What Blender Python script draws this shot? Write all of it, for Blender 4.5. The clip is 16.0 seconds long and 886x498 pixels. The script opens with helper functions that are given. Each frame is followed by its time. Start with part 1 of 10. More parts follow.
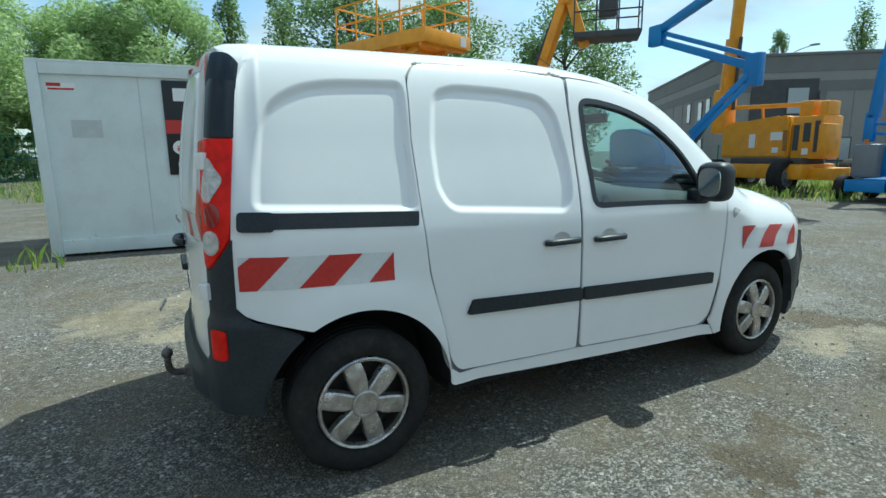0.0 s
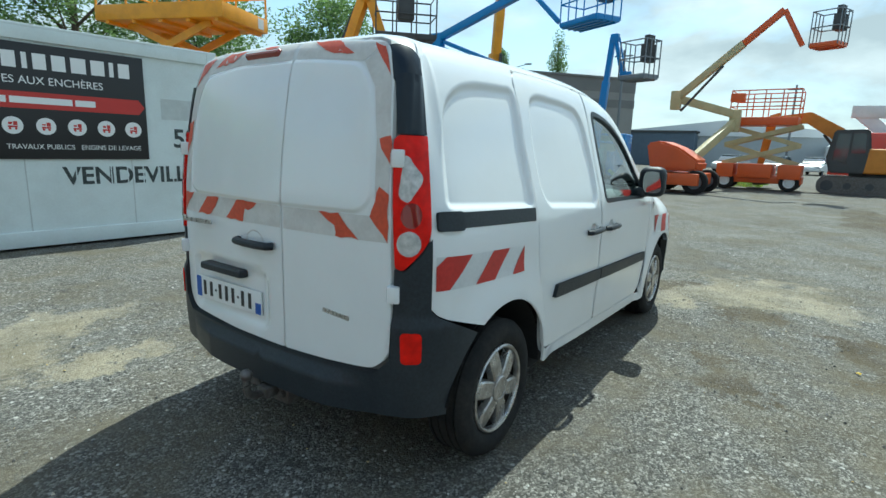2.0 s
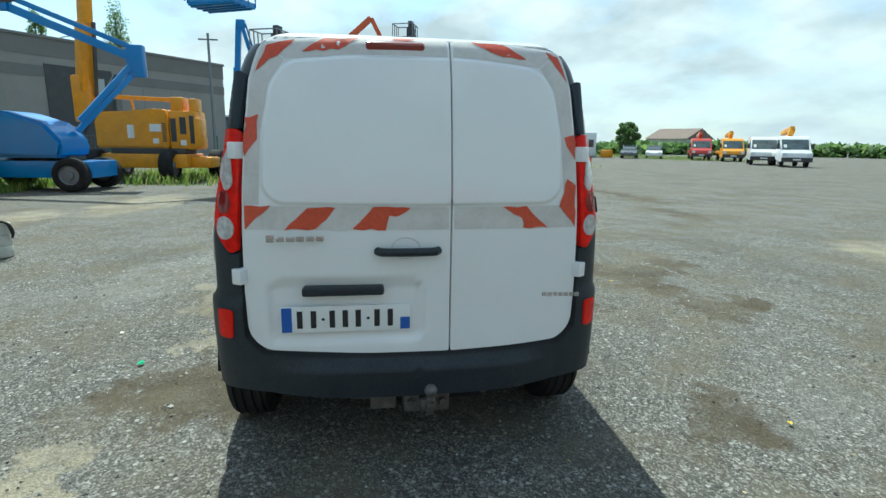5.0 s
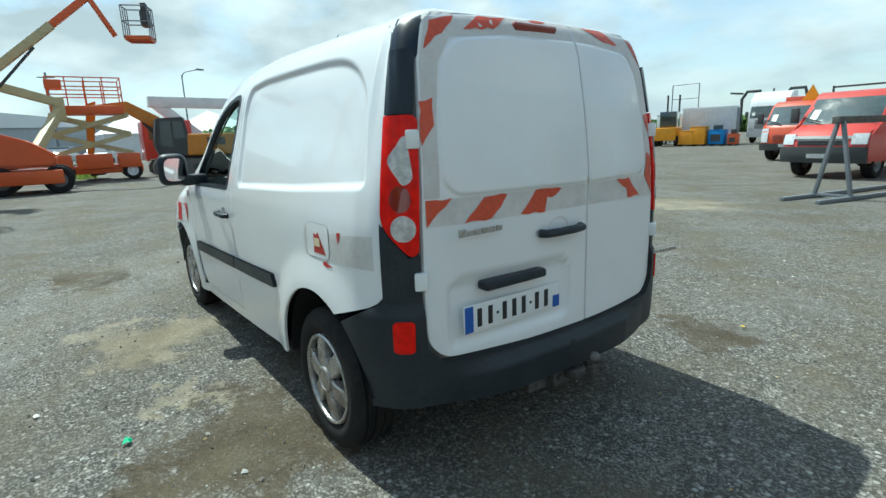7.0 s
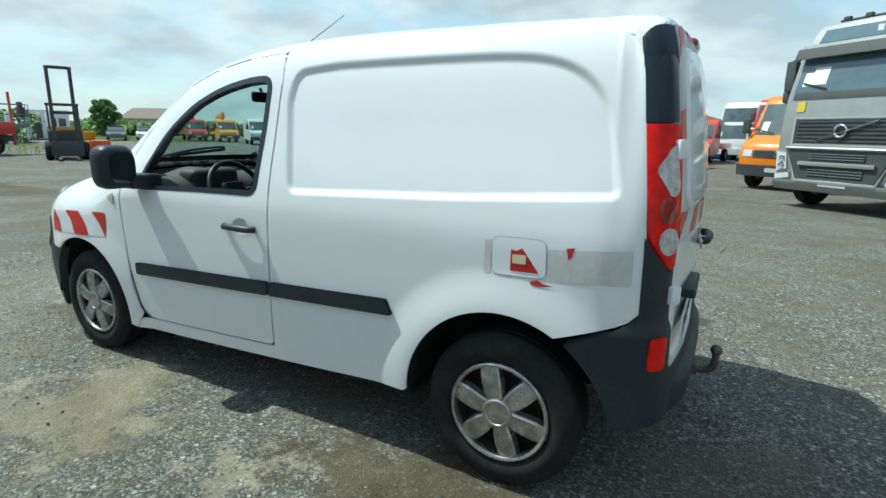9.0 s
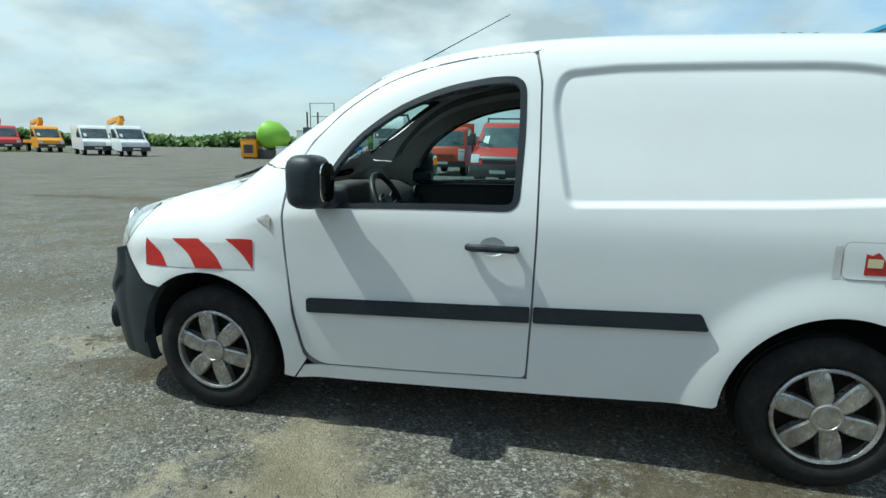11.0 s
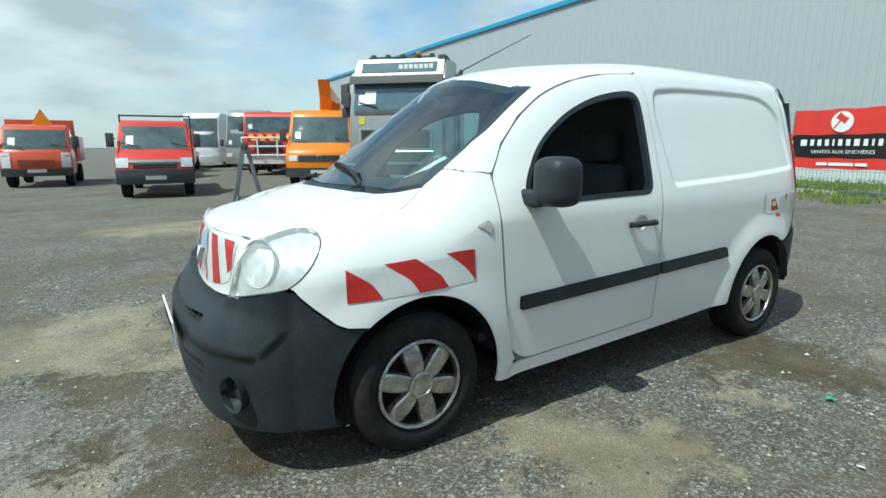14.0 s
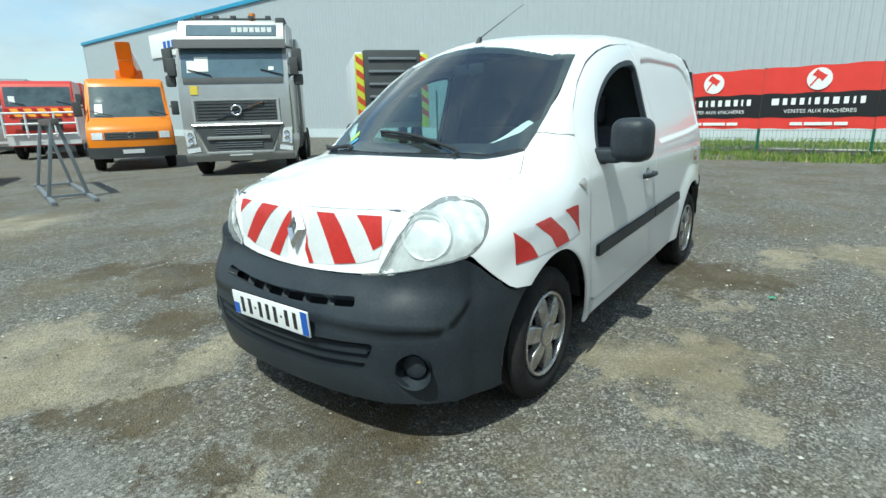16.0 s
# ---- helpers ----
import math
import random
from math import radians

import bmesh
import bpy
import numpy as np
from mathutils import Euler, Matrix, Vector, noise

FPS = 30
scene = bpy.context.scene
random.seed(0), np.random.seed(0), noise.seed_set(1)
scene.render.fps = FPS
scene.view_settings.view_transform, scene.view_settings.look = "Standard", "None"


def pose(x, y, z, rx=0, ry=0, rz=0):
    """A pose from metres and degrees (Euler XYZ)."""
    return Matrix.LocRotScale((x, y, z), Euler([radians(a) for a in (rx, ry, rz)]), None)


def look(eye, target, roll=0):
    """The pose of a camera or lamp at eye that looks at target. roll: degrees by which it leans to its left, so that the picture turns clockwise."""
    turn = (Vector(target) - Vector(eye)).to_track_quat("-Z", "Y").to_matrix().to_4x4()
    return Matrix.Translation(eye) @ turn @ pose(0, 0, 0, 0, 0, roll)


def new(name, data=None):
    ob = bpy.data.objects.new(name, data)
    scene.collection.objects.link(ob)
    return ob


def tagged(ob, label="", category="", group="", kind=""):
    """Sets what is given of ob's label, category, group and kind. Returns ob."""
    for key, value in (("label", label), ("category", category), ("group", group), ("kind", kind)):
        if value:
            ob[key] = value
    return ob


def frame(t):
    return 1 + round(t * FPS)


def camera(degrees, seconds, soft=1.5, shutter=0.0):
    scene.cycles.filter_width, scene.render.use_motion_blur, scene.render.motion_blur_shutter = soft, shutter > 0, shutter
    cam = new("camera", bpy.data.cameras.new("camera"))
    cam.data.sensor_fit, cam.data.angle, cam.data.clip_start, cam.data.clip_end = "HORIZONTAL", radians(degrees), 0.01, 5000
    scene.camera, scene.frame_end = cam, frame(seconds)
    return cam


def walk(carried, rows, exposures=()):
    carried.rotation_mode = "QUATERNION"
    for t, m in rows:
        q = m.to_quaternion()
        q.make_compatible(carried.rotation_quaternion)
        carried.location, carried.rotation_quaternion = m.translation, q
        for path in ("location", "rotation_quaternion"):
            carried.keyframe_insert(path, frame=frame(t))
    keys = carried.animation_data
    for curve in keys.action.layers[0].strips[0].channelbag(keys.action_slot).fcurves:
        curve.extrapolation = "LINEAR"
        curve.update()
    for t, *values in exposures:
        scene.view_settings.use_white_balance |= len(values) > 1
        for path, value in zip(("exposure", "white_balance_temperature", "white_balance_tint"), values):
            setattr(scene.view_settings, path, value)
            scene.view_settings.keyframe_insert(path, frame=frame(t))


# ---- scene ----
cam = camera(80.6, 16.0)
PATH = [
    (0, (-0.655, -2.839, 1.353), (0.256, -1.095, 0.992), -0.72),
    (0.5, (-0.990, -2.645, 1.324), (0.103, -1.011, 0.955), -0.24),
    (1, (-1.328, -2.416, 1.329), (-0.084, -0.899, 0.939), 0.26),
    (1.5, (-1.635, -2.149, 1.359), (-0.244, -0.771, 0.953), 1.02),
    (2, (-1.960, -1.906, 1.379), (-0.354, -0.776, 0.996), 1.75),
    (2.5, (-2.175, -1.591, 1.359), (-0.458, -0.639, 0.980), -0.64),
    (3, (-2.414, -1.286, 1.345), (-0.607, -0.540, 0.922), 0.36),
    (3.5, (-2.603, -0.981, 1.359), (-0.714, -0.481, 0.933), -0.07),
    (4, (-2.642, -0.582, 1.368), (-0.717, -0.227, 0.956), -1.25),
    (4.5, (-2.690, -0.166, 1.372), (-0.732, -0.147, 0.964), 0.57),
    (6.8, (-2.126, 1.517, 1.357), (-0.482, 0.459, 0.933), -2.94),
    (7, (-2.035, 1.681, 1.345), (-0.455, 0.531, 0.919), -2.06),
    (7.5, (-1.781, 1.990, 1.339), (-0.372, 0.637, 0.913), -0.69),
    (8, (-1.425, 2.209, 1.353), (-0.151, 0.727, 0.925), 0.02),
    (8.5, (-1.090, 2.426, 1.366), (-0.037, 0.779, 0.943), 0.98),
    (9, (-0.666, 2.594, 1.375), (0.247, 0.868, 0.940), 1.01),
    (9.5, (-0.228, 2.745, 1.310), (0.667, 1.010, 0.877), 1.89),
    (10, (0.163, 2.904, 1.344), (0.842, 1.081, 0.880), 1.09),
    (10.2, (0.348, 2.968, 1.299), (0.989, 1.127, 0.851), 1.43),
    (12.3, (2.266, 3.025, 1.413), (1.981, 1.080, 1.041), -0.32),
    (12.5, (2.446, 3.009, 1.385), (2.058, 1.082, 1.016), 0.11),
    (13, (2.886, 2.903, 1.411), (2.341, 1.016, 1.032), -0.29),
    (13.5, (3.327, 2.832, 1.354), (2.473, 1.059, 0.995), 0.70),
    (14, (3.727, 2.703, 1.328), (2.693, 1.035, 0.943), -0.13),
    (14.5, (4.073, 2.516, 1.336), (2.889, 0.967, 0.890), -0.89),
    (15, (4.413, 2.356, 1.359), (3.075, 0.939, 0.911), -1.03),
    (15.5, (4.625, 2.088, 1.343), (3.185, 0.778, 0.882), -2.17),
    (16, (4.794, 1.854, 1.326), (3.251, 0.683, 0.825), -1.49),
]
walk(cam, [(t, look(eye, target, roll)) for t, eye, target, roll in PATH], exposures=[(0, 0.30, 5850, -9), (1.5, 0.36, 5850, -9), (4.2, 0.46, 5900, -9), (7, 0.36, 5900, -9), (9, 0.28, 5900, -9), (10, 0.24, 5900, -9), (12.5, 0.10, 5900, -9), (14, 0.15, 5950, -8), (15, 0.25, 5950, -8), (16, 0.27, 5950, -8)])

# ---- light ----
SUN_DIR = Vector((0.61, 0.11, 1.0)).normalized()
world = bpy.data.worlds.new("world")
scene.world = world
world.use_nodes = True


def build_sky():
    nt = world.node_tree
    nt.nodes.clear()
    out = nt.nodes.new("ShaderNodeOutputWorld")
    bg = nt.nodes.new("ShaderNodeBackground")
    sky = nt.nodes.new("ShaderNodeTexSky")
    sky.sky_type = "NISHITA"
    sky.sun_disc = False
    sky.sun_elevation = math.asin(SUN_DIR.z)
    sky.sun_rotation = math.atan2(SUN_DIR.x, SUN_DIR.y)
    sky.air_density, sky.dust_density, sky.ozone_density = 1.0, 0.7, 1.4
    bg.inputs["Strength"].default_value = 0.15
    # clouds: soft cumulus sheets laid on a plane high above
    co = nt.nodes.new("ShaderNodeTexCoord")
    sep = nt.nodes.new("ShaderNodeSeparateXYZ")
    nt.links.new(co.outputs["Generated"], sep.inputs[0])
    zc = nt.nodes.new("ShaderNodeMath")
    zc.operation = "MAXIMUM"
    zc.inputs[1].default_value = 0.0
    nt.links.new(sep.outputs["Z"], zc.inputs[0])
    za = nt.nodes.new("ShaderNodeMath")
    za.operation = "ADD"
    za.inputs[1].default_value = 0.30
    nt.links.new(zc.outputs[0], za.inputs[0])
    div = nt.nodes.new("ShaderNodeVectorMath")
    div.operation = "DIVIDE"
    comb = nt.nodes.new("ShaderNodeCombineXYZ")
    for i in range(3):
        nt.links.new(za.outputs[0], comb.inputs[i])
    nt.links.new(co.outputs["Generated"], div.inputs[0])
    nt.links.new(comb.outputs[0], div.inputs[1])
    noi = nt.nodes.new("ShaderNodeTexNoise")
    noi.inputs["Scale"].default_value = 1.5
    noi.inputs["Detail"].default_value = 9
    noi.inputs["Roughness"].default_value = 0.56
    noi.inputs["Distortion"].default_value = 0.25
    nt.links.new(div.outputs[0], noi.inputs["Vector"])
    ramp = nt.nodes.new("ShaderNodeValToRGB")
    ramp.color_ramp.elements[0].position, ramp.color_ramp.elements[1].position = 0.39, 0.59
    nt.links.new(noi.outputs["Fac"], ramp.inputs[0])
    mix = nt.nodes.new("ShaderNodeMixRGB")
    # grey undersides and bright tops within the clouds
    no2 = nt.nodes.new("ShaderNodeTexNoise")
    no2.inputs["Scale"].default_value = 2.7
    no2.inputs["Detail"].default_value = 7
    nt.links.new(div.outputs[0], no2.inputs["Vector"])
    r2 = nt.nodes.new("ShaderNodeValToRGB")
    r2.color_ramp.elements[0].position, r2.color_ramp.elements[1].position = 0.38, 0.64
    r2.color_ramp.elements[0].color, r2.color_ramp.elements[1].color = (2.9, 3.2, 3.5, 1), (5.2, 5.4, 5.6, 1)
    nt.links.new(no2.outputs["Fac"], r2.inputs[0])
    nt.links.new(r2.outputs[0], mix.inputs[2])
    nt.links.new(ramp.outputs[0], mix.inputs[0])
    nt.links.new(sky.outputs[0], mix.inputs[1])
    # thin blue-grey haze low over the land
    low = nt.nodes.new("ShaderNodeMapRange")
    low.interpolation_type = "SMOOTHSTEP"
    for i, v in enumerate((0.0, 0.30, 0.65, 0.0), 1):
        low.inputs[i].default_value = v
    nt.links.new(sep.outputs["Z"], low.inputs[0])
    haze = nt.nodes.new("ShaderNodeMixRGB")
    haze.inputs[2].default_value = (3.55, 3.9, 4.2, 1)
    nt.links.new(low.outputs[0], haze.inputs[0])
    nt.links.new(mix.outputs[0], haze.inputs[1])
    nt.links.new(haze.outputs[0], bg.inputs[0])
    nt.links.new(bg.outputs[0], out.inputs[0])


build_sky()
sun_data = bpy.data.lights.new("sun", "SUN")
sun_data.energy, sun_data.angle, sun_data.color = 4.4, radians(0.55), (1.0, 0.955, 0.88)
sun = new("sun", sun_data)
sun.matrix_world = look(SUN_DIR * 60, (0, 0, 0))

# ---- materials ----


def mat(name, color, rough=0.5, metal=0.0, coat=0.0, grain=0.0, grain_scale=40.0, stain=0.0, stain_scale=2.0, stain_color=None,
        bump=0.0, bump_scale=60.0, trans=0.0, emit=0.0, ior=1.45, rand=0.0, spec=0.5):
    """A surface: base colour with fine grain and broad stains, roughness that follows them, and fine relief."""
    m = bpy.data.materials.new(name)
    m.use_nodes = True
    nt = m.node_tree
    b = nt.nodes["Principled BSDF"]
    c4 = (*color, 1.0)
    b.inputs["Base Color"].default_value = c4
    b.inputs["Roughness"].default_value = rough
    b.inputs["Metallic"].default_value = metal
    b.inputs["Coat Weight"].default_value = coat
    b.inputs["Coat Roughness"].default_value = 0.04
    b.inputs["IOR"].default_value = ior
    b.inputs["Specular IOR Level"].default_value = spec
    b.inputs["Transmission Weight"].default_value = trans
    if emit:
        b.inputs["Emission Color"].default_value = c4
        b.inputs["Emission Strength"].default_value = emit
    co = nt.nodes.new("ShaderNodeTexCoord")
    last = None
    if grain or stain or rand:
        rgb = nt.nodes.new("ShaderNodeRGB")
        rgb.outputs[0].default_value = c4
        last = rgb.outputs[0]
    if rand:
        oi = nt.nodes.new("ShaderNodeObjectInfo")
        hs = nt.nodes.new("ShaderNodeHueSaturation")
        mr = nt.nodes.new("ShaderNodeMapRange")
        mr.inputs[3].default_value, mr.inputs[4].default_value = 1 - rand, 1 + rand
        nt.links.new(oi.outputs["Random"], mr.inputs[0])
        nt.links.new(mr.outputs[0], hs.inputs["Value"])
        nt.links.new(last, hs.inputs["Color"])
        last = hs.outputs[0]
    if stain:
        n = nt.nodes.new("ShaderNodeTexNoise")
        n.inputs["Scale"].default_value, n.inputs["Detail"].default_value = stain_scale, 6
        n.inputs["Roughness"].default_value = 0.65
        nt.links.new(co.outputs["Object"], n.inputs["Vector"])
        r = nt.nodes.new("ShaderNodeValToRGB")
        r.color_ramp.elements[0].position, r.color_ramp.elements[1].position = 0.42, 0.72
        nt.links.new(n.outputs["Fac"], r.inputs[0])
        mm = nt.nodes.new("ShaderNodeMath")
        mm.operation = "MULTIPLY"
        mm.inputs[1].default_value = stain
        nt.links.new(r.outputs[0], mm.inputs[0])
        mx = nt.nodes.new("ShaderNodeMixRGB")
        sc = stain_color or tuple(v * 0.45 for v in color)
        mx.inputs[2].default_value = (*sc, 1)
        nt.links.new(mm.outputs[0], mx.inputs[0])
        nt.links.new(last, mx.inputs[1])
        last = mx.outputs[0]
        ra = nt.nodes.new("ShaderNodeMath")
        ra.operation = "MULTIPLY_ADD"
        ra.inputs[1].default_value, ra.inputs[2].default_value = 0.25, rough
        nt.links.new(mm.outputs[0], ra.inputs[0])
        nt.links.new(ra.outputs[0], b.inputs["Roughness"])
    if grain:
        n = nt.nodes.new("ShaderNodeTexNoise")
        n.inputs["Scale"].default_value, n.inputs["Detail"].default_value = grain_scale, 4
        nt.links.new(co.outputs["Object"], n.inputs["Vector"])
        mr = nt.nodes.new("ShaderNodeMapRange")
        mr.inputs[1].default_value, mr.inputs[2].default_value = 0.25, 0.75
        mr.inputs[3].default_value, mr.inputs[4].default_value = 1 - grain, 1 + grain
        nt.links.new(n.outputs["Fac"], mr.inputs[0])
        hs = nt.nodes.new("ShaderNodeHueSaturation")
        nt.links.new(mr.outputs[0], hs.inputs["Value"])
        nt.links.new(last, hs.inputs["Color"])
        last = hs.outputs[0]
    if last is not None:
        nt.links.new(last, b.inputs["Base Color"])
    if bump:
        n = nt.nodes.new("ShaderNodeTexNoise")
        n.inputs["Scale"].default_value, n.inputs["Detail"].default_value = bump_scale, 5
        nt.links.new(co.outputs["Object"], n.inputs["Vector"])
        bp = nt.nodes.new("ShaderNodeBump")
        bp.inputs["Strength"].default_value, bp.inputs["Distance"].default_value = bump, 0.01
        nt.links.new(n.outputs["Fac"], bp.inputs["Height"])
        nt.links.new(bp.outputs[0], b.inputs["Normal"])
    return m


def glass_mat(name, color=(0.85, 0.93, 0.9), rough=0.0, ior=1.45):
    m = mat(name, color, rough, trans=1.0, ior=ior)
    return m


def pane_mat(name, tint=(0.62, 0.72, 0.70), gloss=0.06, haze=0.0):
    """A thin pane: tinted see-through with a mirror-like sheen."""
    m = bpy.data.materials.new(name)
    m.use_nodes = True
    nt = m.node_tree
    nt.nodes.clear()
    out = nt.nodes.new("ShaderNodeOutputMaterial")
    tr = nt.nodes.new("ShaderNodeBsdfTransparent")
    tr.inputs[0].default_value = (*tint, 1)
    gl = nt.nodes.new("ShaderNodeBsdfGlossy")
    gl.inputs["Roughness"].default_value = 0.015
    lw = nt.nodes.new("ShaderNodeLayerWeight")
    fr = nt.nodes.new("ShaderNodeMath")
    fr.operation = "POWER"
    fr.inputs[1].default_value = 4.0
    nt.links.new(lw.outputs["Facing"], fr.inputs[0])
    ad = nt.nodes.new("ShaderNodeMath")
    ad.operation = "MULTIPLY_ADD"
    ad.inputs[1].default_value, ad.inputs[2].default_value = 0.8, gloss
    mx = nt.nodes.new("ShaderNodeMixShader")
    nt.links.new(fr.outputs[0], ad.inputs[0])
    nt.links.new(ad.outputs[0], mx.inputs[0])
    nt.links.new(tr.outputs[0], mx.inputs[1])
    nt.links.new(gl.outputs[0], mx.inputs[2])
    last = mx.outputs[0]
    if haze:
        df = nt.nodes.new("ShaderNodeBsdfDiffuse")
        df.inputs[0].default_value = (0.80, 0.84, 0.84, 1)
        m2 = nt.nodes.new("ShaderNodeMixShader")
        m2.inputs[0].default_value = haze
        nt.links.new(last, m2.inputs[1])
        nt.links.new(df.outputs[0], m2.inputs[2])
        last = m2.outputs[0]
    nt.links.new(last, out.inputs[0])
    return m


M_WHITE = mat("white_paint", (0.79, 0.80, 0.81), 0.22, coat=0.6, stain=0.10, stain_scale=3.5, stain_color=(0.56, 0.55, 0.52), bump=0.006, bump_scale=18)
M_BLACKPL = mat("black_plastic", (0.021, 0.027, 0.034), 0.42, grain=0.22, grain_scale=90, stain=0.35, stain_scale=5, stain_color=(0.048, 0.056, 0.064), bump=0.08, bump_scale=500, spec=0.35)
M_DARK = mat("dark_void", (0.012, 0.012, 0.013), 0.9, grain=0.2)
M_RUBBER = mat("tyre_rubber", (0.015, 0.0155, 0.0165), 0.78, grain=0.2, grain_scale=60, stain=0.5, stain_scale=9, stain_color=(0.055, 0.05, 0.044), bump=0.1, bump_scale=200, spec=0.25)
M_ALLOY = mat("wheel_cover_silver", (0.50, 0.49, 0.48), 0.27, metal=0.8, grain=0.2, stain=0.85, stain_scale=18, stain_color=(0.20, 0.17, 0.135), bump=0.05, bump_scale=120)
M_CHROME = mat("chrome", (0.75, 0.76, 0.78), 0.12, metal=1.0)
M_STEEL = mat("worn_steel", (0.16, 0.155, 0.15), 0.55, metal=0.7, grain=0.25, stain=0.5, stain_scale=12, stain_color=(0.09, 0.05, 0.03), bump=0.2, bump_scale=80)
M_REDLENS = mat("red_lens", (0.70, 0.006, 0.003), 0.24, coat=0.05, grain=0.25, grain_scale=25, spec=0.22)
M_PILLAR = mat("gloss_black_trim", (0.010, 0.017, 0.027), 0.30, grain=0.1, grain_scale=40, spec=0.4)
M_CLEARLENS = mat("clear_lens", (0.50, 0.48, 0.47), 0.15, coat=1.0, grain=0.35, grain_scale=45)
M_REDTAPE = mat("red_reflective_tape", (0.46, 0.022, 0.018), 0.42, coat=0.25, grain=0.12, grain_scale=60, stain=0.2, stain_scale=10)
M_REDFADE = mat("faded_red_tape", (0.58, 0.075, 0.030), 0.45, coat=0.2, grain=0.14, grain_scale=60, stain=0.25, stain_scale=12)
M_TAPE = mat("white_reflective_tape", (0.64, 0.65, 0.66), 0.35, coat=0.25, grain=0.05, grain_scale=70, stain=0.15, stain_scale=8)
M_OLDTAPE = mat("worn_tape", (0.63, 0.61, 0.59), 0.45, grain=0.05, grain_scale=60, stain=0.4, stain_scale=9, stain_color=(0.42, 0.38, 0.35))
M_PLATE = mat("plate_white", (0.78, 0.79, 0.79), 0.35, stain=0.15, stain_scale=12)
M_BLUE = mat("plate_blue", (0.02, 0.10, 0.42), 0.4)
M_SEAMPALE = mat("seam_pale", (0.42, 0.42, 0.42), 0.6, grain=0.1)
M_SEAMGREY = mat("seam_grey", (0.20, 0.20, 0.20), 0.6, grain=0.1)
M_INK = mat("black_print", (0.02, 0.02, 0.022), 0.5)
M_GLASS = pane_mat("window_glass", (0.56, 0.76, 0.76), 0.13)
M_SCREEN = pane_mat("windscreen_glass", (0.64, 0.86, 0.82), 0.18, 0.012)
M_DASH = mat("dash_plastic", (0.05, 0.05, 0.05), 0.6, grain=0.1, grain_scale=100, stain=0.2, stain_color=(0.08, 0.075, 0.07))
M_TRIM = mat("cab_trim_grey", (0.33, 0.32, 0.29), 0.8, grain=0.08)
M_SEAT = mat("seat_fabric", (0.05, 0.052, 0.06), 0.95, grain=0.3, grain_scale=120)

# ---- mesh helpers ----
from mathutils.geometry import delaunay_2d_cdt


def link(name, bm, material, parent=None, label="", smooth=None, keep=False):
    """Makes a bmesh one mesh object. smooth: degrees under which edges are smooth."""
    me = bpy.data.meshes.new(name)
    if not keep:
        bmesh.ops.recalc_face_normals(bm, faces=bm.faces)
    bm.to_mesh(me)
    bm.free()
    for m_ in material if isinstance(material, (list, tuple)) else [material]:
        me.materials.append(m_)
    if smooth is not None:
        me.polygons.foreach_set("use_smooth", [True] * len(me.polygons))
        me.set_sharp_from_angle(angle=radians(smooth))
    ob = new(name, me)
    if parent is not None:
        ob.parent = parent
    if label:
        ob["label"] = label
    return ob


def part(name, bm, material, parent, label="", smooth=35):
    return link(name, bm, material, parent, label, smooth)


def add_box(bm, lo, hi, m=None, bevel=0.0, seg=2):
    """A box between two corners, bevelled, turned by m."""
    lo, hi = Vector(lo), Vector(hi)
    c, s = (lo + hi) / 2, hi - lo
    r = bmesh.ops.create_cube(bm, size=1.0, matrix=Matrix.Translation(c) @ Matrix.Diagonal((*s, 1)))
    vs = r["verts"]
    if bevel:
        es = list({e for v in vs for e in v.link_edges})
        g = bmesh.ops.bevel(bm, geom=es, offset=min(bevel, min(s) * 0.45), segments=seg, affect="EDGES", profile=0.6)
        vs = list({v for f in g["faces"] for v in f.verts} | {v for v in vs if v.is_valid})
    if m is not None:
        bmesh.ops.transform(bm, matrix=m, verts=vs)
    return vs


def add_cyl(bm, a, b, r, r2=None, seg=16, caps=True):
    a, b = Vector(a), Vector(b)
    d = b - a
    m = Matrix.Translation((a + b) / 2) @ d.to_track_quat("Z", "Y").to_matrix().to_4x4()
    return bmesh.ops.create_cone(bm, cap_ends=caps, segments=seg, radius1=r, radius2=r if r2 is None else r2, depth=d.length, matrix=m)["verts"]


def add_ball(bm, c, r, u=16, v=10, s=(1, 1, 1)):
    return bmesh.ops.create_uvsphere(bm, u_segments=u, v_segments=v, radius=r, matrix=Matrix.Translation(c) @ Matrix.Diagonal((*s, 1)))["verts"]


def add_beam(bm, a, b, w, h, bevel=0.0):
    """A box beam of width w and height h from a to b."""
    a, b = Vector(a), Vector(b)
    d = b - a
    m = Matrix.Translation(a) @ d.to_track_quat("X", "Z").to_matrix().to_4x4()
    return add_box(bm, (0, -w / 2, -h / 2), (d.length, w / 2, h / 2), m, bevel)


def add_tube(bm, pts, r, seg=8, closed=False):
    """A round bar along points."""
    pts = [Vector(p) for p in pts]
    n = len(pts)
    rings = []
    for i, p in enumerate(pts):
        t = (pts[(i + 1) % n] - pts[i - 1]) if closed or 0 < i < n - 1 else (pts[1] - pts[0] if i == 0 else pts[-1] - pts[-2])
        q = t.to_track_quat("Z", "Y")
        rings.append([bm.verts.new(p + q @ Vector((r * math.cos(k * math.tau / seg), r * math.sin(k * math.tau / seg), 0))) for k in range(seg)])
    for i in range(n if closed else n - 1):
        a, b = rings[i], rings[(i + 1) % n]
        for k in range(seg):
            bm.faces.new((a[k], a[(k + 1) % seg], b[(k + 1) % seg], b[k]))
    if not closed:
        bm.faces.new(rings[0][::-1])
        bm.faces.new(rings[-1])


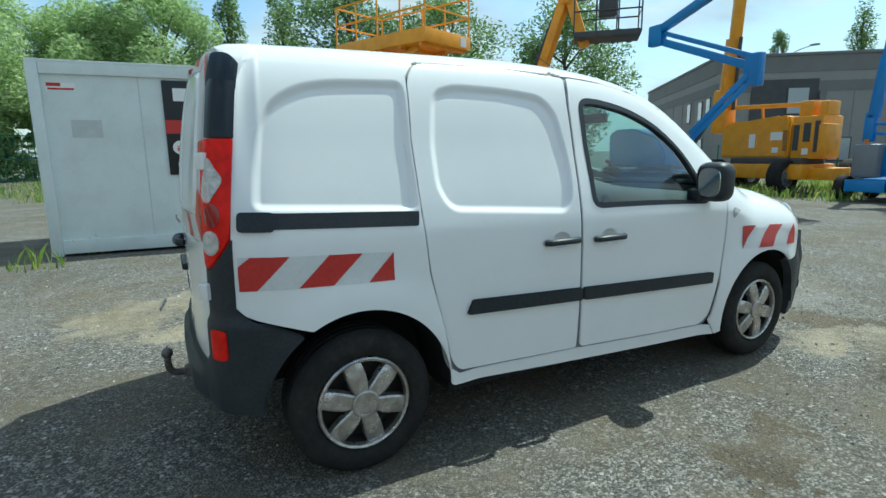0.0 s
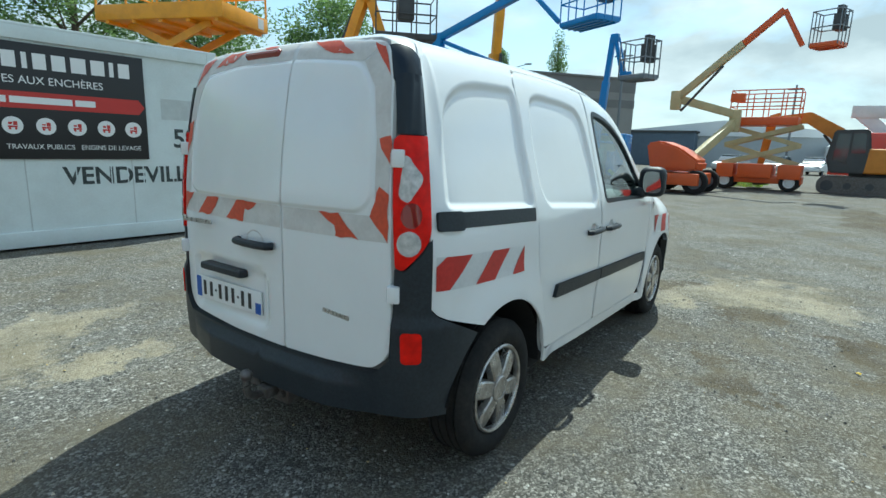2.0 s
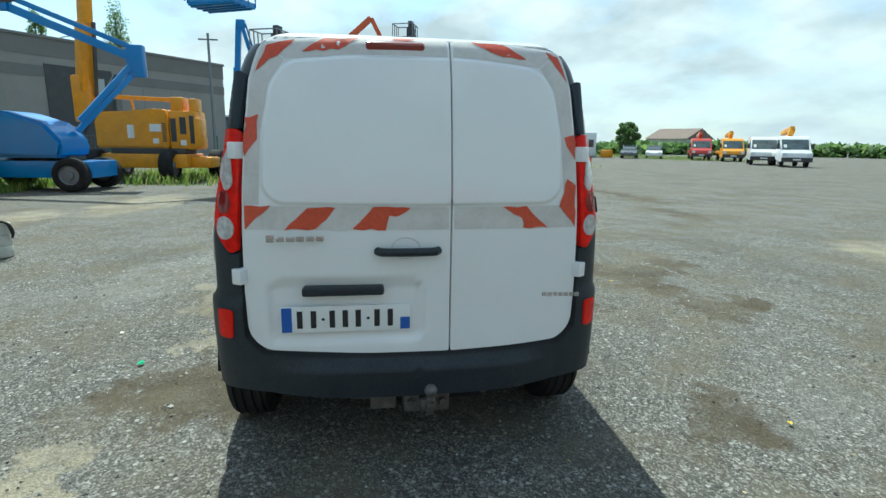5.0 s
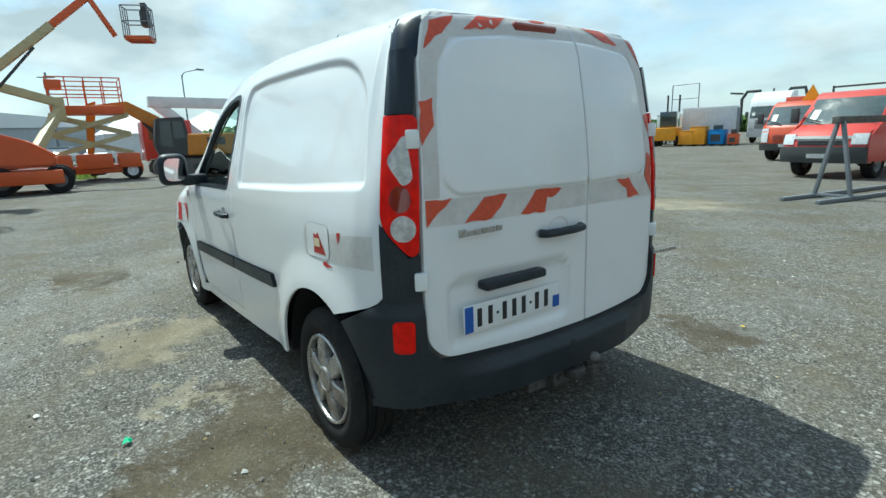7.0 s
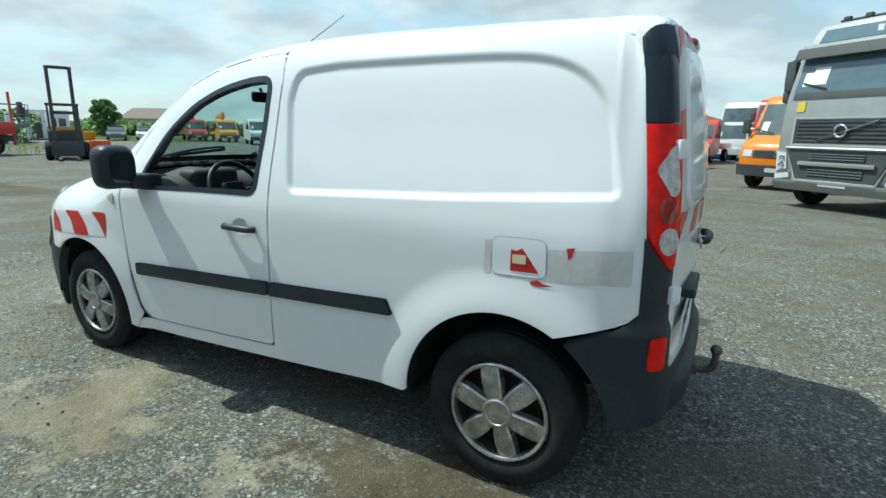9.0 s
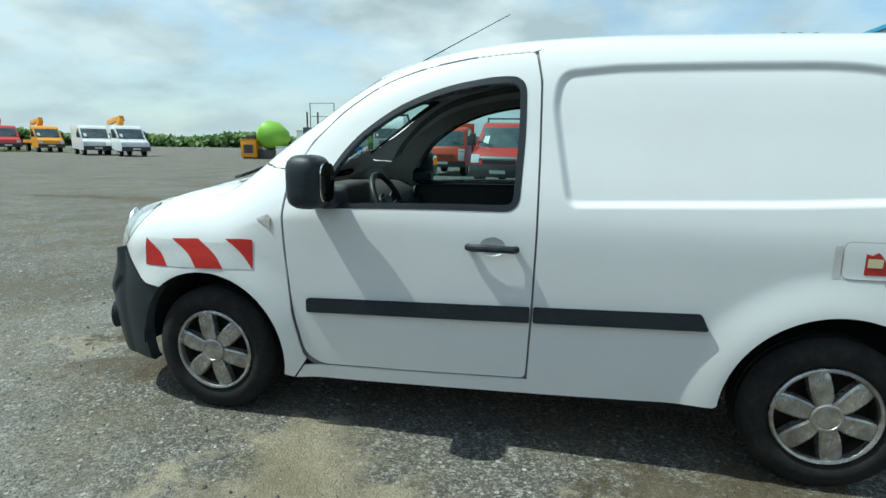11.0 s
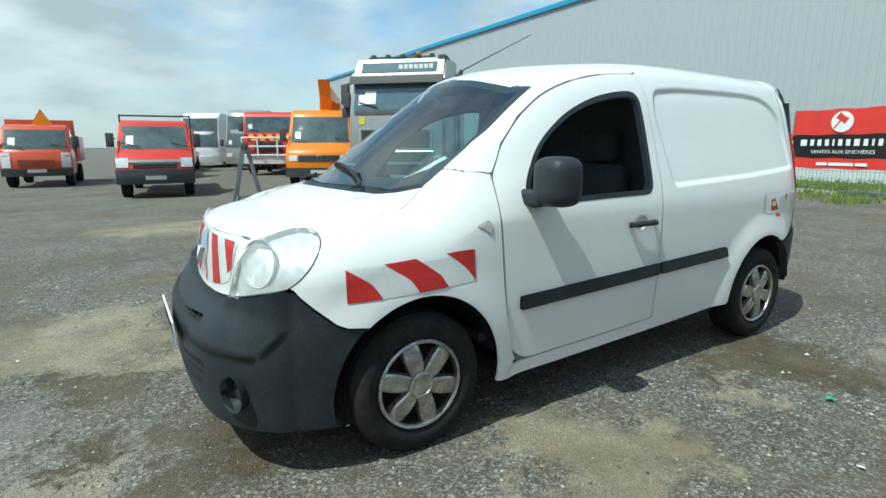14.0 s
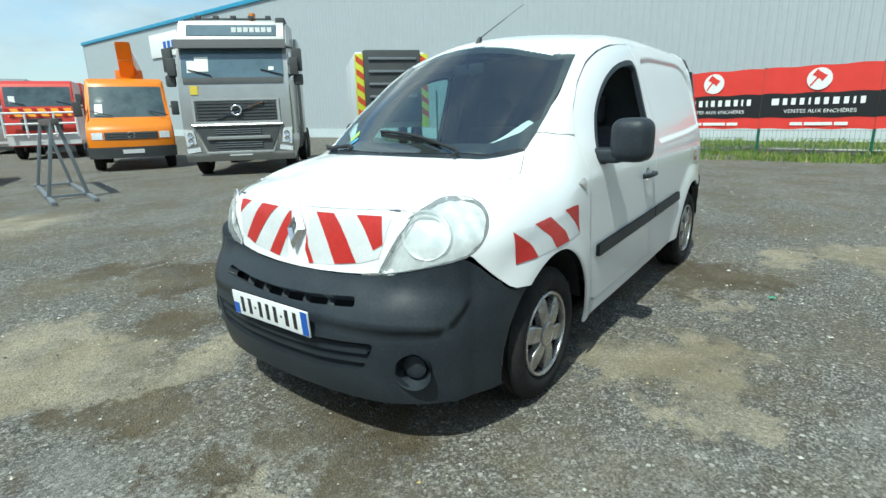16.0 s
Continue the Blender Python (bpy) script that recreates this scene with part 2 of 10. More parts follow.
def add_prism(bm, poly, y0, y1, axis="y", bevel=0.0):
    """A solid with a flat outline. axis y: poly is (x, z); axis x: (y, z); axis z: (x, y)."""
    def at(p, d):
        return (p[0], d, p[1]) if axis == "y" else (d, p[0], p[1]) if axis == "x" else (p[0], p[1], d)
    a = [bm.verts.new(at(p, y0)) for p in poly]
    b = [bm.verts.new(at(p, y1)) for p in poly]
    n = len(poly)
    fs = [bm.faces.new(a), bm.faces.new(b[::-1])]
    for i in range(n):
        fs.append(bm.faces.new((a[i], b[i], b[(i + 1) % n], a[(i + 1) % n])))
    if bevel:
        es = list({e for f in fs for e in f.edges})
        bmesh.ops.bevel(bm, geom=es, offset=bevel, segments=2, affect="EDGES")
    return a + b


def add_lathe(bm, prof, seg=40, m=None):
    """Turns a profile of (radius, along) about the x axis."""
    rings = []
    for r, x in prof:
        rings.append([bm.verts.new((x, r * math.cos(k * math.tau / seg), r * math.sin(k * math.tau / seg))) for k in range(seg)])
    for a, b in zip(rings, rings[1:]):
        for k in range(seg):
            bm.faces.new((a[k], a[(k + 1) % seg], b[(k + 1) % seg], b[k]))
    if m is not None:
        bmesh.ops.transform(bm, matrix=m, verts=[v for r in rings for v in r])


TURN = np.array([(-180, 0.0), (-160, -0.4), (-130, -0.95), (-112, -1.1), (-100, -0.6), (-80, -0.3), (-60, 0.0), (-45, 0.0), (-30, -0.8), (-20, -1.6), (0, -2.0), (40, -2.35), (60, -2.8), (100, -2.4), (115, -1.7), (180, 0.0)])


def yard(x, y):
    """Places in the yard, whose plan is drawn about the van, on the ground: x, y and the turn in degrees."""
    if x < -8:
        return x - 0.65, y - 0.03, 0.0
    dx, dy = x - 1.4, y
    r = math.hypot(dx, dy)
    a = math.degrees(math.atan2(dy, dx))
    k = min(1.0, max(0.0, r - 2.5))
    turn = float(np.interp(a, TURN[:, 0], TURN[:, 1])) * k
    r *= 1 + 0.04 * k
    return 1.4 + r * math.cos(radians(a + turn)), r * math.sin(radians(a + turn)), turn


def thing(name, label, category, at=(0, 0, 0), rz=0.0, group="", kind=""):
    ob = new(name)
    ob.empty_display_size = 0.1
    if at[0] or at[1]:
        x, y, turn = yard(at[0], at[1])
        at, rz = (x, y, at[2]), rz + turn
    ob.matrix_world = pose(*at, 0, 0, rz)
    return tagged(ob, label, category, group, kind)


def single(name, bm, material, label, category, at=None, rz=0.0, group="", kind="", smooth=35):
    ob = link(name, bm, material, None, "", smooth)
    if at is not None:
        x, y, turn = yard(at[0], at[1])
        ob.matrix_world = pose(x, y, at[2], 0, 0, rz + turn)
    return tagged(ob, label, category, group, kind)


def smoothstep(a, b, x):
    t = min(1.0, max(0.0, (x - a) / (b - a)))
    return t * t * (3 - 2 * t)


def spline(pts, n=12, closed=False):
    """Catmull-Rom through points."""
    pts = [np.array(p, float) for p in pts]
    out = []
    m_ = len(pts)
    for i in range(m_ if closed else m_ - 1):
        p0 = pts[i - 1] if closed or i > 0 else 2 * pts[0] - pts[1]
        p1, p2 = pts[i], pts[(i + 1) % m_]
        p3 = pts[(i + 2) % m_] if closed or i + 2 < m_ else 2 * pts[-1] - pts[-2]
        for k in range(n):
            t = k / n
            out.append(0.5 * (2 * p1 + (p2 - p0) * t + (2 * p0 - 5 * p1 + 4 * p2 - p3) * t * t + (3 * p1 - p0 - 3 * p2 + p3) * t ** 3))
    if not closed:
        out.append(pts[-1])
    return [tuple(map(float, p)) for p in out]


def rounded(poly, r, n=6):
    """A polygon with rounded corners; r one number or one for each corner."""
    out = []
    m_ = len(poly)
    for i, p in enumerate(poly):
        a, b, p = np.array(poly[i - 1]), np.array(poly[(i + 1) % m_]), np.array(p)
        rr = r[i] if isinstance(r, (list, tuple)) else r
        u, v = a - p, b - p
        lu, lv = np.linalg.norm(u), np.linalg.norm(v)
        d = min(rr, lu * 0.48, lv * 0.48)
        if d < 1e-5:
            out.append(tuple(p))
            continue
        s, e = p + u / lu * d, p + v / lv * d
        for k in range(n + 1):
            t = k / n
            out.append(tuple((1 - t) ** 2 * s + 2 * t * (1 - t) * p + t * t * e))
    return [(float(a), float(b)) for a, b in out]


def resample(poly, step):
    out = []
    for i, p in enumerate(poly):
        q = poly[(i + 1) % len(poly)]
        k = max(1, math.ceil(math.hypot(q[0] - p[0], q[1] - p[1]) / step))
        out += [(p[0] + (q[0] - p[0]) * j / k, p[1] + (q[1] - p[1]) * j / k) for j in range(k)]
    return out


def inside(poly, pts):
    """Which of the points (n x 2) lie in the polygon."""
    pts = np.asarray(pts, float)
    p = np.asarray(poly, float)
    q = np.roll(p, -1, 0)
    x, y = pts[:, 0:1], pts[:, 1:2]
    cr = ((p[:, 1] > y) != (q[:, 1] > y)) & (x < (q[:, 0] - p[:, 0]) * (y - p[:, 1]) / (q[:, 1] - p[:, 1] + 1e-15) + p[:, 0])
    return cr.sum(1) % 2 == 1


def edge_distance(poly, pts):
    pts = np.asarray(pts, float)
    p = np.asarray(poly, float)
    d = np.roll(p, -1, 0) - p
    w = pts[:, None] - p[None]
    t = np.clip((w * d).sum(-1) / ((d * d).sum(-1) + 1e-15), 0, 1)
    return np.sqrt(((w - t[..., None] * d) ** 2).sum(-1)).min(1)


def draw_in(poly, d):
    p = np.array(resample(poly, 0.02))
    nxt, prv = np.roll(p, -1, 0), np.roll(p, 1, 0)
    t = nxt - prv
    t /= np.linalg.norm(t, axis=1, keepdims=True) + 1e-9
    area = 0.5 * np.sum(p[:, 0] * nxt[:, 1] - nxt[:, 0] * p[:, 1])
    return p + np.stack([-t[:, 1], t[:, 0]], 1) * d * (1 if area > 0 else -1)


def patch_flat(outline, holes=(), step=0.03, field=None):
    """Triangulates a flat outline with holes: points and triangles."""
    rings = [resample(o, step) for o in (outline, *holes)]
    pts, edges = [], []
    for r in rings:
        k = len(pts)
        pts += r
        edges += [(k + i, k + (i + 1) % len(r)) for i in range(len(r))]
    o = np.array(rings[0])
    lo, hi = o.min(0), o.max(0)
    gx = np.arange(math.floor(lo[0] / step), hi[0] / step + 1) * step
    gy = np.arange(math.floor(lo[1] / step), hi[1] / step + 1) * step
    grid = np.array([(a, b) for a in gx for b in gy])
    ok = inside(rings[0], grid)
    for r in rings[1:]:
        ok &= ~inside(r, grid)
    grid = grid[ok]
    if len(grid):
        ok = np.ones(len(grid), bool)
        for r in rings:
            ok &= edge_distance(r, grid) > step * 0.45
        if field is not None:
            ok &= edge_distance(field, grid) > 0.03
        pts += [tuple(p) for p in grid[ok]]
    if field is not None:
        # rows of points that run along the pressed edge
        for d in (-0.022, -0.012, -0.006, 0.0, 0.006, 0.012, 0.022):
            row = draw_in(field, d)
            ok = inside(rings[0], row)
            for r in rings:
                ok &= edge_distance(r, row) > 0.008
            pts += [tuple(p) for p in row[ok]]
    v, _, f, *_ = delaunay_2d_cdt([Vector(p) for p in pts], edges, [], 0, 1e-6)
    v = [(p[0], p[1]) for p in v]
    cen = np.array([[sum(v[i][0] for i in t) / 3, sum(v[i][1] for i in t) / 3] for t in f])
    ok = inside(rings[0], cen)
    for r in rings[1:]:
        ok &= ~inside(r, cen)
    return v, [t for t, keep in zip(f, ok) if keep]


def surface(name, outline, fn, material, parent, holes=(), step=0.03, lift=0.0, thick=0.012, label="", flip=False, relief=None, field=None):
    """A skin on the curved surface fn(points) -> places, with folded edges of the given thickness and true surface normals."""
    v, f = patch_flat(outline, holes, step, field)
    uv = np.array(v)
    e = 0.004

    def place(p):
        q = fn(p)
        du, dv = fn(p + [e, 0]) - fn(p - [e, 0]), fn(p + [0, e]) - fn(p - [0, e])
        n = np.cross(du, dv)
        n /= np.linalg.norm(n, axis=1, keepdims=True) + 1e-12
        return q, (-n if flip else n)

    q, n = place(uv)
    if relief is not None:
        d = relief(uv)
        q = q + n * d[:, None]
        g = np.stack([relief(uv + [e, 0]) - relief(uv - [e, 0]), relief(uv + [0, e]) - relief(uv - [0, e])], 1) / (2 * e)
        tu = fn(uv + [e, 0]) - fn(uv - [e, 0])
        tv = fn(uv + [0, e]) - fn(uv - [0, e])
        tu = tu / (np.linalg.norm(tu, axis=1, keepdims=True) + 1e-12)
        tv = tv / (np.linalg.norm(tv, axis=1, keepdims=True) + 1e-12)
        n = n - tu * g[:, 0:1] - tv * g[:, 1:2]
        n /= np.linalg.norm(n, axis=1, keepdims=True)
    q = q + n * lift
    verts = [tuple(p) for p in q]
    norms = [tuple(p) for p in n]
    faces = [tuple(t[::-1]) if flip else tuple(t) for t in f]
    if thick:
        cnt = {}
        for t in faces:
            for i in range(3):
                cnt[(t[i], t[(i + 1) % 3])] = 1
        rim = [(a, b) for a, b in cnt if (b, a) not in cnt]
        low, top = {}, {}
        for a, b in rim:
            for k in (a, b):
                if k not in low:
                    top[k] = len(verts)
                    verts.append(tuple(q[k]))
                    norms.append(tuple(n[k]))
                    low[k] = len(verts)
                    verts.append(tuple(q[k] - n[k] * thick))
                    norms.append(tuple(n[k]))
        for a, b in rim:
            faces += [(top[b], top[a], low[a]), (top[b], low[a], low[b])]
    me = bpy.data.meshes.new(name)
    me.from_pydata(verts, [], faces)
    me.materials.append(material)
    me.polygons.foreach_set("use_smooth", [i < len(f) for i in range(len(faces))])
    me.normals_split_custom_set_from_vertices(norms)
    ob = new(name, me)
    ob.parent = parent
    if label:
        ob["label"] = label
    return ob

# ---- the van: its skin as one smooth form ----
PLAN = np.array(spline([(-0.605, 0), (-0.603, 0.15), (-0.597, 0.32), (-0.578, 0.55), (-0.552, 0.70), (-0.522, 0.765), (-0.47, 0.812), (-0.39, 0.842),
                        (-0.25, 0.862), (0.2, 0.876), (0.8, 0.884), (1.4, 0.886), (2.0, 0.884), (2.5, 0.886), (2.85, 0.886), (3.02, 0.872), (3.14, 0.846),
                        (3.25, 0.798), (3.345, 0.735), (3.42, 0.655), (3.487, 0.535), (3.525, 0.36), (3.542, 0.16), (3.545, 0)], 14))
_d = np.diff(PLAN, axis=0)
_s = np.r_[0, np.cumsum(np.linalg.norm(_d, axis=1))]
_mid = int(np.argmin(np.abs(PLAN[:, 0] - 1.0)))
PLAN_G = _s - _s[_mid] + PLAN[_mid, 0]
_t = np.gradient(PLAN, axis=0)
_t[0], _t[-1] = (0, 1), (0, -1)
_t /= np.linalg.norm(_t, axis=1, keepdims=True)
PLAN_N = np.stack([-_t[:, 1], _t[:, 0]], 1)
G_REAR, G_FRONT = float(PLAN_G[0]), float(PLAN_G[-1])

# girth v: height and inset of side, rear and front sections
SECTION = np.array([
    (0.15, 0.15, 0.040, 0.15, 0.040, 0.150, 0.075), (0.25, 0.25, 0.026, 0.25, 0.022, 0.250, 0.035), (0.35, 0.35, 0.016, 0.35, 0.008, 0.350, 0.015),
    (0.50, 0.50, 0.006, 0.50, 0.000, 0.500, 0.004), (0.60, 0.60, 0.002, 0.60, 0.000, 0.600, 0.045), (0.70, 0.70, 0.000, 0.70, 0.000, 0.695, 0.122),
    (0.85, 0.85, 0.000, 0.85, 0.000, 0.800, 0.143), (1.00, 1.00, 0.004, 1.00, 0.000, 0.890, 0.158), (1.10, 1.10, 0.020, 1.10, 0.003, 0.932, 0.169), (1.20, 1.20, 0.044, 1.20, 0.008, 0.962, 0.184),
    (1.38, 1.38, 0.095, 1.38, 0.028, 0.990, 0.226), (1.50, 1.50, 0.128, 1.50, 0.046, 1.003, 0.260), (1.60, 1.605, 0.161, 1.61, 0.066, 1.012, 0.290),
    (1.68, 1.687, 0.198, 1.695, 0.087, 1.019, 0.316), (1.74, 1.743, 0.240, 1.752, 0.110, 1.024, 0.336), (1.80, 1.784, 0.306, 1.791, 0.175, 1.029, 0.357),
    (1.87, 1.806, 0.380, 1.804, 0.380, 1.034, 0.380)])
V_TOP = 1.87
ZTOP = np.array([(-0.5, 1.803), (-0.2, 1.805), (0.2, 1.81), (0.7, 1.814), (1.0, 1.81), (1.3, 1.793), (1.55, 1.76), (1.75, 1.713), (1.9, 1.655), (2.05, 1.57), (2.2, 1.465),
                 (2.4, 1.325), (2.55, 1.205), (2.65, 1.14), (2.75, 1.115), (2.9, 1.092), (3.0, 1.075), (3.1, 1.055), (3.2, 1.035), (3.35, 1.02), (3.55, 1.01)])
ZMID = np.array([(-0.5, 1.80), (-0.22, 1.806), (0.1, 1.818), (0.6, 1.836), (1.1, 1.836), (1.5, 1.812), (1.8, 1.772), (1.97, 1.73), (2.06, 1.68), (2.25, 1.545), (2.5, 1.35), (2.7, 1.195),
                 (2.80, 1.145), (2.88, 1.128), (3.0, 1.097), (3.1, 1.063), (3.165, 1.034), (3.3, 1.0)])


def smooth_table(tab):
    p = np.array(spline([tuple(r) for r in tab], 8))
    return p


ZTOP_S, ZMID_S, SECTION_S = smooth_table(ZTOP), smooth_table(ZMID), smooth_table(SECTION)


def section(v, px, wr, wf):
    """Height and inset of the skin; over the front wheels the shoulder rounds over into the bonnet."""
    ws = 1 - wf - wr
    col = [np.interp(v, SECTION_S[:, 0], SECTION_S[:, k]) for k in range(1, 7)]
    zt = np.interp(px, ZTOP_S[:, 0], ZTOP_S[:, 1])
    zs = np.where(col[0] > 1.0, 1.0 + (col[0] - 1.0) * (zt - 1.0) / 0.806, col[0])
    th = np.clip((v - 0.80) / (V_TOP - 0.80), 0, 1) * math.pi / 2
    zb = np.where(v > 0.80, 0.80 + (zt - 0.80) * np.sin(th), col[0])
    ib = np.where(v > 0.80, 0.38 * (1 - np.cos(th)), col[1])
    w = np.clip((px - 2.20) / 0.42, 0, 1)
    w = w * w * (3 - 2 * w)
    zs, si = zs + (zb - zs) * w, col[1] + (ib - col[1]) * w
    return ws * zs + wr * col[2] + wf * col[4], ws * si + wr * col[3] + wf * col[5]


def skin(gv, side=1.0):
    """Places on the van's skin from girth along (g) and girth up (v)."""
    gv = np.asarray(gv, float)
    g, v = gv[:, 0], np.minimum(gv[:, 1], V_TOP)
    over = np.where(g > G_FRONT, g - G_FRONT, np.where(g < G_REAR, g - G_REAR, 0))
    flipped = np.where(over != 0, -1.0, 1.0)
    gg = np.where(g > G_FRONT, 2 * G_FRONT - g, np.where(g < G_REAR, 2 * G_REAR - g, g))
    px, py = np.interp(gg, PLAN_G, PLAN[:, 0]), np.interp(gg, PLAN_G, PLAN[:, 1])
    nx, ny = np.interp(gg, PLAN_G, PLAN_N[:, 0]), np.interp(gg, PLAN_G, PLAN_N[:, 1])
    wf, wr = np.where(nx > 0, nx * nx, 0), np.where(nx < 0, nx * nx, 0)
    z, i = section(v, px, wr, wf)
    return np.stack([px - nx * i, side * flipped * (py - ny * i), z], 1)


_ring = skin(np.stack([PLAN_G, np.full(len(PLAN_G), V_TOP)], 1))
_order = np.argsort(_ring[:, 0])
RING = _ring[_order]


def crown_raw(xy):
    """Places on the roof, windscreen and bonnet from above."""
    xy = np.asarray(xy, float)
    x, y = xy[:, 0], xy[:, 1]
    ay = np.abs(y)
    out = np.zeros(len(x))
    d = np.hypot(PLAN[None, :, 0] - x[:, None], PLAN[None, :, 1] - ay[:, None])
    k = d.argmin(1)
    dist = d[np.arange(len(x)), k]
    # finer nearest point along the outline
    g = PLAN_G[k]
    for _ in range(2):
        px, py = np.interp(g, PLAN_G, PLAN[:, 0]), np.interp(g, PLAN_G, PLAN[:, 1])
        nx, ny = np.interp(g, PLAN_G, PLAN_N[:, 0]), np.interp(g, PLAN_G, PLAN_N[:, 1])
        g = np.clip(g + (x - px) * ny - (ay - py) * nx, G_REAR, G_FRONT)
    px, py = np.interp(g, PLAN_G, PLAN[:, 0]), np.interp(g, PLAN_G, PLAN[:, 1])
    nx, ny = np.interp(g, PLAN_G, PLAN_N[:, 0]), np.interp(g, PLAN_G, PLAN_N[:, 1])
    dist = (px - x) * nx + (py - ay) * ny
    wf, wr = np.where(nx > 0, nx * nx, 0), np.where(nx < 0, nx * nx, 0)
    lo, hi = np.full(len(x), 0.9), np.full(len(x), V_TOP)
    for _ in range(26):
        mid = (lo + hi) / 2
        i = section(mid, px, wr, wf)[1]
        lo, hi = np.where(i < dist, mid, lo), np.where(i < dist, hi, mid)
    zedge = skin(np.stack([g, lo], 1))[:, 2]
    yr = np.interp(x, RING[:, 0], RING[:, 1])
    zr = np.interp(x, RING[:, 0], RING[:, 2])
    zm = np.interp(x, ZMID_S[:, 0], ZMID_S[:, 1])
    q = np.clip(ay / np.maximum(yr, 1e-3), 0, 1) ** 2
    zcap = zm - (zm - zr) * q
    z = np.where((dist >= 0.38) & (x > RING[0, 0]) & (x < RING[-1, 0]), zcap, zedge)
    return np.stack([x, y, z], 1)


CORNER_G = np.linspace(G_REAR, 0.0, 70)
CORNER_V = np.linspace(1.2, V_TOP, 90)
CORNER_FRAME = [np.interp(CORNER_G, PLAN_G, c) for c in (PLAN[:, 0], PLAN[:, 1], PLAN_N[:, 0], PLAN_N[:, 1])]


def corner_height(p):
    """Height of the rounded rear corner: the lowest of all the skins that lean over a place."""
    best = np.full(len(p), 9.0)
    for px, py, nx, ny in zip(*CORNER_FRAME):
        z, i = section(CORNER_V, px, nx * nx if nx < 0 else 0.0, 0.0)
        d = (px - p[:, 0]) * nx + (py - np.abs(p[:, 1])) * ny
        best = np.minimum(best, np.interp(d, i, z))
    return best


def crown(xy):
    """The crown with its rear corners rounded over."""
    xy = np.asarray(xy, float)
    out = crown_raw(xy)
    near = (xy[:, 0] < -0.16) & (np.abs(xy[:, 1]) > 0.40)
    if near.any():
        p = xy[near]
        acc, tot = out[near, 2] * 2.0, 2.0
        for r, w in ((0.018, 1.0), (0.036, 0.6)):
            for k in range(8):
                a = k * math.tau / 8
                acc = acc + w * crown_raw(p + [r * math.cos(a), r * math.sin(a)])[:, 2]
                tot += w
        z = 0.6 * corner_height(p) + 0.4 * acc / tot
        t = np.clip((-0.16 - p[:, 0]) / 0.06, 0, 1) * np.clip((np.abs(p[:, 1]) - 0.40) / 0.06, 0, 1)
        out[near, 2] = out[near, 2] * (1 - t) + z * t
    return out


def g_at(x):
    """Girth of a place on the side."""
    m_ = slice(len(PLAN) // 8, -len(PLAN) // 8)
    return float(np.interp(x, PLAN[m_, 0], PLAN_G[m_]))


def g_rear(y):
    k = int(np.argmin(np.abs(PLAN[:, 0] + 0.30)))
    return float(np.interp(y, PLAN[:k, 1], PLAN_G[:k]))


def g_front(y):
    k = int(np.argmin(np.abs(PLAN[:, 0] - 2.9)))
    return float(np.interp(y, PLAN[k:, 1][::-1], PLAN_G[k:][::-1]))


def v_at(g, z):
    """Girth up at which the skin reaches a height."""
    vs = np.linspace(0.15, V_TOP, 500)
    zz = skin(np.stack([np.full(500, g), vs], 1))[:, 2]
    return float(np.interp(z, zz, vs))


def S(*pts):
    """Side outline from (x, z) to girths."""
    return [(g_at(x), v_at(g_at(x), z)) for x, z in pts]


van = thing("van", "white panel van with red and white warning stripes, parked on gravel", "van")
SEAM = 0.0018
ARCH_R, ARCH_F = (0.0, 0.315, 0.405), (2.695, 0.315, 0.395)


def arch_points(a, z0, z1, n=26):
    """Arc of a wheel arch from the rear foot at height z0 over the top to the front foot at z1."""
    cx, cz, r = a
    t0, t1 = math.pi - math.asin((z0 - cz) / r), math.asin((z1 - cz) / r)
    return [(cx + r * math.cos(t0 + (t1 - t0) * k / n), cz + r * 1.03 * math.sin(t0 + (t1 - t0) * k / n)) for k in range(n + 1)]


def flare(uv):
    """Soft swelling round the wheel arches."""
    out = np.zeros(len(uv))
    for cx, cz, r in (ARCH_R, ARCH_F):
        d = np.hypot(uv[:, 0] - cx, uv[:, 1] - cz) - r
        t = np.clip(1 - d / 0.19, 0, 1)
        out += 0.024 * t * t * (3 - 2 * t)
    return out


def pressed(poly, depth=0.016, width=0.035):
    """Pressed-in panel field."""
    def f(uv):
        d = edge_distance(poly, uv) * np.where(inside(poly, uv), 1, -1)
        t = np.clip((d + width * 0.5) / width, 0, 1)
        return -depth * t * t * (3 - 2 * t)
    return f


def swage(uv):
    """The crease below the panel fields."""
    t = np.clip((uv[:, 1] - 0.98) / 0.10, 0, 1)
    u = np.clip((uv[:, 1] - 1.08) / 0.30, 0, 1)
    return 0.006 * np.sin(t * math.pi * 0.5) * (1 - u)


def body_relief(poly):
    p = pressed(poly)
    return lambda uv: p(uv) + flare(uv)


def shut(poly, d=SEAM):
    """Draws an outline in by the width of half a seam."""
    p = np.array(poly)
    nxt, prv = np.roll(p, -1, 0), np.roll(p, 1, 0)
    t = nxt - prv
    t /= np.linalg.norm(t, axis=1, keepdims=True) + 1e-9
    n = np.stack([-t[:, 1], t[:, 0]], 1)
    area = 0.5 * np.sum(p[:, 0] * nxt[:, 1] - nxt[:, 0] * p[:, 1])
    return [tuple(r) for r in p + n * d * (1 if area > 0 else -1)]


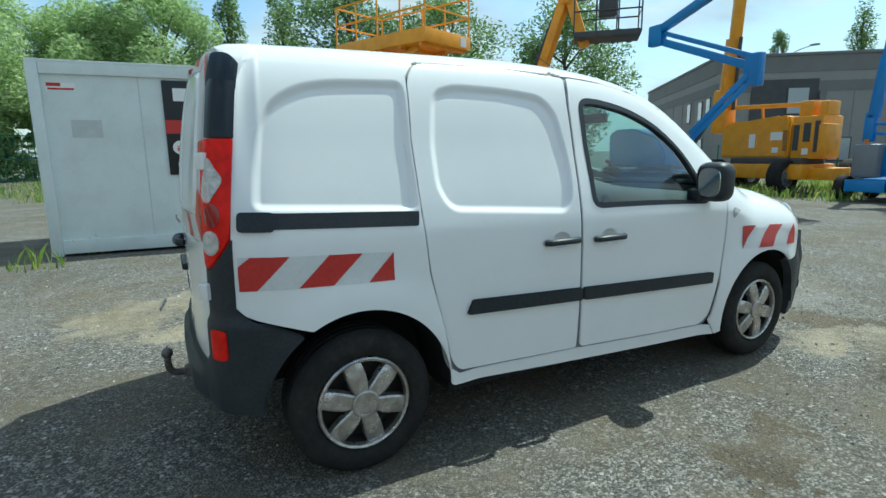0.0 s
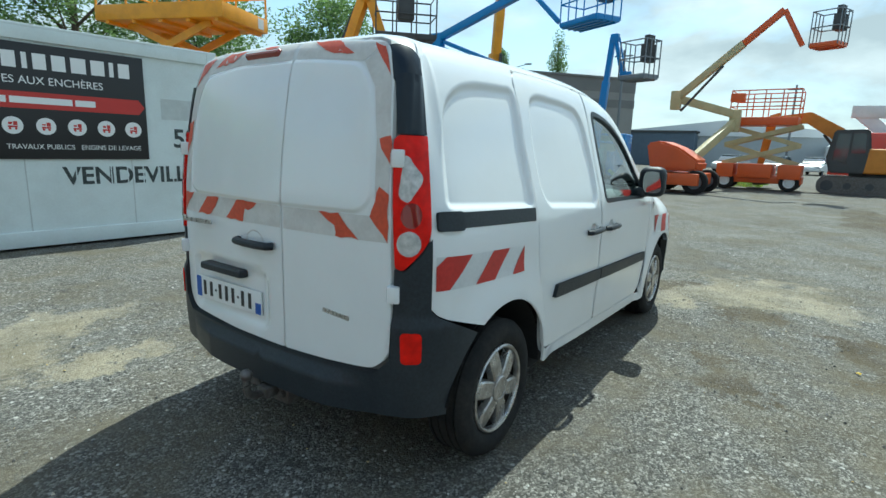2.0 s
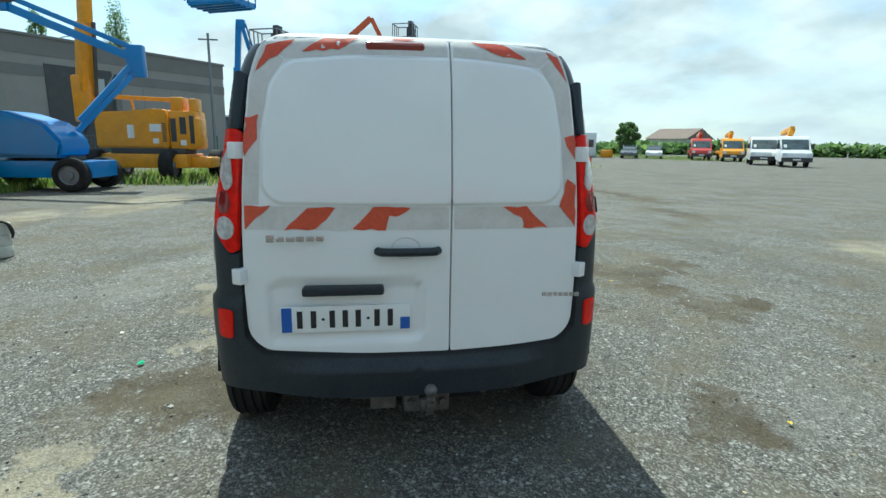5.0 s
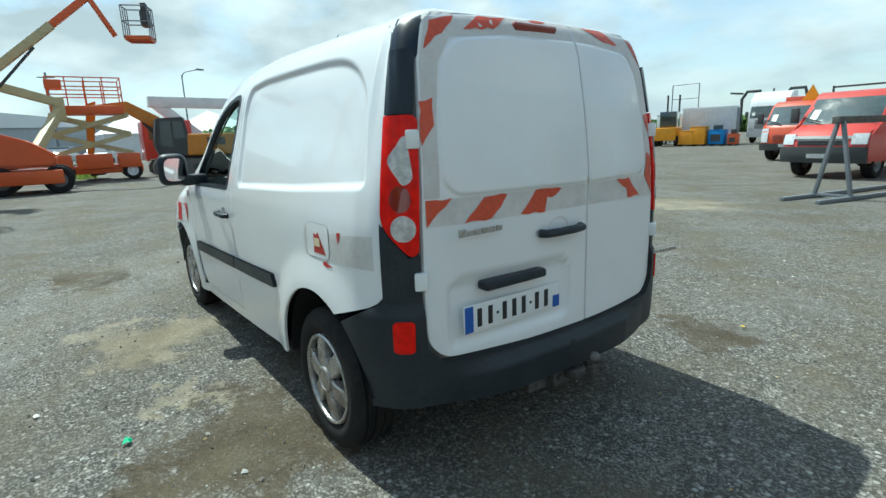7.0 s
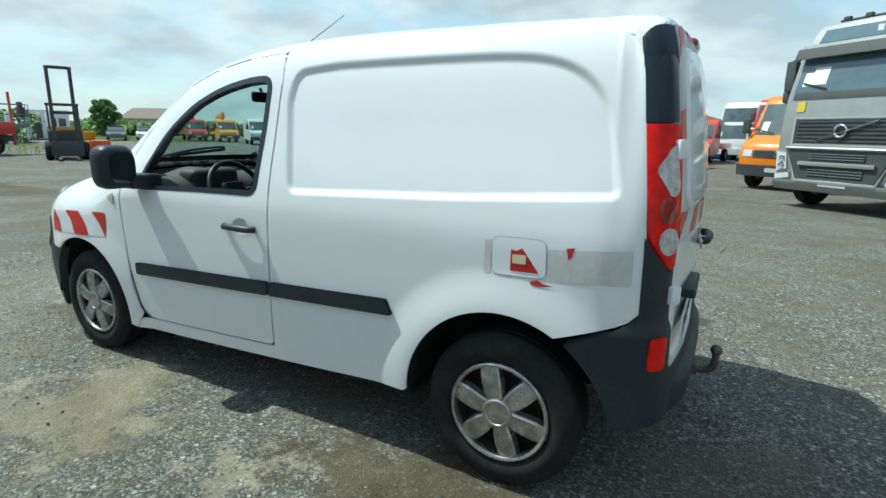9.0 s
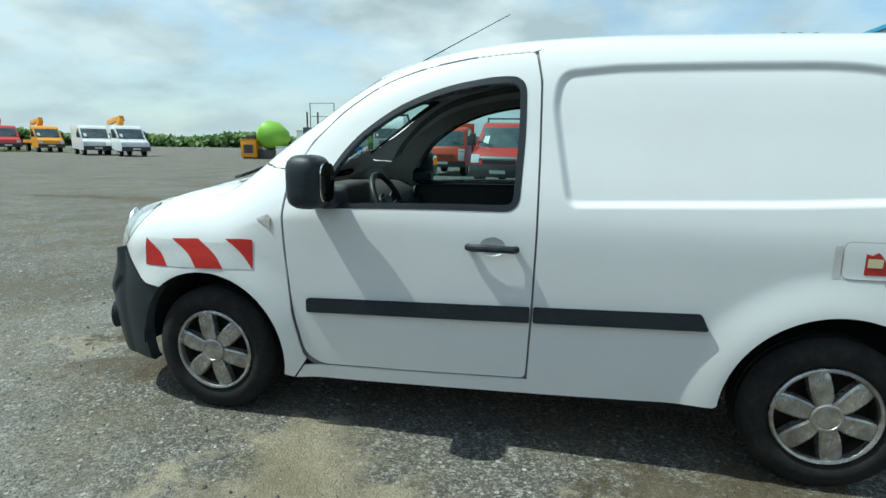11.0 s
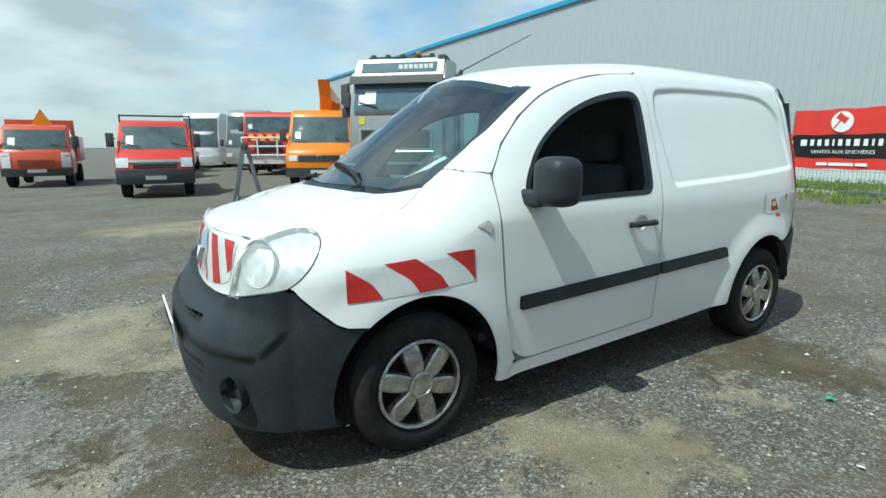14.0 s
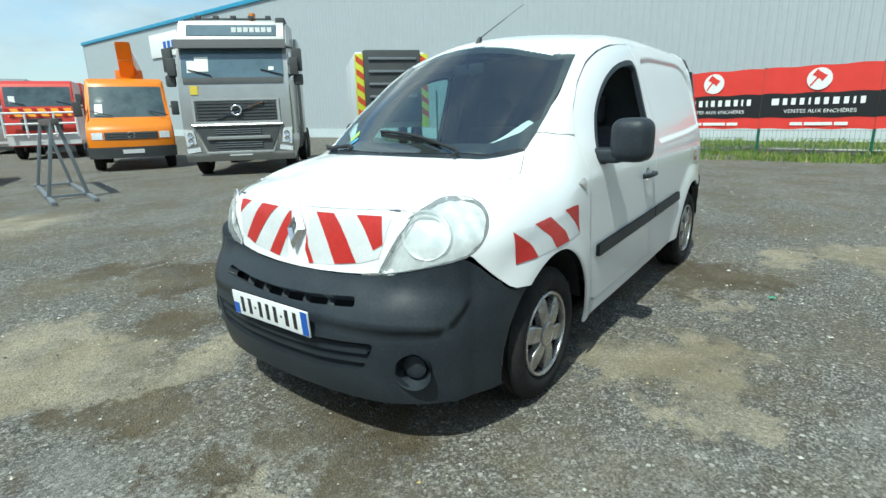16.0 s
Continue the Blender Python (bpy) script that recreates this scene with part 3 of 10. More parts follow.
WINDOW = rounded(S((2.12, 1.055), (2.10, 1.16), (1.99, 1.335), (1.80, 1.475), (1.58, 1.565), (1.36, 1.605), (1.245, 1.605), (1.235, 1.40), (1.245, 1.085)),
                 [0.05, 0.08, 0.1, 0.1, 0.1, 0.1, 0.06, 0.1, 0.05])
DOOR = S((1.17, 0.35), (1.70, 0.325), (2.12, 0.31), (2.20, 0.36), (2.245, 0.55), (2.27, 0.80), (2.285, 1.0), (2.275, 1.20), (2.19, 1.335), (2.06, 1.465), (1.90, 1.575), (1.68, 1.66),
         (1.45, 1.705), (1.20, 1.725), (1.17, 1.60), (1.16, 1.30), (1.155, 1.0), (1.16, 0.65))
DOOR = rounded(DOOR, [0.03, 0.05, 0.06, 0.08, 0.06, 0.05, 0.05, 0.07, 0.06, 0.06, 0.06, 0.06, 0.06, 0.02, 0.03, 0.05, 0.05, 0.05])
SLIDER = rounded(S((0.45, 0.37), (1.148, 0.35), (1.148, 0.65), (1.143, 1.0), (1.148, 1.30), (1.155, 1.60), (1.18, 1.722), (0.80, 1.745), (0.36, 1.748), (0.295, 1.68), (0.276, 1.40), (0.284, 1.10), (0.31, 0.85), (0.37, 0.60), (0.41, 0.43)),
                 [0.05, 0.02, 0.05, 0.05, 0.05, 0.05, 0.02, 0.05, 0.06, 0.05, 0.05, 0.05, 0.05, 0.05, 0.03])
arc = spline(S((0.86, 1.653), (0.32, 1.658), (0.06, 1.654), (-0.10, 1.632), (-0.22, 1.578), (-0.305, 1.483), (-0.352, 1.345), (-0.370, 1.235)), 6)
FIELD_L = rounded(S((1.03, 1.109), (1.072, 1.313), (1.108, 1.516), (1.085, 1.632)) + arc + S((-0.376, 1.180), (0.22, 1.141)), [0.04, 0.1, 0.1, 0.05] + [0] * len(arc) + [0.045, 0.1])
arc = spline(S((0.10, 1.641), (-0.05, 1.634), (-0.178, 1.608), (-0.281, 1.550), (-0.342, 1.460), (-0.370, 1.325), (-0.378, 1.222)), 6)
FIELD_R = rounded(S((0.255, 1.128), (0.250, 1.40), (0.258, 1.645)) + arc + S((-0.381, 1.163)), [0.03, 0.02, 0.03] + [0] * len(arc) + [0.045])
FIELD_D = rounded(S((0.43, 1.115), (1.05, 1.072), (1.09, 1.124), (1.102, 1.286), (1.066, 1.528), (1.0, 1.607), (0.814, 1.632), (0.52, 1.642), (0.412, 1.612), (0.376, 1.40), (0.375, 1.209)),
                  [0.05, 0.04, 0.04, 0.08, 0.08, 0.06, 0.08, 0.05, 0.05, 0.05, 0.05])
# rear corner line between body and lamps, bumper and pillar
CORNER_X, V_EDGE = -0.470, 1.80


# outer edge of a headlamp, from its foot to its crown
LAMP_OUTER = [(3.245, 0.825), (3.19, 0.92), (3.147, 1.05), (3.117, 1.19), (3.108, 1.31), (3.125, 1.42)]


def cup_outline(x, z):
    """Finger recess behind a door handle."""
    return [(g_at(x) + 0.055 * math.cos(k / 20 * math.tau), z + 0.008 + 0.040 * math.sin(k / 20 * math.tau)) for k in range(20)]


def van_side(sd):
    fn = lambda p: skin(p, sd)  # noqa: E731
    fl = sd < 0
    # girth grows forward, up is v: outward normal is g x v for the left turned over
    kw = dict(flip=not fl)
    # front wing
    arch = [(2.695 + 0.395 * math.cos(t), 0.315 + 0.395 * 1.03 * math.sin(t)) for t in np.linspace(radians(190), radians(51), 26)]
    wing = S((2.255, 0.235)) + S(*arch)
    wing += [(2.965, 0.634), (3.03, 0.640), (3.068, 0.657), (3.148, 0.722), (3.205, 0.775)] + [(g - 0.004, v) for g, v in LAMP_OUTER] + [(3.09, 1.432), (3.0, 1.437), (2.9, 1.437)]
    wing += [(g_at(2.72), 1.455), (g_at(2.58), 1.57), (g_at(2.47), 1.605)]
    wing += S((2.40, 1.215), (2.283, 1.205), (2.292, 1.0), (2.277, 0.80), (2.252, 0.55), (2.207, 0.36), (2.19, 0.33))
    surface("front_wing", shut(wing, 0.002), fn, M_WHITE, van, relief=flare, **kw)
    # front door
    dr = surface("front_door", shut(DOOR), fn, M_WHITE, van, holes=[WINDOW, cup_outline(1.33, 0.915)], label="white front door", **kw)
    seal = shut(WINDOW, -0.016)
    surface("window_frame", seal, fn, M_BLACKPL, dr, holes=[shut(WINDOW, 0.012)], lift=0.002, thick=0.03, label="black rubber window frame", **kw)
    if sd < 0:
        gl = surface("window_pane", shut(WINDOW, 0.01), fn, M_GLASS, dr, lift=-0.012, thick=0.0, label="clear glass", **kw)
        gl.visible_shadow = False
    else:
        # the driver's pane is wound down; its upper rim stands just above the sill
        pass
    # grey strips added behind the shut lines so the shaded gaps look less black
    surface("seam_backing", shut(DOOR, -0.03), fn, M_SEAMGREY, van, holes=[shut(DOOR, 0.02)], lift=-0.010, thick=0.0, **kw)
    if sd < 0:
        surface("seam_backing", shut(SLIDER, -0.03), fn, M_SEAMGREY, van, holes=[shut(SLIDER, 0.02)], lift=-0.010, thick=0.0, **kw)
    # side body: sill, quarter, and the rail over the doors
    rear = [(g_at(-0.26), V_EDGE), (g_at(-0.40), 1.70), (g_at(CORNER_X), 1.62), (g_at(CORNER_X), 1.42), (g_at(CORNER_X - 0.004), 1.0), (g_at(CORNER_X), 0.79), (g_at(-0.44), 0.758), (g_at(-0.40), 0.738)]
    archr = arch_points(ARCH_R, 0.665, 0.325)
    archr = [(x, z) for x, z in archr if x > -0.235]
    sill = S(*archr) + S((0.42, 0.315), (1.0, 0.285), (1.9, 0.245), (2.248, 0.235))
    if sd > 0:
        lower = S((2.205, 0.297), (2.12, 0.303), (1.70, 0.318), (1.163, 0.343))
        up = S((1.153, 0.65), (1.148, 1.0), (1.153, 1.30), (1.163, 1.60), (1.19, 1.73), (1.16, 1.745), (1.10, 1.76))
        out = rear[4:] + sill + lower + up + [(g_at(1.10), V_EDGE)] + rear[:4]
        quarter = surface("side_panel", out, fn, M_WHITE, van, relief=body_relief(FIELD_L), step=0.025, field=FIELD_L, label="white side panel with a pressed field", **kw)
        side_parts(quarter, fn, kw)
    else:
        lower = S((2.205, 0.297), (2.12, 0.303), (1.70, 0.318), (1.163, 0.343), (0.45, 0.362), (0.40, 0.40))
        up = S((0.364, 0.60), (0.3055, 0.85), (0.2805, 1.10), (0.2725, 1.40), (0.2905, 1.68), (0.35, 1.755), (0.80, 1.752), (1.10, 1.743), (1.10, 1.76))
        out = rear[4:] + sill + lower + up + [(g_at(1.10), V_EDGE)] + rear[:4]
        surface("side_panel", out, fn, M_WHITE, van, relief=body_relief(FIELD_R), step=0.025, field=FIELD_R, label="white rear quarter with a pressed field", **kw)
        sl = surface("sliding_door", shut(SLIDER), fn, M_WHITE, van, holes=[cup_outline(1.02, 0.922)], relief=pressed(FIELD_D), step=0.025, field=FIELD_D, label="white sliding side door", **kw)
        rail = rounded(S((-0.45, 1.085), (0.262, 1.055), (0.27, 1.115), (-0.45, 1.145)), 0.008)
        surface("door_rail", rail, fn, M_BLACKPL, van, lift=0.004, thick=0.02, label="black sliding door rail", **kw)
        surface("rail_stop", rounded(S((-0.45, 1.075), (-0.32, 1.07), (-0.32, 1.142), (-0.45, 1.147)), 0.02), fn, M_BLACKPL, van, lift=0.016, thick=0.02, **kw)
        door_handle(sl, 1.02, 0.922, sd)
    # pillar and rail over the front door, up to the roof and screen
    rail = S((1.105, 1.76), (1.20, 1.732), (1.45, 1.712), (1.68, 1.667), (1.90, 1.582), (2.06, 1.472), (2.19, 1.342), (2.275, 1.212), (2.395, 1.222))
    rail += [(g_at(2.46), 1.61), (g_at(2.30), 1.70), (g_at(2.05), 1.745), (g_at(1.88), 1.775), (g_at(1.6), V_EDGE), (g_at(1.105), V_EDGE)]
    surface("roof_rail", rail, fn, M_WHITE, van, label="white screen pillar", **kw)
    door_handle(dr, 1.33, 0.915, sd)
    # rub strips along the doors
    for x0, x1, z0, z1 in ((0.485, 1.150, 0.670, 0.645), (1.165, 2.172, 0.644, 0.604)):
        if sd > 0 and x0 < 1:
            x0 = 0.470
        o = rounded(S((x0, z0 - 0.032), (x1, z1 - 0.032), (x1, z1 + 0.032), (x0 + (0.03 if x0 < 1 else 0), z0 + 0.032)), 0.01)
        surface("rub_strip", o, fn, M_BLACKPL, dr if x0 > 1 else van, lift=0.020, thick=0.022, label="black plastic rub strip", **kw)


def ring_bar(bm, pts, r):
    add_tube(bm, pts, r, 8)


def door_handle(parent, x, z, sd):
    """Dark pull handle over a dished cup."""
    p = skin(np.array([[g_at(x), z], [g_at(x + 0.02), z]]), sd)
    c = Vector(p[0])
    bm = bmesh.new()
    prof = [(-0.10, 0.0, 0.010), (-0.085, 0.022, 0.015), (-0.04, 0.030, 0.017), (0.03, 0.030, 0.017), (0.08, 0.024, 0.016), (0.105, 0.0, 0.011)]
    add_tube(bm, [c + Vector((a, sd * (b + 0.004), 0.006 * math.cos(a * 12))) for a, b, _ in prof], 0.0155, 10)
    part("handle", bm, M_BLACKPL, parent, "black pull handle")
    surface("handle_cup", cup_outline(x, z), lambda q: skin(q, sd), M_WHITE, parent, lift=-0.001, thick=0.0, step=0.010, flip=sd > 0,
            relief=lambda uv: -0.034 * np.clip(1 - ((uv[:, 0] - g_at(x)) / 0.055) ** 2 - ((uv[:, 1] - z - 0.008) / 0.040) ** 2, 0, 1) ** 0.6)


def side_parts(quarter, fn, kw):
    """Fuel flap with the scraps of old tape on the left quarter."""
    o = rounded(S((-0.160, 0.879), (0.040, 0.877), (0.042, 1.014), (-0.155, 1.014)), 0.03)
    ring = shut(o, -0.0028)
    rf = lambda uv: flare(uv)  # noqa: E731
    surface("flap_gap", ring, fn, M_SEAMPALE, quarter, lift=0.0016, thick=0.0, relief=rf, **kw)
    fl = surface("fuel_flap", o, fn, M_WHITE, quarter, lift=0.003, thick=0.002, relief=rf, label="white fuel filler flap", **kw)
    surface("old_tape", S((-0.44, 0.883), (-0.17, 0.877), (-0.166, 0.986), (-0.44, 1.006)), fn, M_OLDTAPE, quarter, lift=0.0012, thick=0, relief=rf, label="grey residue of removed tape", **kw)
    surface("old_tape", S((0.046, 0.877), (0.072, 0.877), (0.072, 0.996), (0.046, 1.001)), fn, M_OLDTAPE, quarter, lift=0.0012, thick=0, relief=rf, **kw)
    surface("tape_scrap", S((-0.135, 0.897), (-0.03, 0.895), (-0.03, 0.974), (-0.05, 0.969), (-0.07, 0.981), (-0.085, 0.964)), fn, M_REDTAPE, fl, lift=0.0046, thick=0, relief=rf, label="torn red tape", **kw)
    surface("tape_scrap", rounded(S((-0.087, 0.924), (-0.037, 0.924), (-0.037, 0.957), (-0.087, 0.957)), 0.004), fn, mat("pale_sticker", (0.72, 0.62, 0.40), 0.5, stain=0.2), fl, lift=0.006, thick=0, relief=rf, **kw)
    surface("tape_scrap", S((-0.225, 0.996), (-0.235, 0.956), (-0.245, 0.971), (-0.255, 1.001)), fn, M_REDTAPE, quarter, lift=0.0022, thick=0, relief=rf, **kw)
    surface("tape_scrap", S((-0.105, 0.864), (-0.13, 0.872), (-0.15, 0.862), (-0.19, 0.856), (-0.14, 0.849), (-0.11, 0.853)), fn, M_REDTAPE, quarter, lift=0.0022, thick=0, relief=rf, **kw)


for _sd in (1.0, -1.0):
    van_side(_sd)

# ---- van: ends, roof and glass ----


def gr(y):
    """Girth on the rear face, either side of the middle."""
    return g_rear(y) if y >= 0 else 2 * G_REAR - g_rear(-y)


def gf(y):
    return g_front(y) if y >= 0 else 2 * G_FRONT - g_front(-y)


def R(*pts):
    """Rear outline from (y, z)."""
    return [(gr(y), v_at(gr(abs(y)), z)) for y, z in pts]


def F(*pts):
    """Front outline from (y, z)."""
    return [(gf(y), v_at(gf(abs(y)), z)) for y, z in pts]


def edge_v(g):
    if g < g_at(CORNER_X) - 1e-6:
        return 1.765
    return float(np.interp(g, [g_at(CORNER_X), g_at(-0.40), g_at(-0.26)], [1.615, 1.695, V_EDGE - 0.005]))


def both(pts):
    """Closes a half outline over the middle line (x, y)."""
    return pts + [(x, -y) for x, y in pts[::-1]]


def xy_at(g, v):
    p = skin(np.array([[g, v]]))[0]
    return (float(p[0]), float(p[1]))


# roof
half = [xy_at(g, edge_v(g)) for g in [*np.linspace(G_REAR + 0.02, gr(0.60), 14), *np.linspace(g_at(CORNER_X), g_at(-0.26), 10), *np.linspace(g_at(-0.24), g_at(1.6), 40)]]
half += [xy_at(g_at(1.75), 1.787), xy_at(g_at(1.88), 1.775), (1.945, 0.50), (1.985, 0.35), (2.01, 0.18), (2.018, 0.05)]
roof = surface("roof", both(half), crown, M_WHITE, van, step=0.045, thick=0.02, label="white roof")

# windscreen and its black border
scr = [xy_at(g_at(1.885), 1.773), xy_at(g_at(2.05), 1.742), xy_at(g_at(2.30), 1.697), xy_at(g_at(2.455), 1.607), (2.56, 0.66), (2.66, 0.52), (2.735, 0.36), (2.785, 0.18), (2.80, 0.05)]
top_edge = [(2.022, 0.05), (2.014, 0.18), (1.989, 0.35), (1.949, 0.50)]
outline = both(top_edge + scr)
inner = both([(2.075, 0.05), (2.065, 0.18), (2.04, 0.35), (1.995, 0.52), xy_at(g_at(1.965), 1.80), xy_at(g_at(2.09), 1.775), xy_at(g_at(2.28), 1.735), xy_at(g_at(2.39), 1.68), (2.50, 0.60), (2.60, 0.47), (2.665, 0.32), (2.70, 0.18), (2.71, 0.05)])
screen = surface("windscreen", outline, crown, M_SCREEN, van, step=0.045, thick=0.0, lift=-0.002, label="tinted windscreen")
screen.visible_shadow = False
surface("screen_border", outline, crown, M_INK, screen, holes=[inner], step=0.04, thick=0.0, lift=-0.006, label="black printed glass border")
surface("sticker", [(2.57, -0.50), (2.62, -0.46), (2.58, -0.42), (2.53, -0.46)], crown, mat("green_sticker", (0.35, 0.55, 0.12), 0.5), screen, step=0.02, thick=0, lift=0.002)
surface("sticker", [(2.63, -0.44), (2.66, -0.41), (2.63, -0.38), (2.60, -0.41)], crown, mat("blue_sticker", (0.10, 0.35, 0.62), 0.5), screen, step=0.02, thick=0, lift=0.002)

# cowl and wipers
cowl = both([(2.803, 0.05), (2.788, 0.18), (2.738, 0.36), (2.663, 0.52), (2.563, 0.66), (2.60, 0.672), (2.72, 0.54), (2.80, 0.38), (2.85, 0.19), (2.865, 0.05)])
surface("cowl", cowl, crown, M_BLACKPL, van, step=0.04, lift=-0.006, thick=0.03, label="black plastic scuttle below the windscreen")
for pts in ([(2.80, 0.42), (2.745, 0.40), (2.70, 0.18), (2.67, -0.06), (2.655, -0.16)], [(2.83, -0.25), (2.765, -0.28), (2.71, -0.46), (2.64, -0.62), (2.60, -0.67)]):
    bm = bmesh.new()
    p3 = crown(np.array(spline(pts, 5)))
    add_tube(bm, [Vector(p) + Vector((0.012, 0, 0.022)) for p in p3], 0.009, 6)
    p3 = crown(np.array([(pts[-1][0] + 0.01, pts[-1][1]), (pts[2][0], pts[2][1] + 0.08)]))
    add_beam(bm, Vector(p3[0]) + Vector((0, 0, 0.012)), Vector(p3[1]) + Vector((0, 0, 0.012)), 0.012, 0.02)
    part("wiper", bm, M_INK, van, "black wiper")

for sd in (1, -1):
    surface("wing_corner", [(2.42, 0.60 * sd), (2.62, 0.45 * sd), (2.86, 0.36 * sd), (2.86, 0.66 * sd), (2.60, 0.76 * sd), (2.42, 0.74 * sd)], crown, M_WHITE, van, step=0.05, lift=-0.016, thick=0.0)
# bonnet
def nose_v(y):
    """Girth of the bonnet's front edge."""
    return 1.178 + 0.30 * y * y


bon = [(2.868, 0.05), (2.853, 0.19), (2.803, 0.38), (2.723, 0.545), xy_at(g_at(2.58), 1.576), xy_at(g_at(2.72), 1.462), xy_at(2.9, 1.443), xy_at(3.0, 1.443), xy_at(3.10, 1.438)]
LAMP_TOP = [(3.175, 1.505), (3.24, 1.54), (3.30, 1.51), (3.37, 1.425), (3.447, 1.29)]
bon += [xy_at(g, v + 0.008) for g, v in LAMP_TOP] + [xy_at(g_front(y), nose_v(y)) for y in (0.50, 0.42, 0.33, 0.24, 0.12, 0.03)]
bonnet = surface("bonnet", both(bon), crown, M_WHITE, van, step=0.04, thick=0.02, label="white bonnet")

# front panel with warning tape between the lamps
FRONT = dict(flip=True)
skin1 = lambda p: skin(p, 1.0)  # noqa: E731
lampout = spline([(3.668, 0.738), (3.62, 0.740), (3.50, 0.762), (3.373, 0.786), (3.30, 0.797)] + LAMP_OUTER + LAMP_TOP + [(3.512, 1.063), (3.565, 0.937), (3.630, 0.812)], 4, True)
lampout = [tuple(p) for p in lampout]


def mirror_front(pts):
    return [(2 * G_FRONT - g, v) for g, v in pts]


low = [(3.678, 0.738)] + [(gf(y), 0.704 + 0.13 * y * y) for y in (0.40, 0.3, 0.15, 0.03)]
sideL = [(3.462, 1.268), (3.520, 1.063), (3.573, 0.937), (3.638, 0.812)]
top = [(gf(y), nose_v(y) - 0.012) for y in (0.52, 0.42, 0.33, 0.24, 0.12, 0.03)]
panel_out = low + mirror_front(low)[::-1] + mirror_front(sideL)[::-1] + mirror_front(top) + top[::-1] + sideL
front_panel = surface("front_panel", panel_out, skin1, M_WHITE, van, step=0.03, **FRONT)


def band(y0, y1, y2, y3, z0=0.655, z1=0.885):
    """A slanting stripe: (y0..y1) along the top, (y3..y2) along the foot."""
    return F((y0, z1), (y1, z1), (y2, z0), (y3, z0))


def FT(*pts):
    """Front outline for the tape, heights fitted to the panel."""
    return F(*[(y, 0.722 + (z - 0.645) * 0.90) for y, z in pts])


surface("tape", FT((0.49, 0.712), (0.38, 0.678), (0.22, 0.652), (0.07, 0.642), (0.07, 0.886), (0.22, 0.889), (0.40, 0.893), (0.575, 0.895), (0.53, 0.80)), skin1, M_TAPE, front_panel, lift=0.002, thick=0, step=0.025, label="silver reflective tape", **FRONT)
surface("tape", FT((-0.49, 0.712), (-0.38, 0.678), (-0.22, 0.652), (-0.07, 0.642), (-0.07, 0.886), (-0.22, 0.889), (-0.40, 0.893), (-0.575, 0.895), (-0.53, 0.80)), skin1, M_TAPE, front_panel, lift=0.002, thick=0, step=0.025, flip=True)
for st in (FT((0.225, 0.888), (0.115, 0.886), (0.245, 0.660), (0.37, 0.680)), FT((0.50, 0.893), (0.36, 0.890), (0.46, 0.745), (0.515, 0.775)), FT((0.085, 0.64), (0.055, 0.70), (0.06, 0.78), (0.03, 0.885), (0.075, 0.72), (0.115, 0.645)),
           FT((-0.16, 0.888), (-0.30, 0.891), (-0.44, 0.70), (-0.35, 0.675)), FT((-0.42, 0.892), (-0.54, 0.893), (-0.535, 0.82)), FT((-0.045, 0.80), (-0.055, 0.88), (-0.21, 0.655), (-0.13, 0.645))):
    surface("stripe", st, skin1, M_REDTAPE, front_panel, lift=0.0042, thick=0, step=0.03, label="red reflective stripe", **FRONT)
# badge: chrome lozenge
bm = bmesh.new()
bc = Vector(skin1(np.array([[gf(0.0), v_at(gf(0.0), 0.862)]]))[0])
for r0, r1, d0 in ((1.0, 0.52, 0.0),):
    o = [(0, 0.092), (0.058, 0), (0, -0.092), (-0.058, 0)]
    vo = [bm.verts.new((bc.x + 0.012 + (p[1] * -0.30), p[0], bc.z + p[1])) for p in o]
    vi = [bm.verts.new((bc.x + 0.032 + (p[1] * 0.62 * -0.30), p[0] * 0.62, bc.z + p[1] * 0.62)) for p in o]
    vh = [bm.verts.new((bc.x + 0.016 + (p[1] * 0.42 * -0.30), p[0] * 0.42, bc.z + p[1] * 0.42)) for p in o]
    for i in range(4):
        bm.faces.new((vo[i], vo[(i + 1) % 4], vi[(i + 1) % 4], vi[i]))
        bm.faces.new((vi[i], vi[(i + 1) % 4], vh[(i + 1) % 4], vh[i]))
part("badge", bm, M_CHROME, front_panel, "chrome lozenge badge", smooth=None)

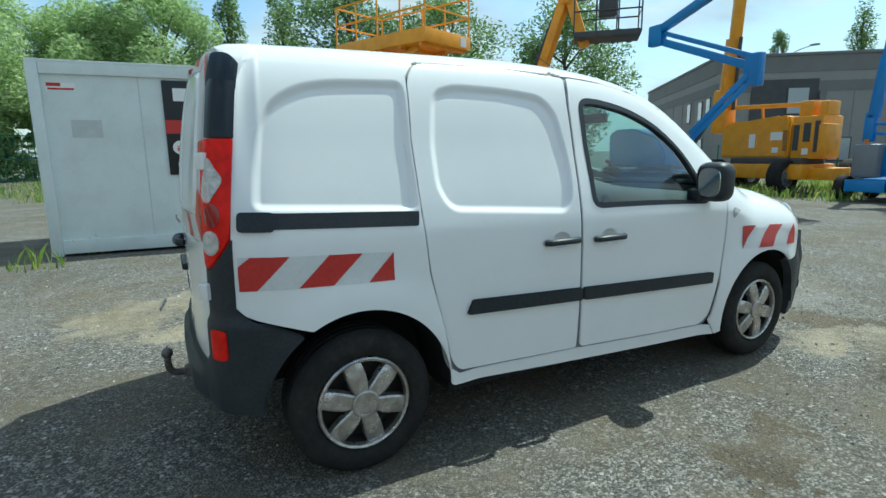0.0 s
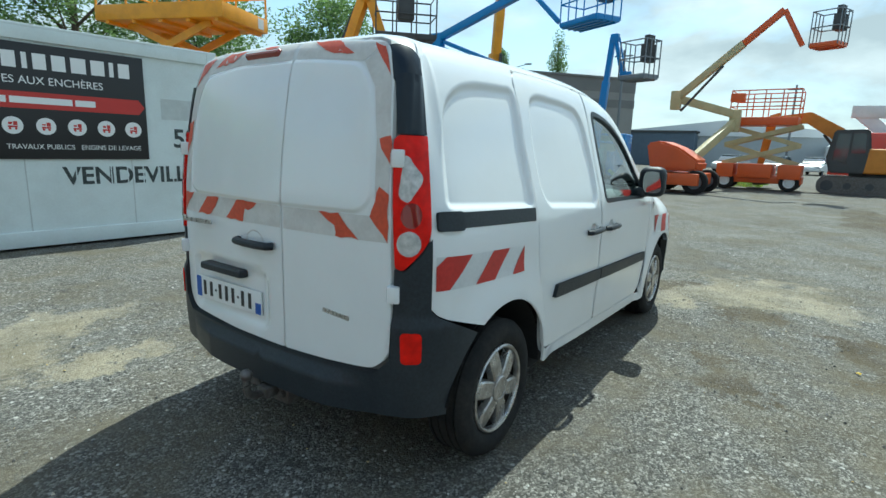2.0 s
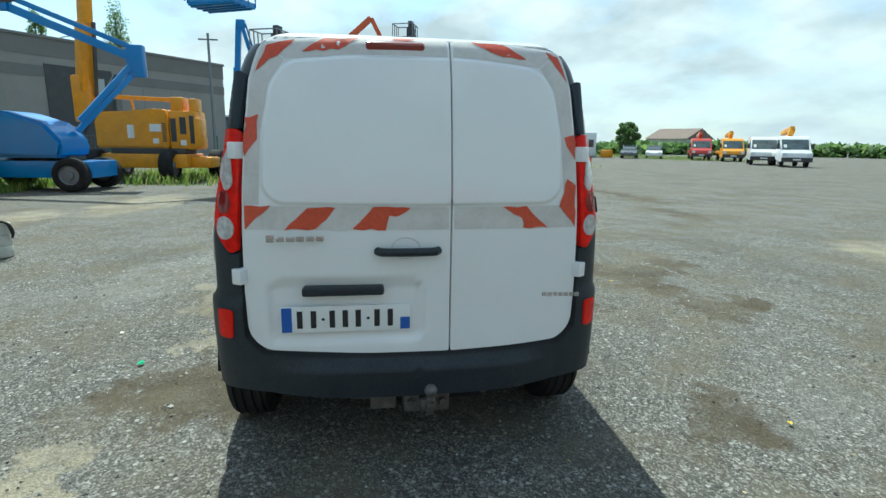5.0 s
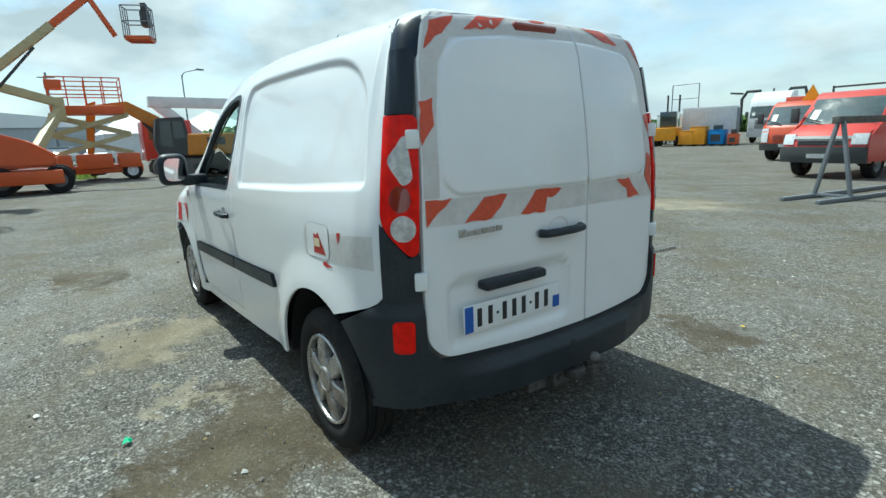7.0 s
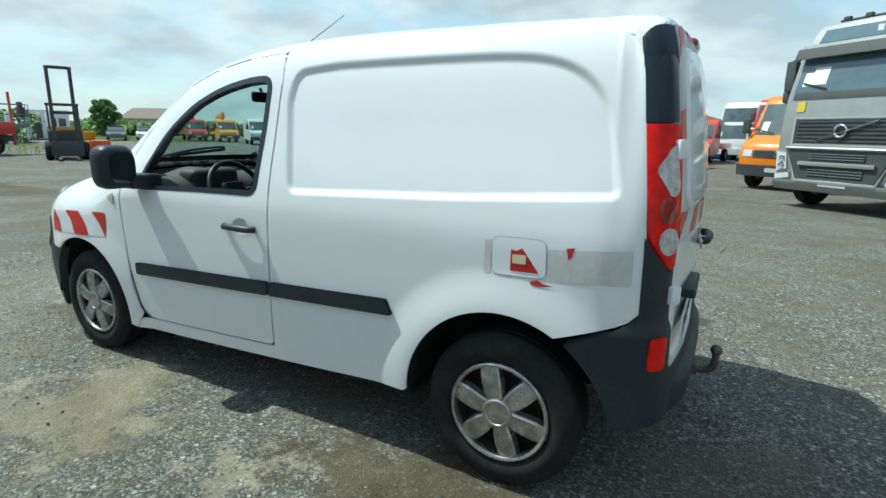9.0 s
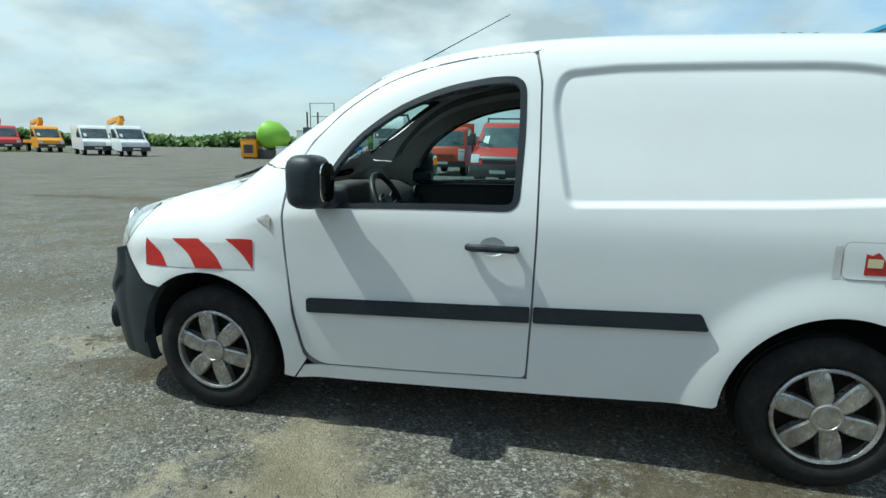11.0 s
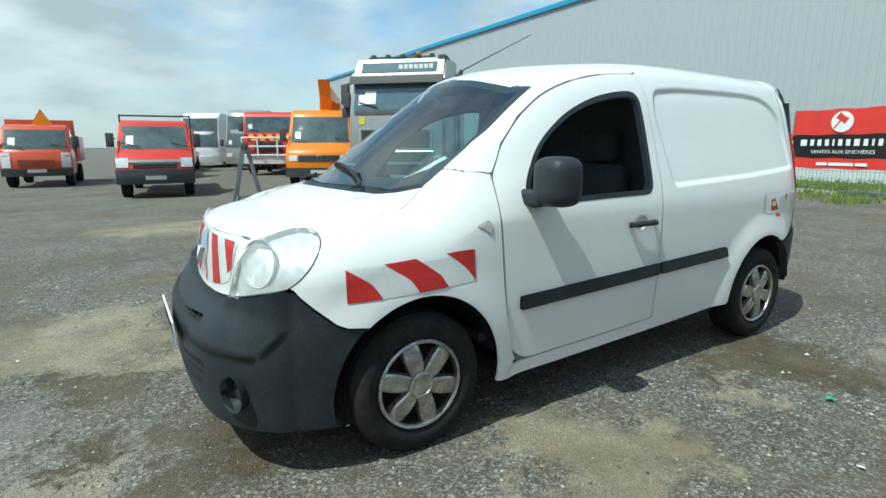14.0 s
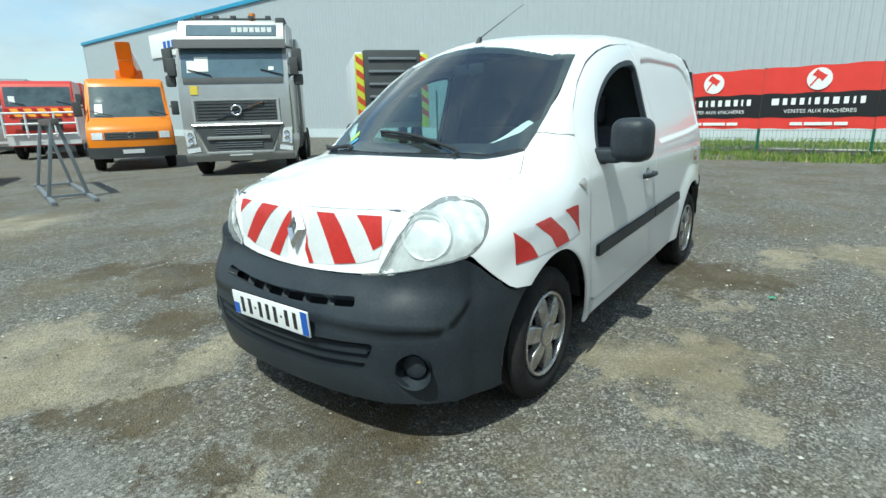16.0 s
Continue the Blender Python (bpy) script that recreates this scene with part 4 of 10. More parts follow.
# headlamps
M_LAMPLENS = pane_mat("headlamp_lens", (0.93, 0.95, 0.95), 0.08, 0.22)
M_REFLECTOR = mat("lamp_reflector", (0.68, 0.70, 0.71), 0.34, metal=0.35, grain=0.25, grain_scale=22)
M_BOWL = mat("lamp_bowl", (0.80, 0.82, 0.83), 0.28, metal=0.7)
for sd in (1.0, -1.0):
    fn = lambda p, s_=sd: skin(p, s_)  # noqa: E731
    bowl = surface("headlamp", lampout, fn, M_REFLECTOR, van, step=0.02, lift=-0.022, thick=0.0, flip=sd > 0, label="large clear headlamp",
                   relief=lambda uv: 0.002 * np.sin(uv[:, 0] * 90))
    ln = surface("lens", lampout, fn, M_LAMPLENS, bowl, step=0.018, lift=0.006, thick=0.0, flip=sd > 0, label="clear plastic lens")
    ln.visible_shadow = False
    # dark ring added to draw the shaded gap round the lamp
    surface("lens_gap_ring", shut(lampout, -0.004), fn, M_BLACKPL, bowl, holes=[shut(lampout, 0.004)], step=0.02, lift=0.001, thick=0.0, flip=sd > 0, label="dark ring drawn for the gap round the lens")
    for (yy, zz, r) in ((0.71, 0.885, 0.098), (0.555, 0.765, 0.045)):
        p = Vector(fn(np.array([[g_front(yy), v_at(g_front(yy), zz)]]))[0])
        bm = bmesh.new()
        add_lathe(bm, [(r, 0.012), (r * 0.97, 0.020), (r * 0.9, 0.008), (r * 0.55, -0.03), (r * 0.25, -0.045), (0.012, -0.045), (0.012, 0.0), (0.002, 0.012)], 32)
        d = Vector((0.86, 0.42 * sd, 0.18)).normalized()
        bmesh.ops.transform(bm, matrix=Matrix.Translation(p - d * 0.036) @ d.to_track_quat("X", "Z").to_matrix().to_4x4(), verts=bm.verts)
        part("reflector", bm, M_BOWL, bowl, "chrome reflector bowl")

# front bumper
a_pts = [(2.695 + 0.395 * math.cos(t), 0.315 + 0.395 * 1.03 * math.sin(t)) for t in np.linspace(radians(-12), radians(50), 14)]
bh = S(*a_pts) + [(2.965, 0.624), (3.03, 0.630), (3.068, 0.646), (3.15, 0.710), (3.21, 0.764), (3.262, 0.800), (3.31, 0.788), (3.373, 0.777), (3.50, 0.753), (3.62, 0.731), (3.678, 0.727)]
bh += [(gf(y), 0.695 + 0.13 * y * y) for y in (0.40, 0.3, 0.15, 0.05)]
bl = [(g_at(3.06), 0.222), (g_front(0.78), 0.225), (g_front(0.6), 0.23), (g_front(0.3), 0.225), (g_front(0.06), 0.222)]
full = bh + mirror_front(bh)[::-1] + mirror_front(bl) + bl[::-1]
slot1 = rounded(F((0.43, 0.627), (0.2, 0.612), (0, 0.608), (-0.2, 0.612), (-0.43, 0.627), (-0.44, 0.598), (-0.2, 0.582), (0, 0.578), (0.2, 0.582), (0.44, 0.598)), 0.012)
slot2 = rounded(F((0.53, 0.487), (0.25, 0.470), (0, 0.465), (-0.25, 0.470), (-0.53, 0.487), (-0.47, 0.368), (-0.25, 0.345), (0, 0.340), (0.25, 0.345), (0.47, 0.368)), 0.03)
fogs = []
for s_ in (1, -1):
    c = (gf(0.655 * s_), v_at(gf(0.655), 0.380))
    fogs.append([(c[0] + 0.072 * math.cos(k / 24 * math.tau), c[1] + 0.072 * math.sin(k / 24 * math.tau)) for k in range(24)])


def bumper_relief(uv):
    """Step between the upper and lower halves of the bumper."""
    gy = np.abs(uv[:, 0] - G_FRONT)
    line = 0.546 - 0.022 * gy + 0.115 * np.clip((gy - 0.74) / 0.17, 0, 1) ** 2
    t = np.clip((uv[:, 1] - line + 0.012) / 0.024, 0, 1)
    fade = np.clip((0.93 - gy) / 0.06, 0, 1)
    return 0.020 + 0.016 * t * t * (3 - 2 * t) * fade - 0.012 * (1 - fade)


bumper = surface("front_bumper", full, skin1, M_BLACKPL, van, holes=[slot1, slot2, *fogs], step=0.028, thick=0.05, label="dark grey plastic front bumper", relief=bumper_relief, **FRONT)
# near-black sheets stand in for the shaded depth behind the slots
surface("slot_shade", shut(slot1, -0.03), skin1, M_DARK, bumper, lift=-0.05, thick=0, step=0.05, **FRONT)
surface("slot_shade", shut(slot2, -0.03), skin1, M_DARK, bumper, lift=-0.05, thick=0, step=0.05, **FRONT)
for v0 in (0.434, 0.394):
    o = F((0.49, v0 + 0.02), (0.25, v0), (0, v0 - 0.004), (-0.25, v0), (-0.49, v0 + 0.02), (-0.49, v0 + 0.004), (-0.25, v0 - 0.016), (0, v0 - 0.02), (0.25, v0 - 0.016), (0.49, v0 + 0.004))
    surface("grille_slat", o, skin1, M_BLACKPL, bumper, lift=0.012, thick=0.04, step=0.04, **FRONT)
for k in (-0.28, -0.14, 0.0, 0.14, 0.28):
    surface("grille_slat", F((k - 0.006, 0.574), (k + 0.006, 0.574), (k + 0.006, 0.618), (k - 0.006, 0.618)), skin1, M_BLACKPL, bumper, lift=0.0, thick=0.03, step=0.02, **FRONT)
for fo in fogs:
    p = Vector(skin1(np.array([[sum(q[0] for q in fo) / 24, sum(q[1] for q in fo) / 24]]))[0])
    sg = 1 if p.y > 0 else -1
    bm = bmesh.new()
    add_lathe(bm, [(0.078, 0.03), (0.070, -0.005), (0.058, -0.030), (0.050, -0.034), (0.046, -0.012), (0.03, -0.006), (0.001, -0.004)], 28)
    d = Vector((0.93, 0.36 * sg, 0.0)).normalized()
    bmesh.ops.transform(bm, matrix=Matrix.Translation(p) @ d.to_track_quat("X", "Z").to_matrix().to_4x4(), verts=bm.verts)
    part("fog_lamp_blank", bm, M_BLACKPL, bumper, "round blanked fog lamp hole")


def number_plate(parent, c, tilt, face):
    """White plate with blue ends; its characters are plain bars. face: +1 looks forward, -1 back."""
    m = Matrix.Translation(c) @ Matrix.Rotation(radians(tilt), 4, "Y") @ Matrix.Diagonal((face, 1 * face, 1, 1))
    if face < 0:
        m = Matrix.Translation(c) @ Matrix.Rotation(math.pi, 4, "Z") @ Matrix.Rotation(radians(tilt), 4, "Y")
    bm = bmesh.new()
    add_box(bm, (-0.004, -0.26, -0.055), (0.004, 0.26, 0.055), m, 0.003)
    pl = part("number_plate", bm, M_PLATE, parent, "white number plate with blue ends and dark bars")
    for y0, y1, z0 in ((-0.257, -0.217, -0.051), (0.217, 0.257, -0.051)):
        bm = bmesh.new()
        add_box(bm, (0.004, y0, z0), (0.0052, y1, 0.051 if (y0 > 0) == (face > 0) else 0.0), m)
        part("blue_end", bm, M_BLUE, pl, "blue end")
    for y0 in (-0.186, -0.132, -0.058, -0.006, 0.046, 0.122, 0.176):
        bm = bmesh.new()
        add_box(bm, (0.004, y0 - 0.011, -0.036), (0.0054, y0 + 0.011, 0.036), m)
        part("bar", bm, M_INK, pl, "dark bar")
    for y0 in (-0.100, 0.080):
        bm = bmesh.new()
        add_box(bm, (0.004, y0, -0.005), (0.0054, y0 + 0.012, 0.005), m)
        part("dash_mark", bm, M_INK, pl)
    return pl


number_plate(bumper, Vector((3.582, 0.0, 0.530)), 4, 1)

# ---- van: rear ----
REAR = dict(flip=True)
DL = rounded(R((-0.133, 0.512), (0.20, 0.515), (0.62, 0.535), (0.685, 0.60), (0.692, 0.80), (0.688, 1.05), (0.674, 1.38), (0.655, 1.64), (0.61, 1.752), (0.30, 1.776), (-0.133, 1.782)), [0.01, 0.02, 0.05, 0.06, 0.05, 0.05, 0.05, 0.05, 0.06, 0.05, 0.01])
DR = rounded(R((-0.136, 0.512), (-0.136, 1.782), (-0.30, 1.776), (-0.61, 1.752), (-0.655, 1.64), (-0.674, 1.38), (-0.688, 1.05), (-0.692, 0.80), (-0.685, 0.60), (-0.62, 0.535), (-0.40, 0.52)), [0.01, 0.01, 0.05, 0.06, 0.05, 0.05, 0.05, 0.05, 0.06, 0.05, 0.02])
PANE = rounded(R((-0.55, 1.135), (0.0, 1.13), (0.55, 1.135), (0.605, 1.19), (0.595, 1.40), (0.568, 1.58), (0.505, 1.668), (0.25, 1.694), (-0.1, 1.698), (-0.25, 1.694), (-0.505, 1.668), (-0.568, 1.58), (-0.595, 1.40), (-0.605, 1.19)), 0.05)
PLATE_DISH = rounded(R((-0.02, 0.565), (0.595, 0.565), (0.595, 0.82), (-0.02, 0.82)), 0.06)
_pane, _dish = pressed(PANE, -0.009, 0.018), pressed(PLATE_DISH, 0.018, 0.04)
rear_relief = lambda uv: _pane(uv) + _dish(uv)  # noqa: E731
door_l = surface("rear_door", shut(DL, 0.002), skin1, M_WHITE, van, step=0.026, thick=0.03, relief=rear_relief, field=PANE, label="white rear door with handle and number plate", **REAR)
door_r = surface("rear_door", shut(DR, 0.002), skin1, M_WHITE, van, step=0.026, thick=0.03, relief=rear_relief, field=PANE, label="white narrow rear door", **REAR)
for dd, poly in ((door_l, DL), (door_r, DR)):
    # the tape frames the pane: one strip below, one at the side, one above
    low_b = [p for p in R((-0.124, 1.032), (0.675, 1.032), (0.675, 1.125), (-0.124, 1.122))] if dd is door_l else R((-0.675, 1.032), (-0.145, 1.032), (-0.145, 1.122), (-0.675, 1.125))
    surface("worn_tape", low_b, skin1, M_OLDTAPE, dd, lift=0.0014, thick=0, step=0.03, relief=rear_relief, label="worn grey tape", **REAR)
    sgn = 1 if dd is door_l else -1
    sb = R((0.617 * sgn, 1.13), (0.677 * sgn, 1.13), (0.665 * sgn, 1.38), (0.647 * sgn, 1.60), (0.602 * sgn, 1.740), (0.515 * sgn, 1.676), (0.578 * sgn, 1.585), (0.607 * sgn, 1.40))
    surface("worn_tape", sb, skin1, M_OLDTAPE, dd, lift=0.0014, thick=0, step=0.03, relief=rear_relief, **REAR)
    tb = R((0.512 * sgn, 1.680), (0.598 * sgn, 1.743), (0.30 * sgn, 1.768), (-0.122 if sgn > 0 else -0.147, 1.774), (-0.122 if sgn > 0 else -0.147, 1.706), (0.25 * sgn, 1.704))
    surface("worn_tape", tb, skin1, M_OLDTAPE, dd, lift=0.0014, thick=0, step=0.03, relief=rear_relief, **REAR)


def torn(pts, amount=0.006, seed=1):
    rnd = random.Random(seed)
    return [(a + rnd.uniform(-amount, amount), b + rnd.uniform(-amount, amount)) for a, b in resample(pts, 0.035)]


STRIPES_L = [[(0.675, 1.125), (0.575, 1.125), (0.672, 1.034)], [(0.435, 1.122), (0.322, 1.122), (0.400, 1.034), (0.520, 1.034)], [(0.177, 1.122), (0.027, 1.122), (0.072, 1.090), (0.117, 1.085), (0.127, 1.034), (0.257, 1.034)],
             [(0.665, 1.455), (0.618, 1.470), (0.620, 1.375), (0.672, 1.310)], [(0.588, 1.733), (0.480, 1.755), (0.520, 1.709), (0.622, 1.636)], [(0.365, 1.761), (0.225, 1.767), (0.310, 1.721), (0.450, 1.706)],
             [(0.100, 1.771), (0.000, 1.773), (0.020, 1.764), (0.085, 1.762)]]
STRIPES_R = [[(-0.345, 1.122), (-0.445, 1.122), (-0.550, 1.034), (-0.440, 1.034), (-0.435, 1.075), (-0.400, 1.085)], [(-0.595, 1.125), (-0.635, 1.235), (-0.670, 1.210), (-0.678, 1.034)],
             [(-0.620, 1.400), (-0.668, 1.410), (-0.674, 1.315), (-0.625, 1.370)], [(-0.225, 1.769), (-0.360, 1.764), (-0.455, 1.709), (-0.330, 1.719)], [(-0.545, 1.748), (-0.600, 1.727), (-0.635, 1.630), (-0.575, 1.703)]]
for dd, rows in ((door_l, STRIPES_L), (door_r, STRIPES_R)):
    for i, st in enumerate(rows):
        surface("stripe", torn(R(*st), 0.0045, i + 3), skin1, M_REDFADE, dd, lift=0.0032, thick=0, step=0.03, relief=rear_relief, label="faded torn red stripe", **REAR)

# frame behind the door edges
surface("door_frame", rounded(R((-0.70, 0.52), (0.70, 0.52), (0.69, 1.40), (0.66, 1.70), (0.60, 1.775), (0.0, 1.79), (-0.60, 1.775), (-0.66, 1.70), (-0.69, 1.40)), 0.03), skin1, M_SEAMGREY, van, holes=[rounded(R((-0.60, 0.60), (0.60, 0.60), (0.60, 1.30), (0.50, 1.60), (-0.50, 1.60), (-0.60, 1.30)), 0.03)], step=0.05, lift=-0.03, thick=0.0, label="grey door frame", **REAR)
# brake lamp, handle, plate, hinges, badges
bm = bmesh.new()
bp = Vector(skin1(np.array([[gr(0.085), v_at(G_REAR, 1.738)]]))[0])
add_box(bm, (-0.012, -0.115, -0.018), (0.02, 0.115, 0.018), Matrix.Translation(bp) @ Matrix.Rotation(radians(-28), 4, "Y"), 0.014, 3)
part("brake_lamp", bm, mat("dark_red_lens", (0.22, 0.02, 0.015), 0.2, coat=1.0), door_l, "high brake lamp")
hp = Vector(skin1(np.array([[gr(0.048), 0.948]]))[0])
bm = bmesh.new()
add_tube(bm, [hp + Vector((-0.004, 0.115, 0)), hp + Vector((-0.030, 0.10, 0)), hp + Vector((-0.038, 0.03, 0)), hp + Vector((-0.038, -0.06, 0)), hp + Vector((-0.030, -0.115, 0)), hp + Vector((-0.006, -0.128, 0))], 0.017, 10)
part("handle", bm, M_BLACKPL, door_l, "black pull handle")
hc = [(gr(0.05) + 0.06 * math.cos(k / 20 * math.tau), 0.958 + 0.045 * math.sin(k / 20 * math.tau)) for k in range(20)]
surface("handle_cup", hc, skin1, M_OLDTAPE, door_l, lift=0.0012, thick=0, step=0.012, relief=lambda uv: -0.010 * np.clip(1 - np.hypot((uv[:, 0] - gr(0.05)) / 0.06, (uv[:, 1] - 0.958) / 0.045), 0, 1), **REAR)
pp = Vector(skin1(np.array([[gr(0.290), 0.668]]))[0])
number_plate(door_l, pp + Vector((0.004, 0, 0)), 0, -1)
bm = bmesh.new()
add_box(bm, (pp.x - 0.03, 0.138, 0.770), (pp.x + 0.03, 0.462, 0.806), None, 0.014, 3)
part("plate_light", bm, M_BLACKPL, door_l, "black plate lamp housing")
for k in range(6):
    bm = bmesh.new()
    add_box(bm, (-0.0035, 0.372 + k * 0.037, 0.992), (0.0035, 0.372 + k * 0.037 + 0.03, 1.012 if k != 5 else 1.02), Matrix.Translation((skin1(np.array([[gr(0.46), 1.0]]))[0][0], 0, 0)) @ pose(0, 0, 0, 0, 0, 4), 0.002)
    part("badge_bar", bm, M_ALLOY, door_l, "chrome badge bar")
for k in range(7):
    bm = bmesh.new()
    add_box(bm, (-0.003, -0.655 + k * 0.022, 0.774), (0.003, -0.655 + k * 0.022 + 0.017, 0.789), Matrix.Translation((skin1(np.array([[gr(0.58), 0.78]]))[0][0] , 0, 0)) @ pose(0, 0, 0, 0, 0, -7) @ Matrix.Translation((-0.07, 0, 0)))
    part("badge_bar", bm, M_ALLOY, door_r, "chrome badge bar")
for dd, sg in ((door_l, 1), (door_r, -1)):
    for z in (0.845, 1.335):
        bm = bmesh.new()
        q = Vector(skin1(np.array([[gr(0.700 * sg), z]]))[0])
        add_box(bm, (-0.028, -0.024, -0.032), (0.02, 0.024, 0.032), Matrix.Translation(q) @ pose(0, 0, 0, 0, 0, -35 * sg), 0.008)
        part("hinge", bm, M_WHITE, dd, "white hinge")

# lamps, pillar and bumper at the rear
for sd in (1.0, -1.0):
    fn = lambda p, s_=sd: skin(p, s_)  # noqa: E731
    kw = dict(flip=sd > 0)
    gc = g_at(CORNER_X)
    lamp_o = rounded([(gc, 1.415), (gc - 0.004, 1.06)] + R((0.785, 1.0), (0.735, 0.935), (0.707, 0.945), (0.697, 1.10), (0.680, 1.40), (0.70, 1.415))[0:], [0.01, 0.05, 0.05, 0.03, 0.02, 0.02, 0.03, 0.01])
    # outline runs clockwise from the front edge
    tail = surface("tail_lamp", lamp_o, fn, M_REDLENS, van, step=0.025, lift=0.008, thick=0.03, label="red tail lamp with clear lenses", **kw)
    tri = rounded(R((0.725, 1.355), (0.792, 1.265), (0.745, 1.175), (0.712, 1.20)), 0.025)
    surface("clear_lens", tri, fn, M_CLEARLENS, tail, step=0.02, lift=0.013, thick=0.006, label="clear indicator lens", **kw)
    cc = (gr(0.752), 1.035)
    surface("clear_lens", [(cc[0] + 0.042 * math.cos(k / 24 * math.tau), cc[1] + 0.045 * math.sin(k / 24 * math.tau)) for k in range(24)], fn, M_CLEARLENS, tail, step=0.02, lift=0.013, thick=0.006, label="round clear lens", **kw)
    cc = (gr(0.757), 1.135)
    surface("dark_lens", [(cc[0] + 0.038 * math.cos(k / 24 * math.tau), cc[1] + 0.045 * math.sin(k / 24 * math.tau)) for k in range(24)], fn, mat("deep_red_lens", (0.22, 0.008, 0.008), 0.1, coat=1.0), tail, step=0.02, lift=0.011, thick=0.003, **kw)
    VC = 1.62
    pil = [(gc + 0.003, VC), (gc + 0.003, 1.42)] + R((0.690, 1.42), (0.672, 1.55), (0.661, 1.617))
    pil += [(g, VC) for g in np.linspace(pil[-1][0], gc, 8)[1:-1]]
    surface("corner_pillar", pil, fn, M_PILLAR, van, step=0.03, lift=0.003, thick=0.02, label="black corner pillar trim", **kw)
    gp = gr(0.650)
    cap = [xy_at(g, VC - 0.006) for g in np.linspace(gp, gc + 0.003, 9)] + [xy_at(gc + 0.003, v) for v in (1.64, 1.67, 1.695)] + [xy_at(gr(0.61), 1.735), xy_at(gr(0.625), 1.70), xy_at(gr(0.638), 1.66)]
    cap = [(x, y * sd) for x, y in cap]
    surface("corner_cap", cap, crown, M_PILLAR, van, step=0.015, lift=0.006, thick=0.0, label="black corner pillar trim", flip=False)
    fill = [xy_at(g, 1.57) for g in np.linspace(gc, g_at(-0.36), 6)] + [xy_at(g_at(-0.30), 1.64), xy_at(g_at(-0.20), 1.70), xy_at(g_at(-0.20), 1.83), xy_at(g_at(-0.30), 1.83)]
    fill = [(x, y * sd) for x, y in fill]
    surface("corner_panel", fill, crown, M_WHITE, van, step=0.02, lift=-0.003, thick=0.0, label="white roof corner")
    # bumper
    a_pts = [(0.405 * math.cos(t), 0.315 + 0.405 * 1.03 * math.sin(t)) for t in np.linspace(radians(166), radians(126), 10)]
    bo = [(g_at(-0.395), 0.352)] + S(*a_pts) + [(g_at(-0.40), 0.733), (g_at(-0.44), 0.753), (gc, 0.784), (gc + 0.002, 1.05)] + R((0.785, 0.99), (0.737, 0.927), (0.703, 0.937), (0.700, 0.80), (0.692, 0.59), (0.625, 0.522), (0.40, 0.516), (0.20, 0.510), (0.0, 0.509))
    bo += [(G_REAR, 0.340), (gr(0.3), 0.342), (gr(0.55), 0.352), (gr(0.72), 0.368), (g_at(-0.46), 0.362)]

    def rear_bumper_relief(uv):
        t = np.clip((0.76 - uv[:, 1]) / 0.04, 0, 1)
        mid = np.clip((0.495 - uv[:, 1]) / 0.03, 0, 1) * np.clip((gr(0.60) - uv[:, 0]) / 0.2, 0, 1)
        return 0.004 + 0.014 * t * t * (3 - 2 * t) + 0.03 * mid

    rb = surface("rear_bumper", bo, fn, M_BLACKPL, van, step=0.026, thick=0.05, relief=rear_bumper_relief, label="dark plastic rear bumper", **kw)
    ro = rounded(R((0.735, 0.585), (0.79, 0.588), (0.79, 0.705), (0.732, 0.705)), 0.018)
    surface("reflector", ro, fn, M_REDLENS, rb, step=0.02, lift=0.024, thick=0.02, label="red reflector", **kw)

# warning tape on the sides
def RT(*pts):
    """Places on the right-hand tape from its length (0..1) and height (0..1)."""
    return S(*[(-0.455 + 0.597 * u, 0.856 - 0.017 * u + (0.128 - 0.010 * u) * h) for u, h in pts])


RIGHT_TAPE = RT((0, 0), (1, 0), (1, 1), (0, 1))
fnr = lambda p: skin(p, -1.0)  # noqa: E731
tape = surface("tape", RIGHT_TAPE, fnr, M_TAPE, van, lift=0.0016, thick=0, relief=flare, label="silver reflective tape")
for st in (RT((0, 0), (0.10, 0), (0.305, 1), (0.07, 1), (0, 0.72)), RT((0.35, 0), (0.573, 0), (0.78, 1), (0.555, 1)), RT((0.81, 0), (1, 0), (1, 1))):
    surface("stripe", st, fnr, M_REDTAPE, tape, lift=0.0032, thick=0, relief=flare, label="red stripe")
for sd in (1.0, -1.0):
    fn = lambda p, s_=sd: skin(p, s_)  # noqa: E731
    o = S((2.437, 0.752), (3.025, 0.736), (3.025, 0.866), (2.437, 0.890))
    tp = surface("tape", o, fn, M_TAPE, van, lift=0.0016, thick=0, relief=flare, flip=sd > 0, label="silver reflective tape")
    for st in (S((3.025, 0.736), (2.885, 0.740), (3.025, 0.866)), S((2.725, 0.744), (2.585, 0.748), (2.725, 0.879), (2.868, 0.872)), S((2.437, 0.752), (2.437, 0.890), (2.58, 0.885))):
        surface("stripe", st, fn, M_REDTAPE, tp, lift=0.0032, thick=0, relief=flare, flip=sd > 0, label="red stripe")
    # side repeater
    o = rounded(S((2.345, 0.945), (2.418, 0.986), (2.36, 1.010), (2.343, 0.996)), 0.008)
    surface("side_repeater", o, fn, M_CLEARLENS, van, lift=0.006, thick=0.008, step=0.015, flip=sd > 0, label="clear side indicator")

